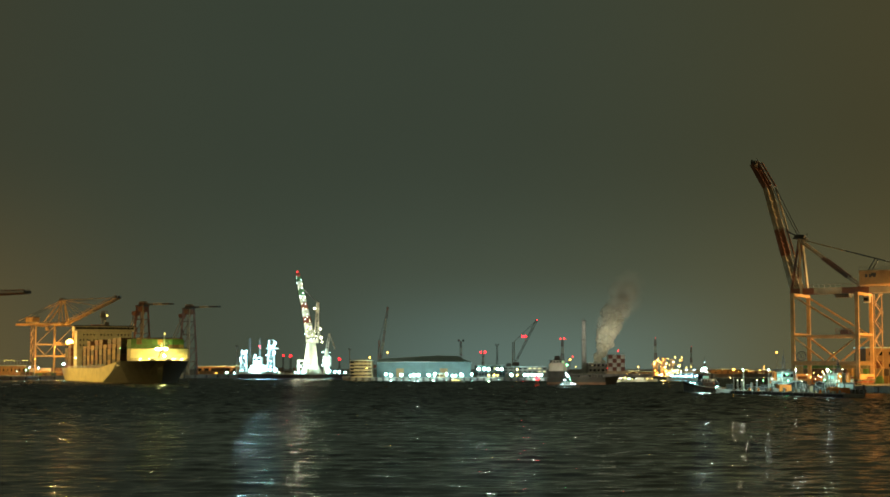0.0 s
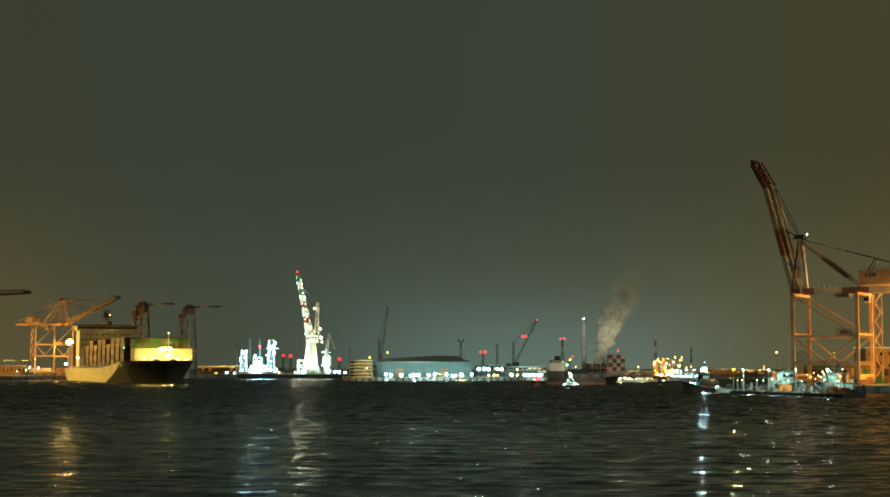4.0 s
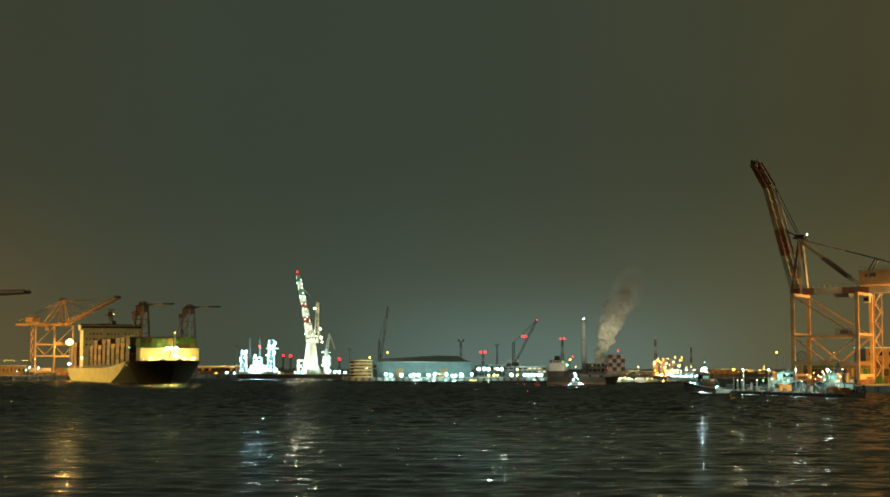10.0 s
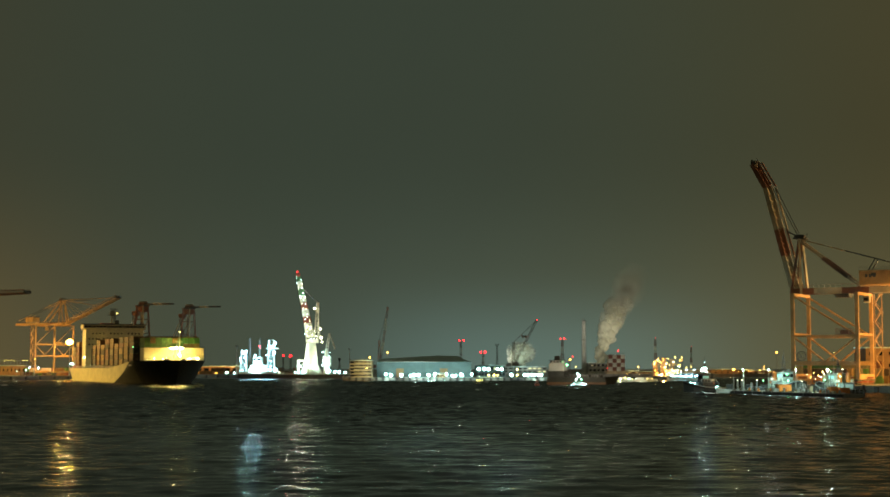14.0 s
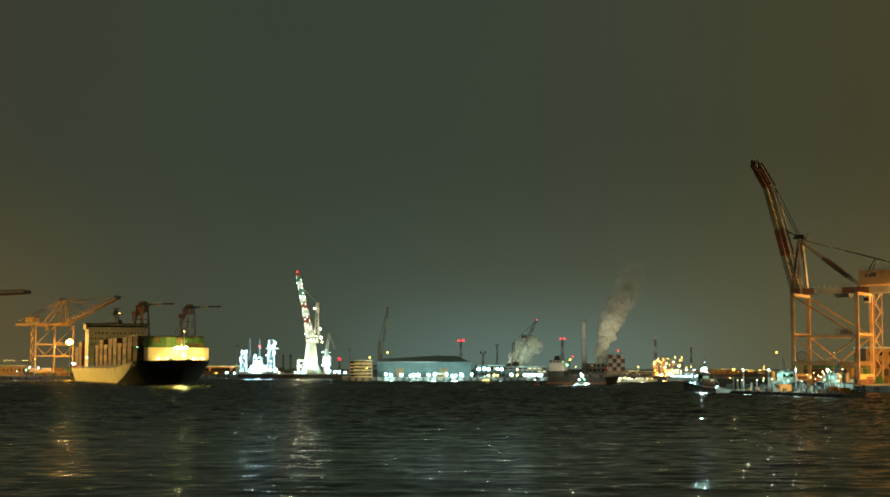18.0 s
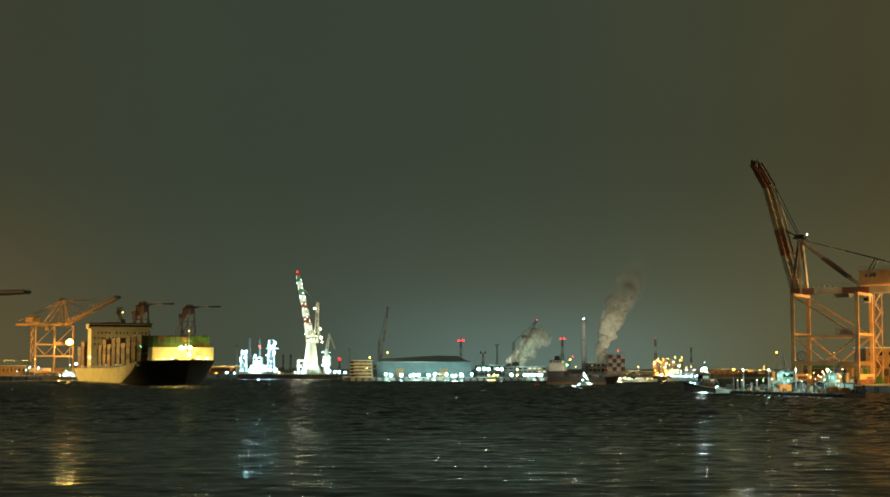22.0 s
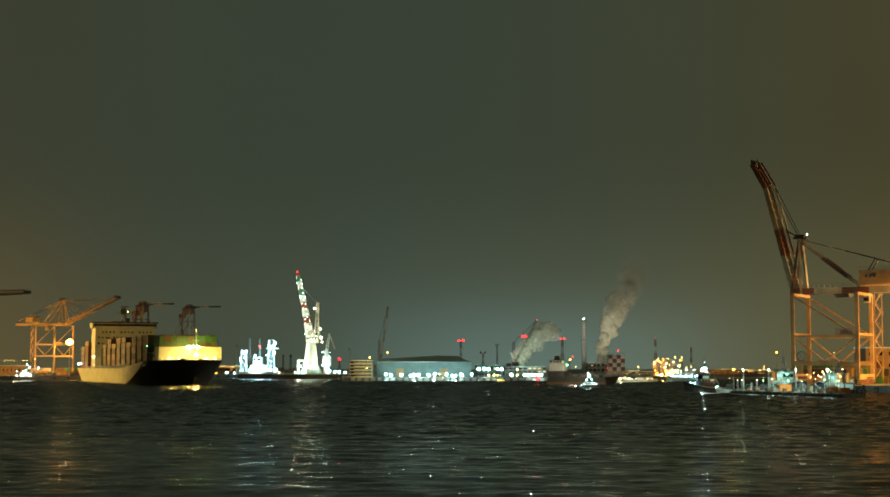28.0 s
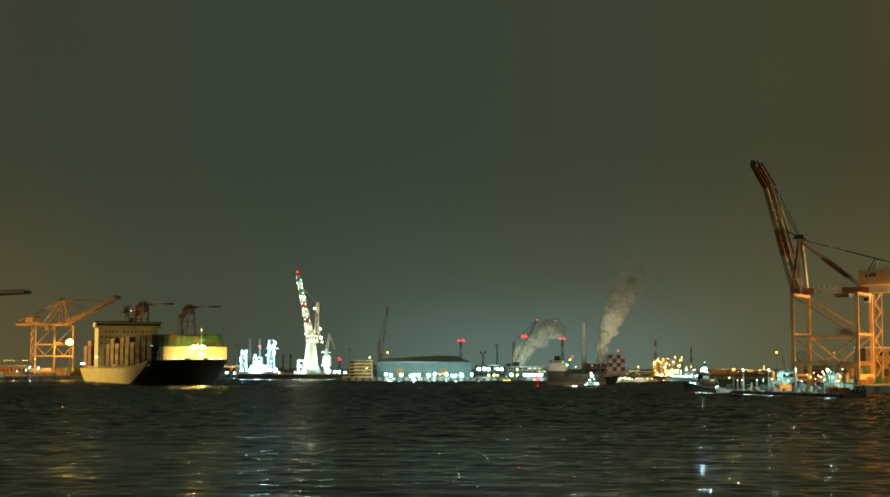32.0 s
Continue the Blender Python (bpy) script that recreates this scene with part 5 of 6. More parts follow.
def row_far(x0, dx, n, y, z, r, mat, label, group):
    for k in range(n):
        lamp_post("road_lamp", (x0 + dx * k, y, QUAY), z - QUAY + (k % 3) * 0.3, r, mat, label, group)


row_far(-351.63, 2.5, 8, 1200, 12.97, 0.36, L_WARM, "small warm lamp along the terminal road", "road lamps")
row_far(159.05, 5.2, 7, 1300, -2.27 + 2.5, 0.8, L_WARM, "warm lamp along the far quay", "far quay lamps")
row_far(243.56, 9.0, 4, 1250, 4.24, 0.5, L_SODIUM, "sodium lamp along the far quay", "far quay lamps")
# masts added for the spots that brighten the far apron
for px in (139.42, 166.23, 185.73, 273.48):
    flood_mast((px, 1291, QUAY), 8.4 - QUAY, 0.8, L_SODIUM, "yard lighting mast on the far quay")
office("terminal_shed", -321.36, -301.38, 1080, 1110, 8.81, BROWN_WALL, "brown sodium-lit terminal shed", 1, 7, 0.0, pane=(0.3, 0.3))
office("far_warehouse", -208.87, -173.19, 1260, 1290, 8.47, BROWN_WALL, "brown far warehouse by the basin", 1, 6, 0.1)
office("plant_hall", 53.92, 94.1, 1390, 1430, 8, CONCRETE, "dark plant hall under the steam cloud", 2, 9, 0.15)
office("power_house", 142.74, 163.13, 1495, 1530, 11.95, CONCRETE, "dark power house beside the chimney", 2, 5, 0.1)
office("far_warehouse", 157.51, 182.43, 1320, 1350, 4.03, BROWN_WALL, "brown far warehouse behind the lamps", 1, 8, 0.2)
office("far_warehouse", 258.21, 295.02, 1300, 1330, 5.06, BROWN_WALL, "brown far warehouse behind the jetty", 2, 9, 0.1)


# warehouses added to fill the dark strip of the far apron
for x0, x1, z1, mat, n in ((184, 214, 6.0, BEIGE_WALL, 7), (220, 250, 6.0, BROWN_WALL, 6), (300, 338, 9.0, BEIGE_WALL, 8), (345, 385, 12.0, BROWN_WALL, 8)):
    office("far_warehouse", x0, x1, 1262, 1285, z1, mat, "brown warehouse added to fill the dark far quay", 2, n, 0.12, pane=(0.4, 0.3))


# ---- container stacks on the aprons ----
def stacks():
    rnd = random.Random(3)
    meshes = [container_mesh("yard_container", 12.19, m) for m in SHIP_COLOURS]
    spots = []
    for i in range(12):
        spots.append((-280.54 + i * 3.1, 1015 - i * 0.4, rnd.choice((1, 1, 2)), -60))
    for i in range(9):
        spots.append((127 + i * 2.7 + (i // 3) * 1.2, 506 + i * 2.5, rnd.choice((1, 2, 2, 3)), 60))
    for i in range(10):
        spots.append((-190 + i * 9, 1200 + i * 3, rnd.choice((1, 2)), 60))
    for x, y, n, rz in spots:
        for k in range(n):
            o = new("container", rnd.choice(meshes))
            o.matrix_basis = pose(x, y, QUAY + k * 2.6, 0, 0, rz)
            tagged(o, "painted steel shipping container stacked on the apron", "container", "apron containers")


stacks()


# ---- quay fittings ----
def quay_fittings():
    """Rubber fenders along the quay walls and rails under the cranes."""
    src = None
    walls = [((-57.03, 867.6), (59.65, 867.6), 30), ((-331, 838), (-243.6, 989.4), 14), ((-243, 990), (-140.4, 1167.2), 16), ((106.1, 479.4), (149.6, 452.0), 9)]
    for (xa, ya), (xb, yb), n in walls:
        rz = math.degrees(math.atan2(yb - ya, xb - xa))
        nx, ny = math.sin(radians(rz)), -math.cos(radians(rz))
        for k in range(n):
            u = (k + 0.5) / n
            m = pose(xa + (xb - xa) * u + nx * 0.3, ya + (yb - ya) * u + ny * 0.3, 0.1, 0, 0, rz)
            if src:
                copy_thing(src, m)
                continue
            src = thing("quay_fender", m, "black rubber fender on the quay wall", "fender", "quay fenders")
            part("block", slab(-0.7, 0.7, -0.35, 0.2, 0, 1.8, 0.12), RUBBER, src)
            part("face_plate", slab(-0.6, 0.6, -0.46, -0.36, 0.15, 1.65, 0.03), STEEL, src)
    for name, (xa, ya), d, a, b in (("crane_rail", (135.9, 485.8), 0, -40, 60), ("crane_rail", (135.9 - 0.866 * 20.9, 485.8 + 0.5 * 20.9), 0, -40, 60)):
        r = thing(name, pose(xa, ya, QUAY, 0, 0, 60), "worn steel crane rail set in the quay", "rail", "crane rails")
        part("rail_head", slab(a, b, -0.08, 0.08, 0, 0.06), GALV, r)


quay_fittings()


# ---- tugs, jetty and small craft ----
def tug(m, label, lower, name="tugboat", size=1.0, funnel=ORANGE_PAINT, aft=-4.5, fore=4.5, upper=None, long=1.0):
    """A harbour tug, 22 m long, bow along +y, on the water at z 0."""
    t = thing(name, m @ Matrix.Diagonal((size, size * long, size, 1)), label, "boat", "harbour craft")
    bm = bmesh.new()
    rows = [(12.4, 0.3, 3.9), (11.2, 1.9, 3.5), (9, 3.2, 2.9), (6, 3.9, 2.3), (2.5, 4.2, 1.8), (-4, 4.2, 1.45), (-9, 3.9, 1.5), (-11, 3.0, 1.7)]
    rings = []
    for y, hb, z in rows:
        rings.append([bm.verts.new(p) for p in ((-hb, y, z), (-hb * 0.85, y * 0.96, -0.3), (hb * 0.85, y * 0.96, -0.3), (hb, y, z))])
    for a, b in zip(rings, rings[1:]):
        for i in range(4):
            bm.faces.new((a[i], a[(i + 1) % 4], b[(i + 1) % 4], b[i]))
    bm.faces.new(rings[0])
    bm.faces.new(rings[-1][::-1])
    bmesh.ops.recalc_face_normals(bm, faces=bm.faces)
    part("hull", bm, BOAT_DARK, t, "dark hull")
    fd = bmesh.new()
    loop = [(s * hb, y, z) for s, run in ((1, rows[::-1]), (-1, rows)) for y, hb, z in run]
    band = [[fd.verts.new((x * k, y * (1 + (k - 1) * 0.4), z + dz)) for k, dz in ((1.0, -0.1), (1.05, -0.1), (1.05, 0.7), (1.0, 0.7))] for x, y, z in loop]
    for a, b in zip(band, band[1:] + band[:1]):
        for i in range(4):
            fd.faces.new((a[i], a[(i + 1) % 4], b[(i + 1) % 4], b[i]))
    bmesh.ops.recalc_face_normals(fd, faces=fd.faces)
    part("bulwark", fd, RUBBER, t, "black bulwark fender")
    for s in (-1, 1):
        for k in range(6):
            part("tyre", tube(bmesh.new(), (s * 4.2, -8 + k * 2.4, 1.2), (s * 4.55, -8 + k * 2.4, 1.2), 0.6, n=10), RUBBER, t)
    cp = bmesh.new()
    for (xa, ya, za), (xb, yb, zb) in zip(loop, loop[1:]):
        beam(cp, (xa * 1.02, ya, za + 0.75), (xb * 1.02, yb, zb + 0.75), 0.22)
    part("capping_rail", cp, GALV, t, "pale capping rail")
    dh = part("deckhouse", slab(-2.7, 2.7, aft, fore, 1.6, 4.4, 0.2), lower, t)
    part("boat_deck", slab(-3.0, 3.0, aft - 0.3, fore + 0.3, 4.4, 4.5, 0.02), lower, t)
    for k in range(4):
        y = aft + (fore - aft) * (k + 0.6) / 4.2
        for s in (-1, 1):
            part("porthole", tube(bmesh.new(), (s * 2.69, y, 3.2), (s * 2.76, y, 3.2), 0.32, n=10), WINDOW_DARK, dh)
    for s in (-1, 1):
        part("door", box(bmesh.new(), (s * 2.72, (aft + fore) / 2, 2.7), (0.08, 0.8, 1.9)), STEEL, dh, "dark steel door")
        part("life_ring", tube(bmesh.new(), (s * 2.72, aft + 0.7, 3.9), (s * 2.82, aft + 0.7, 3.9), 0.36, n=12), ORANGE_PAINT, t, "orange life ring")
        part("raft_canister", tube(bmesh.new(), (s * 2.3, aft + 0.3, 5.0), (s * 2.3, aft + 1.7, 5.0), 0.4, n=12), SHIP_WHITE, t, "white life-raft canister")
    part("searchlight", tube(bmesh.new(), (0, 3.1, 7.9), (0, 3.6, 7.9), 0.3, n=10), GALV, t)
    hk = bmesh.new()
    beam(hk, (-1.6, -6.4, 1.7), (-1.6, -6.4, 4.2), 0.3)
    beam(hk, (1.6, -6.4, 1.7), (1.6, -6.4, 4.2), 0.3)
    beam(hk, (-1.9, -6.4, 4.2), (1.9, -6.4, 4.2), 0.35)
    part("towing_gantry", hk, STEEL, t)
    wh = part("wheelhouse", slab(-2.0, 2.0, -0.8, 3.0, 4.5, 7.2, 0.25), upper or SHIP_WHITE, t, "weathered wheelhouse")
    for k in range(3):
        part("window", box(bmesh.new(), (-1.25 + k * 1.25, 3.02, 6.2), (1.0, 0.08, 1.0)), WINDOW_DARK, wh)
        for s in (-1, 1):
            part("window", box(bmesh.new(), (s * 2.02, -0.1 + k * 1.2, 6.2), (0.08, 1.0, 1.0)), L_TEAL, wh)
    part("roof", slab(-2.3, 2.3, -1.1, 3.4, 7.2, 7.45, 0.05), upper or SHIP_WHITE, wh)
    for s in (-1, 1):
        part("funnel", slab(s * 1.5 - 0.5, s * 1.5 + 0.5, -4.0, -2.6, 4.4, 7.6, 0.15), funnel, t, "painted funnel")
    ms = bmesh.new()
    lattice(ms, (0, 0.2, 7.45), (0, 0.2, 12.4), 0.9, 0.4, 5, 0.09)
    beam(ms, (-1.5, 0.2, 10.4), (1.5, 0.2, 10.4), 0.12)
    tube(ms, (0, 0.2, 12.4), (0, 0.2, 14.4), 0.06)
    part("mast", ms, STEEL, t, "dark lattice mast")
    w = bmesh.new()
    tube(w, (-1.1, 7.4, 3.4), (1.1, 7.4, 3.4), 0.6)
    box(w, (0, 7.4, 2.8), (2.6, 1.0, 0.7))
    part("winch", w, STEEL, t)
    rl = bmesh.new()
    for s in (-1, 1):
        for k in range(6):
            beam(rl, (s * 2.6, -4.4 + k * 1.7, 4.4), (s * 2.6, -4.4 + k * 1.7, 5.4), 0.06)
        beam(rl, (s * 2.6, -4.4, 5.4), (s * 2.6, 4.2, 5.4), 0.06)
    part("railing", rl, SHIP_WHITE, t)
    return t


TUG = tug(pose(84.8, 490, -0.7, 0, 0, 108), "dark-hulled tugboat with bright white deck lamps", DARK_WALL, size=0.88, funnel=STEEL, aft=-3.4, fore=3.6, upper=DARK_WALL, long=0.72)
for x, y, z, r in ((0.6, 0.2, 9.2, 1.7), (1.0, 1.2, 9.0, 1.0), (0.8, -0.9, 9.4, 1.0), (1.2, -1.5, 8.2, 0.55), (1.2, 2.6, 8.0, 0.5), (0.3, 0.2, 11.8, 0.6), (3.0, 4.8, 3.6, 1.2), (3.0, 3.9, 3.9, 0.5), (2.6, 6.4, 4.0, 0.7), (3.0, -4.4, 3.8, 1.0), (2.8, -3.0, 5.4, 0.6), (3.6, -9.6, 2.7, 0.5), (3.6, -8.6, 2.5, 0.4), (2.8, 1.5, 5.2, 0.4)):
    part("deck_lamp", ball(bmesh.new(), (x, y, z), r), L_TUG if z > 7 else L_WHITE, TUG, "lit white deck lamp")
tug(pose(99.4, 441.5, 0, 0, 0, 195.3), "moored tugboat with a grey-white deckhouse and orange funnels", TUG_GREY, size=0.9, upper=TUG_GREY)
tug(pose(107.3, 410, 0, 0, 0, 15.3), "moored tugboat with a grey-white wheelhouse and orange funnels", TUG_GREY, size=0.85, upper=TUG_GREY)
JETTY_M = pose(85.9, 448, 0, 0, 0, -74.7)


def jetty():
    """The floating jetty that runs out from the quay, with the tugs lying behind it: planks, rail, fenders and piles."""
    x0, x1 = -2.0, 63.0
    j = thing("floating_jetty", JETTY_M, "long dark floating jetty with lamp posts", "jetty")
    n = 11
    w = (x1 - x0) / n
    for i in range(n):
        a, b = x0 + w * i + 0.05, x0 + w * (i + 1) - 0.05
        part("pontoon", slab(a, b, 0, 6, -0.6, 1.0, 0.12), CONCRETE, j)
        part("fender", slab(a, b, -0.3, -0.02, 0.15, 0.95, 0.05), RUBBER, j)
        part("tyre", tube(bmesh.new(), ((a + b) / 2, -0.62, 0.5), ((a + b) / 2, -0.32, 0.5), 0.5, n=12), RUBBER, j)
    pm = None
    for i in range(int((x1 - x0) / 0.9)):
        if pm is None:
            o = part("plank", box(bmesh.new(), (0, 0, 0), (0.84, 5.9, 0.1)), WOOD, j)
            o.location, pm = (x0 + 0.45, 3, 1.06), o.data
        else:
            shared("plank", pm, j, pose(x0 + 0.45 + 0.9 * i, 3, 1.06))
    rl = bmesh.new()
    for i in range(33):
        x = x0 + (x1 - x0) * i / 32
        beam(rl, (x, 5.8, 1.1), (x, 5.8, 2.2), 0.08)
    for z in (1.7, 2.2):
        beam(rl, (x0, 5.8, z), (x1, 5.8, z), 0.06)
    part("railing", rl, GALV, j)
    for x in (-1.2, 15, 31, 47, 62):
        part("mooring_pile", tube(bmesh.new(), (x, 6.5, -2), (x, 6.5, 3.4), 0.32, 0.3, 10), STEEL, j)


WOOD = surface("weathered_planks", (0.20, 0.16, 0.12), 0.85)
jetty()
row_of_lamps("quay_lamp", [(86.4, 450.2, 7.3, 0.75)], L_SODIUM, "sodium lamp on a post at the jetty end", "sodium lamps", 1.1)
row_of_lamps("jetty_lamp_post", [(88.7, 447.0, 7.15, 0.44), (92.9, 431.7, 7.18, 0.44), (97.1, 416.3, 7.21, 0.47), (101.6, 399.8, 7.24, 0.48)],
             L_JETTY, "white lamp on a pale jetty post", "jetty lamps", 1.1, SHIP_WHITE)


def crate(x, y, z, s, mat, label):
    t = thing("deck_crate", JETTY_M @ pose(x, y, z), label, "crate", "jetty crates")
    part("body", box(bmesh.new(), (0, 0, s[2] / 2), s, 0, 0.06), mat, t)
    part("lid", box(bmesh.new(), (0, 0, s[2] + 0.05), (s[0] + 0.1, s[1] + 0.1, 0.12)), mat, t)


crate(23.8, 3.9, 1.12, (2.0, 3.8, 1.9), ORANGE_PAINT, "orange steel equipment locker on the jetty")
crate(51.6, 3.6, 1.12, (2.0, 3.0, 1.5), ORANGE_PAINT, "orange steel equipment locker on the jetty")
crate(56.4, 4.0, 1.12, (2.0, 2.4, 1.4), ORANGE_PAINT, "orange steel equipment locker on the jetty")
crate(19.0, 4.4, 1.12, (0.9, 1.0, 1.5), GREEN_PAINT, "green cabinet on the jetty")
crate(38.0, 4.4, 1.12, (1.0, 1.0, 1.6), BEIGE_WALL, "pale cabinet on the jetty")
crate(33.0, 4.6, 1.12, (1.4, 1.0, 0.8), WHITE_PAINT, "white chest on the jetty")


def jetty_clutter():
    """Coils, chests and drums left about the jetty."""
    rnd = random.Random(31)
    for k in range(34):
        x = -0.5 + k * 1.85 + rnd.uniform(-0.4, 0.4)
        y = rnd.uniform(0.6, 2.1)
        kind = k % 3
        if kind == 0:
            t = thing("rope_coil", JETTY_M @ pose(x, y, 1.12), "coiled pale mooring rope on the jetty", "rope", "rope coils")
            b = bmesh.new()
            for n in range(14):
                a0, a1 = n * math.pi / 7, (n + 1) * math.pi / 7
                for z in (0.08, 0.22):
                    beam(b, (0.45 * math.cos(a0), 0.45 * math.sin(a0), z), (0.45 * math.cos(a1), 0.45 * math.sin(a1), z), 0.16)
            part("coil", b, WHITE_PAINT if k % 2 else WOOD, t)
        elif kind == 1:
            s = (rnd.uniform(0.5, 1.3), rnd.uniform(0.5, 0.9), rnd.uniform(0.4, 1.0))
            crate(x, y, 1.12, s, rnd.choice((WHITE_PAINT, WOOD, GALV, BEIGE_WALL)), "small chest of gear on the jetty")
        else:
            t = thing("oil_drum", JETTY_M @ pose(x, y, 1.12), "steel drum standing on the jetty", "drum", "jetty drums")
            b = tube(bmesh.new(), (0, 0, 0), (0, 0, 0.88), 0.29, n=14)
            for z in (0.02, 0.3, 0.58, 0.86):
                tube(b, (0, 0, z - 0.02), (0, 0, z + 0.02), 0.31, n=14)
            part("drum_body", b, rnd.choice((WHITE_PAINT, ORANGE_PAINT, GALV)), t)


jetty_clutter()


def quay_gear():
    """Lifting frames, generator sets, hatch covers and a parked straddle truck on the terminal's end."""
    for x, y, rz in ((114.4, 481.5, 8), (121.6, 491, -6)):
        t = thing("spreader_frame", pose(x, y, QUAY, 0, 0, rz), "orange container spreader frame set down on the quay", "lifting frame", "spreader frames")
        b = bmesh.new()
        for yy in (-0.9, 0.9):
            beam(b, (-3.1, yy, 1.7), (3.1, yy, 1.7), 0.35, 0.5)
        for xx in (-3.0, -1.2, 1.2, 3.0):
            beam(b, (xx, -1.2, 1.6), (xx, 1.2, 1.6), 0.3, 0.4)
        part("frame", b, CRANE_ORANGE, t)
        for xx in (-3.0, 3.0):
            for yy in (-1.15, 1.15):
                part("leg", beam(bmesh.new(), (xx, yy, 0), (xx, yy, 1.5), 0.22), CRANE_ORANGE, t)
        part("headblock", box(bmesh.new(), (0, 0, 2.4), (2.6, 1.4, 0.8), 0, 0.1), CRANE_RED, t, "red headblock with rope sheaves")
    for x, y, m, l in ((109.6, 481, BEIGE_WALL, "beige"), (117.6, 476, ORANGE_PAINT, "orange"), (121.4, 474.5, GREEN_PAINT, "green"), (126.5, 472, BEIGE_WALL, "beige")):
        t = thing("generator_set", pose(x, y, QUAY), l + " generator cabinet on the quay", "generator", "generator sets")
        part("skid", slab(-1.7, 1.7, -0.7, 0.7, 0, 0.3), STEEL, t)
        part("canopy", slab(-1.6, 1.6, -0.65, 0.65, 0.3, 2.0, 0.08), m, t)
        part("exhaust", tube(bmesh.new(), (1.1, 0, 2.0), (1.1, 0, 2.7), 0.09, n=8), STEEL, t)
        for k in range(3):
            part("louvre", box(bmesh.new(), (-1.0 + k * 0.8, -0.67, 1.2), (0.6, 0.05, 0.8)), STEEL, t)
    hc = thing("hatch_cover", pose(133.6, 487, QUAY), "stack of rusty hatch covers on the quay", "hatch cover")
    for k in range(4):
        part("panel", slab(-4.5, 4.5, -2.5, 2.5, 0.1 + k * 0.65, 0.6 + k * 0.65, 0.06), HULL_RED if k % 2 else HULL_BROWN, hc)
    tr = thing("yard_truck", pose(124.6, 482, QUAY, 0, 0, 4), "orange-lit yard truck parked on the quay", "truck")
    part("chassis", slab(-3.2, 3.2, -0.6, 0.6, 0.6, 0.95), STEEL, tr)
    cb = part("cab", slab(-3.1, -1.4, -1.2, 1.2, 0.9, 3.2, 0.12), WHITE_PAINT, tr, "white cab")
    part("window", box(bmesh.new(), (-2.2, -1.22, 2.5), (1.1, 0.05, 0.8)), WINDOW_DARK, cb)
    part("bed", slab(-1.0, 3.2, -1.2, 1.2, 0.95, 1.25), CRANE_RED, tr)
    for x in (-2.5, 1.4, 2.5):
        for y in (-1.05, 1.05):
            part("wheel", tube(bmesh.new(), (x, y - 0.15, 0.5), (x, y + 0.15, 0.5), 0.5, n=14), RUBBER, tr)


def skiffs():
    """Small work boats lying behind the jetty, with their gear."""
    for x, y, rz, m, l in ((94.2, 463, 4, GREEN_PAINT, "green"), (97.6, 457, -5, HULL_BROWN, "brown"), (103.4, 425, 3, GREEN_PAINT, "green"), (88.0, 467, 160, WHITE_PAINT, "white")):
        t = thing("mooring_skiff", pose(x, y, 0, 0, 0, rz), l + " line-handling skiff lying behind the jetty", "boat", "harbour craft")
        b = bmesh.new()
        rings = []
        for xx, hb, z in ((3.8, 0.1, 1.5), (2.6, 0.9, 1.3), (0, 1.25, 1.1), (-3.4, 1.1, 1.1)):
            rings.append([b.verts.new(p) for p in ((xx, -hb, z), (xx, -hb * 0.7, -0.2), (xx, hb * 0.7, -0.2), (xx, hb, z))])
        for p, q in zip(rings, rings[1:]):
            for i in range(4):
                b.faces.new((p[i], p[(i + 1) % 4], q[(i + 1) % 4], q[i]))
        b.faces.new(rings[0])
        b.faces.new(rings[-1][::-1])
        bmesh.ops.recalc_face_normals(b, faces=b.faces)
        part("hull", b, m, t)
        c = part("cabin", slab(-1.6, 0.6, -0.8, 0.8, 1.1, 2.7, 0.1), DARK_WALL, t, "dark cabin")
        for xx in (-1.0, 0.0):
            part("window", box(bmesh.new(), (xx, -0.82, 2.1), (0.7, 0.05, 0.6)), WINDOW_DARK, c)
        ar = bmesh.new()
        for yy in (-0.9, 0.9):
            beam(ar, (-2.8, yy, 1.1), (-2.8, yy, 3.8), 0.1)
        beam(ar, (-2.8, -0.9, 3.8), (-2.8, 0.9, 3.8), 0.1)
        part("stern_arch", ar, GALV, t)
        part("mast_lamp", ball(bmesh.new(), (-2.8, -0.3, 4.0), 0.28), L_PALE, t, "small lit lamp")


quay_gear()
skiffs()
row_of_lamps("work_lamp", [(120.04, 489, 6.16, 0.3), (121.32, 489, 5.24, 0.35), (122.81, 489, 6.53, 0.3), (123.92, 489, 4.13, 0.35), (125.21, 489, 5.61, 0.3), (126.50, 489, 12.79, 0.3), (118.93, 489, 4.69, 0.3)],
             L_WARM, "small yellow work lamp on the container quay", "work lamps")
row_of_lamps("work_lamp", [(120.07, 487, 4.15, 0.35), (121.73, 487, 4.89, 0.4), (122.83, 487, 5.81, 0.3), (124.13, 487, 6.90, 0.28), (117.32, 487, 5.62, 0.25), (126.70, 487, 5.98, 0.3), (118.97, 487, 3.60, 0.3), (125.22, 487, 4.52, 0.35), (128.72, 487, 7.27, 0.22)],
             L_PALE, "small pale work lamp on the container quay", "work lamps")
for name, mat, label, group, spots in (
        ("work_lamp", L_WARM, "small yellow work lamp on the jetty", "work lamps", ((4, 5.3, 4.2, 0.2), (14, 5.2, 4.4, 0.16))),
        ("signal_lamp", L_GREEN, "green signal lamp beside the tugs", "signal lamps", ((22.5, 5.6, 6.0, 0.5), (23.2, 5.6, 4.1, 0.6), (47, 5.5, 6.8, 0.3), (44, 5.5, 4.6, 0.35), (8, 5.6, 4.1, 0.25), (52, 5.5, 5.5, 0.25)))):
    for a, b, z, r in spots:
        p = JETTY_M @ Vector((a, b, 0))
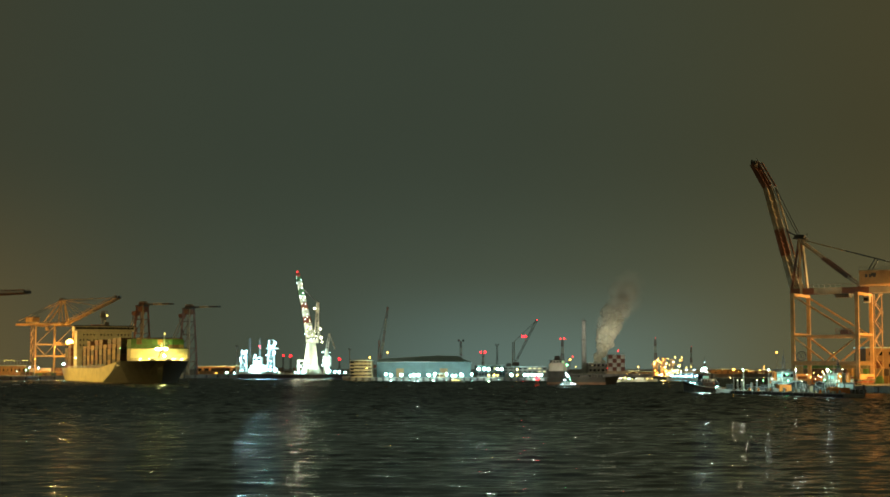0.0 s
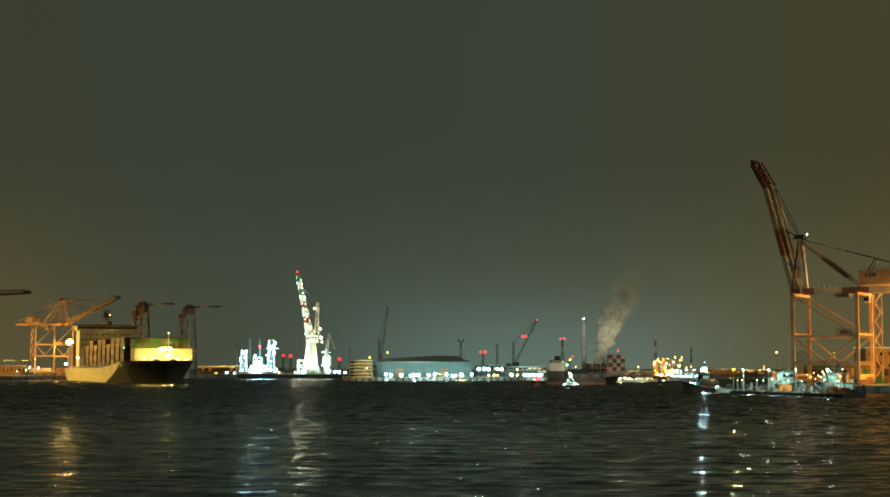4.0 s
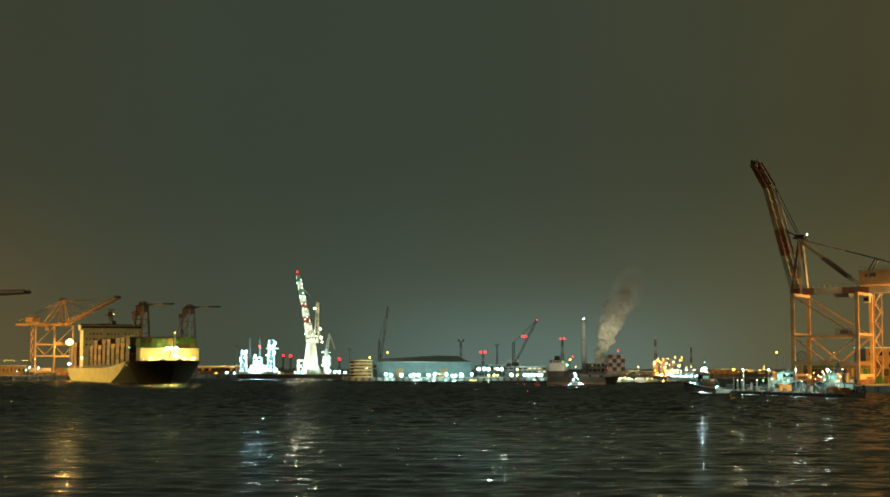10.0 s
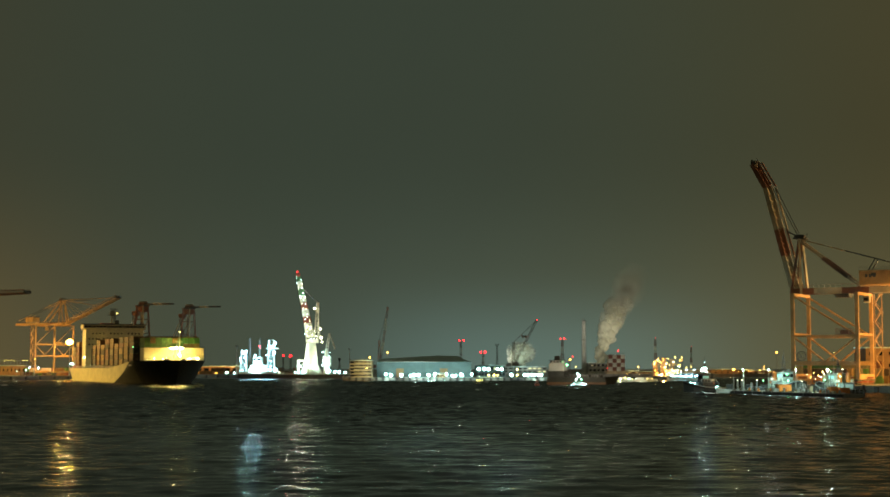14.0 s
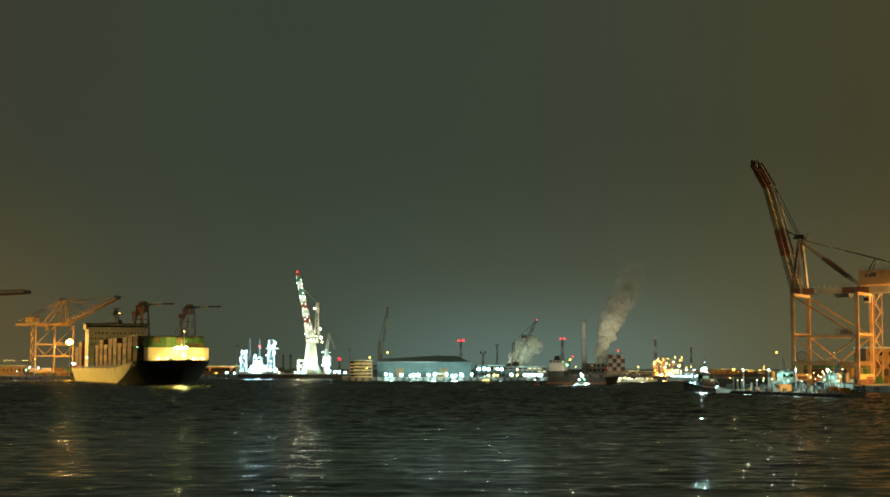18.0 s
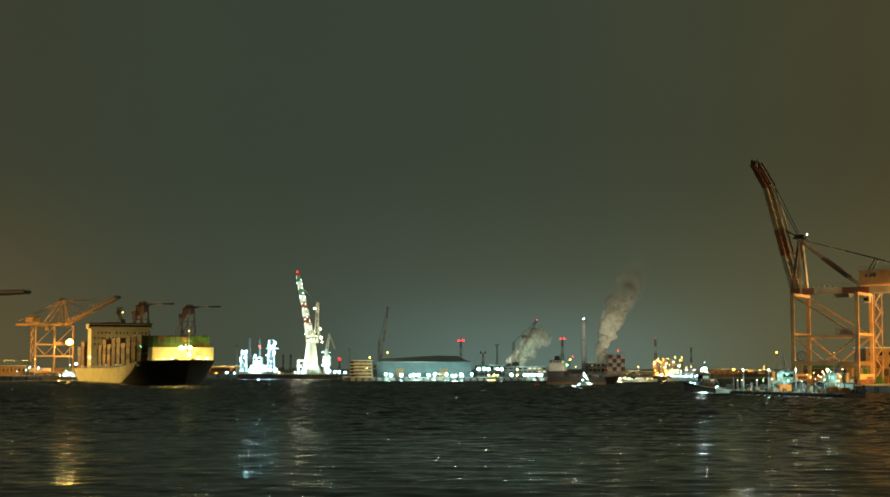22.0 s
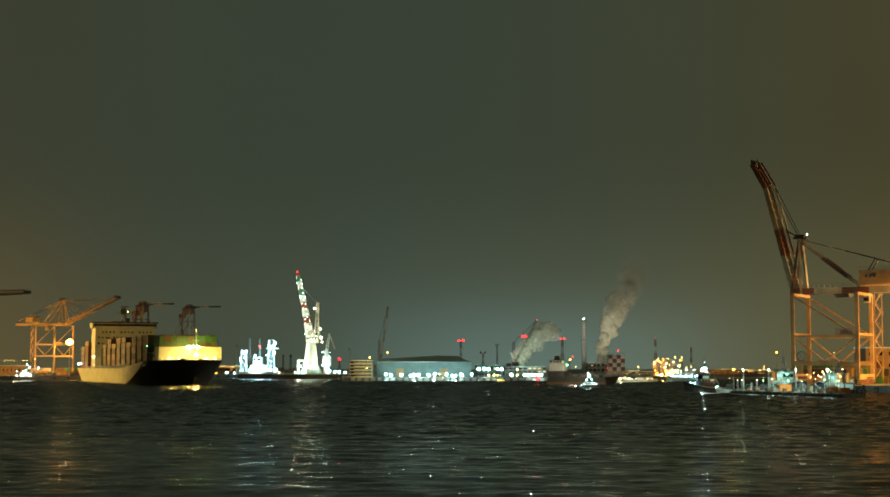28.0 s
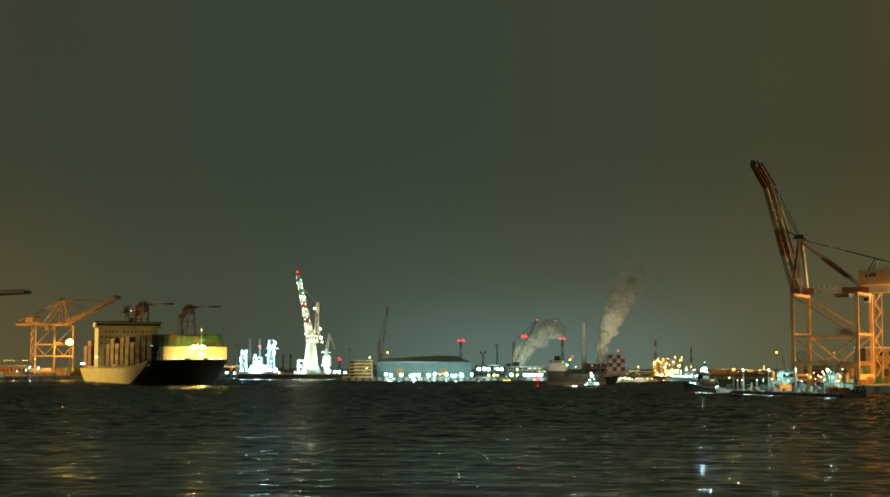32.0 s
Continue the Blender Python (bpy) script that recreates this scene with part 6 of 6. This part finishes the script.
        row_of_lamps(name, [(p.x, p.y, z, r)], mat, label, group, 1.1, STEEL)


def coaster():
    """The small moored ship: white block aft, long low hull with a red waterline."""
    t = thing("coaster", pose(47.94, 690, 0, 0, 0, -18), "small moored coaster with a white deckhouse", "ship")
    bm = prism(bmesh.new(), [(-4, -0.5), (4, -0.5), (4.6, 3.4), (-4.6, 3.4)], 0, 27)
    part("hull", bm, BOAT_DARK, t)
    part("boot_top", prism(bmesh.new(), [(-4.2, -0.2), (4.2, -0.2), (4.38, 1.2), (-4.38, 1.2)], -0.1, 27.2), HULL_BROWN, t, "brown antifouling on the lower hull")
    bow = bmesh.new()
    v = [bow.verts.new(p) for p in ((27, -4.6, 3.4), (27, 4.6, 3.4), (27, -4, -0.5), (27, 4, -0.5), (33, 0, 4.4), (30, 0, -0.5))]
    for f in ((0, 1, 4), (0, 4, 5, 2), (1, 3, 5, 4), (2, 5, 3), (0, 2, 3, 1)):
        bow.faces.new([v[i] for i in f])
    bmesh.ops.recalc_face_normals(bow, faces=bow.faces)
    part("bow", bow, BOAT_DARK, t)
    h = part("deckhouse", slab(0.3, 7.8, -3.8, 3.8, 3.4, 6.2, 0.2), DARK_WALL, t, "dark lower deckhouse")
    part("deckhouse", slab(0.5, 7.4, -3.7, 3.7, 6.2, 9.6, 0.2), SHIP_WHITE, t, "grey-white deckhouse")
    part("wheelhouse", slab(1.0, 6.8, -3.4, 3.4, 9.6, 11.0, 0.2), SHIP_WHITE, t)
    part("roof", slab(0.6, 7.2, -3.8, 3.8, 11.0, 11.2), STEEL, t)
    part("funnel", slab(2.6, 5.0, -1, 1, 11.2, 13.2, 0.2), STEEL, t)
    for k in range(4):
        part("window", box(bmesh.new(), (1.6 + k * 1.5, -3.42, 10.4), (1.0, 0.08, 0.6)), WINDOW_DARK, h)
    for k in range(3):
        part("hatch", slab(10 + k * 5, 14.2 + k * 5, -3, 3, 3.4, 4.6, 0.1), STEEL, t)
    part("mast", lattice(bmesh.new(), (9.4, 0, 3.4), (9.4, 0, 12), 0.8, 0.5, 6, 0.1), STEEL, t)
    rl = bmesh.new()
    for k in range(14):
        beam(rl, (8 + k * 1.4, -4.5, 3.4), (8 + k * 1.4, -4.5, 4.5), 0.07)
    beam(rl, (8, -4.5, 4.5), (26.2, -4.5, 4.5), 0.07)
    part("railing", rl, GALV, t)
    for x, z, r, m in ((9.0, 9.0, 0.95, L_GREEN), (10.4, 11.4, 0.9, L_SODIUM), (11.6, 12.8, 0.6, L_RED), (13.0, 8.0, 0.5, L_WARM)):
        part("mast_lamp", ball(bmesh.new(), (x, -3.0, z), r), m, t)


coaster()


def lit_barge():
    """The crane barge full of sodium lamps, and the cold-lit launch beside it."""
    t = thing("crane_barge", pose(131.86, 900, 0), "work barge crowded with sodium lamps and steel frames", "barge")
    part("hull", slab(-9, 9, -6, 6, -0.5, 2.6, 0.2), BOAT_DARK, t)
    for x in (-6, -1, 4):
        part("tower", lattice(bmesh.new(), (x, 0, 2.6), (x, 0, 11.5 + (x % 3)), 2.4, 1.8, 5, 0.28), CRANE_ORANGE, t)
    part("walkway", slab(-8, 7, -1.6, 1.6, 9.6, 10.1), CRANE_ORANGE, t)
    part("deckhouse", slab(0, 7, -3, 3, 2.6, 6.6, 0.2), BEIGE_WALL, t)
    rnd = random.Random(8)
    spots = [(-6.8, 11, 0.9), (-3.4, 11, 0.8), (-5, 12.2, 0.5), (1.2, 13.2, 0.6), (4.4, 11.2, 0.9), (5.6, 13.6, 0.6), (-0.6, 8, 0.8), (-0.2, 5.6, 0.9), (-2.8, 3.4, 1.1), (-5.4, 3.6, 1.3), (3.0, 5.0, 0.9), (5.4, 4.0, 0.7), (7.4, 8.4, 0.7), (9.6, 12, 0.5), (2.2, 9.2, 0.5)]
    spots += [(rnd.uniform(-8.5, 9), rnd.uniform(3.2, 13.4), rnd.uniform(0.35, 0.8)) for k in range(22)]
    for x, z, r in spots:
        part("work_lamp", ball(bmesh.new(), (x, -3.4, z), r), rnd.choice((L_SODIUM, L_SODIUM, L_WARM, L_PALE)), t, "lit sodium work lamp")
    c = thing("launch", pose(138.9, 880, 0), "white launch lit by cold lamps", "boat", "harbour craft")
    part("hull", prism(bmesh.new(), [(-2.6, -0.3), (2.6, -0.3), (3, 1.8), (-3, 1.8)], -8.5, 8.5), SHIP_WHITE, c)
    part("cabin", slab(-5, 6, -2.2, 2.2, 1.8, 4.6, 0.2), SHIP_WHITE, c)
    for k in range(5):
        part("window", box(bmesh.new(), (-4 + k * 2.1, -2.22, 3.6), (1.4, 0.08, 0.9)), WINDOW_DARK, c)
    for x, z, r in ((-6.6, 2.8, 1.1), (-4, 3.0, 1.0), (-1.5, 3.0, 0.9), (1.6, 2.8, 1.0), (4.6, 2.8, 1.2), (7, 2.6, 0.8), (-5.5, 5.6, 0.7), (2, 6.0, 0.8), (6.4, 6.4, 0.7), (-2.5, 8.2, 0.6)):
        part("deck_lamp", ball(bmesh.new(), (x, -2.8, z), r), L_COLD, c, "lit cold deck lamp")
    part("mast", lattice(bmesh.new(), (0, 0, 4.6), (0, 0, 11), 0.9, 0.5, 5, 0.12), STEEL, c)
    for x, z, r, m in ((8.6, 13.5, 0.6, L_WARM), (11.2, 7.6, 0.7, L_WARM), (13.8, 8.0, 0.6, L_WARM), (17.5, 3.2, 0.8, L_COLD)):
        part("deck_lamp", ball(bmesh.new(), (x - 9, -1, z), r), m, c)


lit_barge()


def launch(name, label, lamps, scale=1.0, hull=BOAT_DARK):
    """A small work boat, bow along +x."""
    t = thing(name, pose(0, 0, 0), label, "boat", "harbour craft")
    bm = bmesh.new()
    rings = []
    for x, hb, z in ((7, 0.2, 2.2), (5, 1.5, 1.9), (1, 2.1, 1.5), (-6, 2.0, 1.4)):
        rings.append([bm.verts.new((x * scale, y * scale, zz * scale)) for y, zz in ((-hb, z), (-hb * 0.8, -0.3), (hb * 0.8, -0.3), (hb, z))])
    for a, b in zip(rings, rings[1:]):
        for i in range(4):
            bm.faces.new((a[i], a[(i + 1) % 4], b[(i + 1) % 4], b[i]))
    bm.faces.new(rings[0])
    bm.faces.new(rings[-1][::-1])
    bmesh.ops.recalc_face_normals(bm, faces=bm.faces)
    part("hull", bm, hull, t)
    k = scale
    c = part("cabin", slab(-3.5 * k, 2.2 * k, -1.5 * k, 1.5 * k, 1.4 * k, 3.6 * k, 0.2), SHIP_WHITE, t, "white cabin")
    for i in range(3):
        part("window", box(bmesh.new(), ((-2.6 + i * 1.7) * k, -1.52 * k, 2.9 * k), (1.1 * k, 0.08, 0.7 * k)), WINDOW_DARK, c)
    part("mast", tube(bmesh.new(), (-0.6 * k, 0, 3.6 * k), (-0.6 * k, 0, 6.4 * k), 0.12 * k, 0.07 * k), GALV, t)
    part("railing", beam(bmesh.new(), (2.2 * k, -1.6 * k, 2.5 * k), (6.0 * k, -0.6 * k, 3.0 * k), 0.08), GALV, t)
    for x, y, z, r, m in lamps:
        part("deck_lamp", ball(bmesh.new(), (x, y, z), r), m, t, "lit deck lamp")
    return t


def wash(parent, x0, x1, y0, y1, seed):
    """A low patch of foam stirred up beside a hull: an uneven sheet a few centimetres thick."""
    bm = bmesh.new()
    nx, ny = 26, 7
    top = [[None] * (ny + 1) for _ in range(nx + 1)]
    for i in range(nx + 1):
        for j in range(ny + 1):
            u, v = i / nx, j / ny
            edge = min(1.0, 6 * min(u, 1 - u), 4 * min(v, 1 - v) + 0.05)
            n = noise.noise(Vector((u * 9 + seed, v * 4, seed)))
            top[i][j] = bm.verts.new((x0 + (x1 - x0) * u + 0.3 * n, y0 + (y1 - y0) * v + 0.25 * n, -0.12 + edge * (0.22 + 0.16 * n)))
    for i in range(nx):
        for j in range(ny):
            bm.faces.new((top[i][j], top[i + 1][j], top[i + 1][j + 1], top[i][j + 1]))
    return part("wash", bm, FOAM, parent, "pale foam beside the hull")


FOAM = surface("sea_foam", (0.78, 0.82, 0.80), 0.7, vary=0.2, stain=0, bump=0.4)
PILOT = launch("pilot_boat", "small pilot boat with bright white lamps", ((-0.2, -1.6, 7.4, 1.5, L_BRIGHT), (-0.9, -1.6, 9.0, 0.9, L_BRIGHT), (-1.8, -1.6, 5.0, 0.9, L_BRIGHT), (1.2, -1.6, 5.4, 0.8, L_GREEN), (-3.4, -1.8, 2.4, 0.6, L_WHITE), (2.6, -1.8, 2.6, 0.8, L_BRIGHT), (4.0, -1.6, 2.3, 0.5, L_WHITE), (-4.8, -1.8, 2.0, 0.4, L_COLD)))
FERRY = launch("work_boat", "small dark work boat with warm deck lamps", ((-2.4, -1.8, 2.3, 0.8, L_WARM), (0, -1.8, 2.2, 0.8, L_WARM), (2.2, -1.8, 2.3, 0.6, L_WARM), (-0.6, -0.4, 6.0, 0.45, L_WHITE)))
ESCORT = launch("escort_boat", "escort boat with dazzling white lamps", ((-1.5, 2.9, 4.0, 1.5, L_ESCORT), (1.6, 2.9, 3.2, 1.2, L_ESCORT), (0.2, 2.9, 5.6, 1.0, L_ESCORT), (-4.0, 2.9, 3.0, 1.2, L_ESCORT), (4.5, 2.9, 3.0, 0.9, L_ESCORT), (-0.8, 0, 9.4, 0.7, L_ESCORT)), 1.4)


PILOT.scale, FERRY.scale = (0.62, 0.62, 0.62), (0.6, 0.6, 0.6)
MOORED = [launch("fishing_boat", "moored white fishing boat with warm deck lamps", l, 1.0, SHIP_WHITE) for l in (
    ((-1.5, -1.9, 3.2, 2.0, L_PALE), (0.8, -1.9, 3.8, 1.2, L_PALE), (3.0, -1.9, 2.2, 0.6, L_WARM)),
    ((-2.0, -1.9, 3.0, 0.9, L_WARM), (1.2, -1.9, 2.4, 0.8, L_WHITE), (3.4, -1.6, 2.4, 0.5, L_WARM), (-0.6, -0.6, 6.0, 0.6, L_SODIUM)),
    ((-3.0, -1.9, 2.4, 0.9, L_WHITE), (0.2, -1.9, 2.8, 0.8, L_PALE), (2.6, -1.9, 2.4, 0.7, L_WHITE), (-0.6, -0.6, 5.6, 0.6, L_WARM)),
    ((-2.4, -1.9, 2.4, 0.6, L_WARM), (1.4, -1.9, 2.6, 0.6, L_WARM), (-0.6, -0.6, 5.0, 0.5, L_SODIUM)))]
for o, (x, y, rz) in zip(MOORED, ((88.81, 800, 10), (99.7, 820, -15), (105.25, 815, 170), (112.83, 830, 20))):
    o.matrix_basis = pose(x, y, 0, 0, 0, rz) @ Matrix.Diagonal((0.7, 0.7, 0.7, 1))


wash(PILOT, -7, 6, -5.5, -2.0, 3)
wash(ESCORT, -9, 8, 3.2, 7.0, 5)
wash(SHIP, -9, 10, -7.0, -0.5, 12)
TUG_FOAM = thing("propeller_wash", pose(80.4, 462, 0), "white propeller wash beside the tugboat", "foam")
wash(TUG_FOAM, -4.5, 4.0, -12, 9, 8)
JETTY_FOAM = thing("propeller_wash", pose(99.4, 394, 0), "white propeller wash along the jetty", "foam")
wash(JETTY_FOAM, -3.4, 2.4, -3.5, 1.2, 4)
THIN_FOAM = thing("propeller_wash", JETTY_M, "thin line of foam along the jetty", "foam")
wash(THIN_FOAM, 1.0, 60.0, -1.5, -0.65, 6)


# ---- flashing lights: lit glass on one side of a turning head ----
def beacon(parent, at, r, mat, label="turning beacon head with a lit lens"):
    """A turning head: lit lens towards -y, dark hood behind. Turned half round, it shows the hood."""
    b = bmesh.new()
    bmesh.ops.create_uvsphere(b, u_segments=16, v_segments=8, radius=r * 1.06)
    bmesh.ops.delete(b, geom=[f for f in b.faces if f.calc_center_median().y < -0.05 * r], context="FACES")
    head = part("beacon_head", b, STEEL, parent, label)
    head.location = at
    g = bmesh.new()
    bmesh.ops.create_uvsphere(g, u_segments=16, v_segments=8, radius=r)
    bmesh.ops.delete(g, geom=[f for f in g.faces if f.calc_center_median().y > 0.0], context="FACES")
    bmesh.ops.holes_fill(g, edges=g.edges, sides=64)
    part("lens", g, mat, head, "lit lens")
    part("collar", tube(bmesh.new(), (0, 0, -r * 1.5), (0, 0, -r * 0.9), r * 0.4), STEEL, parent).location = at
    return head


def buoy():
    t = thing("buoy", pose(39.15, 640, 0), "small red lateral buoy with a flashing lamp", "buoy")
    part("float", tube(bmesh.new(), (0, 0, -0.6), (0, 0, 0.8), 1.1, 1.0, 16), HULL_RED, t)
    part("tower", lattice(bmesh.new(), (0, 0, 0.8), (0, 0, 2.6), 1.1, 0.5, 2, 0.09), HULL_RED, t)
    return t


BUOY = buoy()
BEACONS = []   # head, pose of its seat, times of the flashes, half length of a flash


def flash(parent, at, r, mat, times, half, turn=0.0):
    BEACONS.append((beacon(parent, at, r, mat), at, times, half, turn))


def every(first, period):
    return [first + period * k for k in range(-1, 40) if -1 < first + period * k < 34]


flash(BUOY, (0, 0, 3.2), 0.75, L_RED, every(0, 4), 0.55)
A_TIMES, B_TIMES = every(1, 2.067), every(0, 2.067)
for x in (-1.9, 1.9):
    flash(MAST_A, (x, -0.3, 31.03 - QUAY), 0.85, L_RED, A_TIMES, 0.5)
    flash(MAST_B, (x, -0.3, 20.73 - QUAY), 0.85, L_RED, B_TIMES, 0.6)
    flash(MAST_C, (x * 0.7, -0.3, 30.61 - QUAY), 0.7, L_RED, every(1, 2), 0.5)
flash(MAST_D, (0, -0.3, 14.33 - QUAY), 1.1, L_RED, [0, 1, 2.6, 3.5, 4.5, 5.5, 6.5, 9.5, 10.5, 11.5, 12.5, 15.5, 16.5, 17.5, 18.5, 22.5, 23.5, 24.5, 25.5, 26.5, 27.5, 28.5, 29.5, 30.5, 31.5, 32.5], 0.6)
flash(MAST_E, (0, -0.3, 17.04 - QUAY), 0.8, L_RED, B_TIMES, 0.6)
flash(MAST_F, (0, -0.3, 17.04 - QUAY), 1.0, L_RED, B_TIMES, 0.6)
flash(MAST_G, (0, -0.3, 20.55 - QUAY), 0.75, L_RED, [1.5, 2.3, 3.0, 3.8, 9.5, 10.2], 0.6)
for x in (-1.3, 1.3):
    flash(JIB, (6.73 + x * 0.7, -1.6, 27.55 - 2), 0.8, L_RED, [0.5 + k for k in range(-1, 12)] + [16.8, 17.2] + [28.3 + k for k in range(5)], 0.6)
flash(CHIMNEY, (0, -1.6, CHIMNEY_H + 1.6), 0.6, L_WHITE, every(1, 3), 0.35)
flash(EAST, (18.2, 0, 49.6), 0.2, L_BRIGHT, every(1, 3), 0.3, -150)
flash(EAST, (36.7, 0, 75.6), 0.26, L_BRIGHT, every(1.5, 3), 0.3, -150)


# ---- steam clouds, built of drifting puffs ----
def cloud_stuff(name, cover, seed):
    m = bpy.data.materials.new(name)
    m.use_nodes = True
    nt = m.node_tree
    N, L = nt.nodes.new, nt.links.new
    b = nt.nodes["Principled BSDF"]
    b.inputs["Base Color"].default_value = (0.78, 0.78, 0.66, 1)
    b.inputs["Roughness"].default_value = 1.0
    b.inputs["Specular IOR Level"].default_value = 0.0
    co, nz, mr = N("ShaderNodeTexCoord"), N("ShaderNodeTexNoise"), N("ShaderNodeMapRange")
    nz.inputs["Scale"].default_value, nz.inputs["Detail"].default_value = 0.10, 4
    L(co.outputs["Object"], nz.inputs["Vector"])
    mr.inputs[1].default_value, mr.inputs[2].default_value = 0.35, 0.65
    mr.inputs[3].default_value, mr.inputs[4].default_value = max(0.0, min(1.0, cover * 0.6)), min(1.0, cover * 1.4)
    L(nz.outputs[0], mr.inputs[0])
    # steam lets half of the light through
    tl, half, clear, cut = N("ShaderNodeBsdfTranslucent"), N("ShaderNodeMixShader"), N("ShaderNodeBsdfTransparent"), N("ShaderNodeMixShader")
    tl.inputs[0].default_value = (0.78, 0.78, 0.66, 1)
    L(b.outputs[0], half.inputs[1])
    L(tl.outputs[0], half.inputs[2])
    L(mr.outputs[0], cut.inputs[0])
    L(clear.outputs[0], cut.inputs[1])
    L(half.outputs[0], cut.inputs[2])
    L(cut.outputs[0], nt.nodes["Material Output"].inputs[0])
    return m


scene.cycles.transparent_max_bounces = 24
HALF = cloud_stuff("drifting_steam", 0.28, 4)
THICK, MIDDLE, THIN = cloud_stuff("dense_steam", 0.55, 1), cloud_stuff("thinning_steam", 0.25, 2), cloud_stuff("faint_steam", 0.055, 3)


def puff(parent, r, mat, seed):
    """One ragged puff of steam about the origin of its own object."""
    bm = bmesh.new()
    bmesh.ops.create_icosphere(bm, subdivisions=3, radius=r)
    o = Vector((seed * 3.7, seed * 1.3, seed * 2.1))
    for v in bm.verts:
        n = v.co.normalized()
        v.co = v.co * (1 + 0.36 * noise.noise(n * 1.3 + o) + 0.12 * noise.noise(n * 3.1 + o) + 0.03 * noise.noise(n * 7 + o))
    for f in bm.faces:
        f.smooth = True
    return part("puff", bm, mat, parent)


def along(path, s):
    """A place on a polyline at share s of its length by points."""
    s = max(0.0, min(0.9999, s)) * (len(path) - 1)
    i = int(s)
    return Vector(path[i]).lerp(Vector(path[i + 1]), s - i)


PUFFS = []


def plume(at, label, path, radii, n, drift, speed, mats, seed, swell=1.0):
    """Puffs strung along a path of (x, z) places; each drifts on along it, one after the other."""
    t = thing("steam_cloud", pose(*at), label, "steam", kind="stuff")
    rnd = random.Random(seed)
    for i in range(n):
        s0 = -drift + i / (n - 1)
        k = max(0.0, s0 + drift * 0.5)
        r = radii[0] + (radii[1] - radii[0]) * k ** swell
        mat = mats[0] if k < mats[3] else mats[1] if k < mats[4] else mats[2]
        p = puff(t, r * rnd.uniform(0.8, 1.2), mat, seed + i * 1.7)
        off = Vector((rnd.uniform(-1, 1) * r * 0.85, rnd.uniform(-1, 1) * r * 0.8, rnd.uniform(-1, 1) * r * 0.4))
        PUFFS.append((p, path, s0, drift, off, rnd.uniform(-40, 40), speed))


plume((155.09, 1510, QUAY), "tall pale steam cloud rising from the power house",
      [(-4, 0, -6), (0, 0, 8), (3, 0, 22), (6, 0, 34), (10, 0, 46), (15, 0, 58), (22, 0, 72), (30, 0, 88), (38, 0, 104)], (2.6, 13.0), 100, 0.13, 1.0, (THICK, MIDDLE, THIN, 0.56, 0.72), 21, 1.6)
plume((64.19, 1405, QUAY), "grey steam cloud drifting out of the plant hall",
      [(-3, 0, -12), (1, 0, 2), (4, 0, 12), (9, 0, 20), (17, 0, 29), (28, 0, 37), (38, 0, 42)], (4.8, 10.5), 62, 1.05, 1.0, (HALF, HALF, MIDDLE, 0.9, 1.2), 40)


# ---- what moves ----
def motions():
    walk(WATER_SHEET, [(0, pose(0, 0, 0)), (32, pose(5.0, -62.0, 0))])
    # the ship comes on slowly along its own heading
    rows = []
    for t in (0, 8, 16, 24, 32):
        d = 81.5 * t / 32
        rows.append((t, pose(-133.3 + 0.368 * d, 715 - 0.930 * d, 0, 0, 0, 201.6)))
    walk(SHIP, rows)
    # small craft
    walk(PILOT, [(0, pose(47.71, 585, 0)), (16, pose(52.68, 585, 0)), (32, pose(57.21, 585, 0))])
    walk(FERRY, [(0, pose(5.49, 765, 0)), (6, pose(10.98, 765, 0)), (13, pose(17.04, 765, 0)), (19, pose(21.67, 765, 0)), (25, pose(26.29, 765, 0)), (32, pose(31.49, 765, 0))])
    walk(ESCORT, [(0, pose(-143.4, 800, 0, 0, 0, 130)), (1.5, pose(-142.4, 801, 0, 0, 0, 130)), (3, pose(-141.6, 805, 0, 0, 0, 130)), (6, pose(-147, 832, 0, 0, 0, 135)), (12, pose(-184, 946, 0, 0, 0, 150)), (17, pose(-215, 958, 0, 0, 0, 165)), (22, pose(-229.82, 918, 0, 0, 0, 172)), (25, pose(-239, 912, 0, 0, 0, 172)), (28, pose(-252.48, 906, 0, 0, 0, 172)), (30, pose(-260.9, 902, 0, 0, 0, 172)), (32, pose(-269.24, 898, 0, 0, 0, 172))])
    # turning beacon heads: they face the basin at each flash
    for head, at, times, half, turn in BEACONS:
        lit = lambda t: any(abs(t - f) <= half for f in times)
        rows, angle, n = [], None, 0
        for i in range(int(32 / 0.1) + 1):
            t = i * 0.1
            goal = 0 if lit(t) else 180
            angle = goal if angle is None else angle + max(-80, min(80, goal - angle))
            rows.append((t, pose(*at, 0, 0, turn + angle)))
        keep = [rows[0]] + [b for a, b, c in zip(rows, rows[1:], rows[2:]) if not (a[1] == b[1] == c[1])] + [rows[-1]]
        walk(head, keep)
    # drifting puffs
    for p, path, s0, drift, off, spin, speed in PUFFS:
        rows = []
        for t in (0, 4, 8, 12, 16, 20, 24, 28, 32):
            u = t / 32
            if drift > 1:
                # the second cloud bursts out and then slows
                u = max(0.0, min(1.0, (0.02, 0.04, 0.12, 0.42, 0.60, 0.74, 0.84, 0.93, 1.0)[t // 4]))
            q = along(path, s0 + drift * u * speed) + off
            rows.append((t, pose(q.x, q.y, q.z, 0, 0, spin * t / 32)))
        walk(p, rows)


motions()
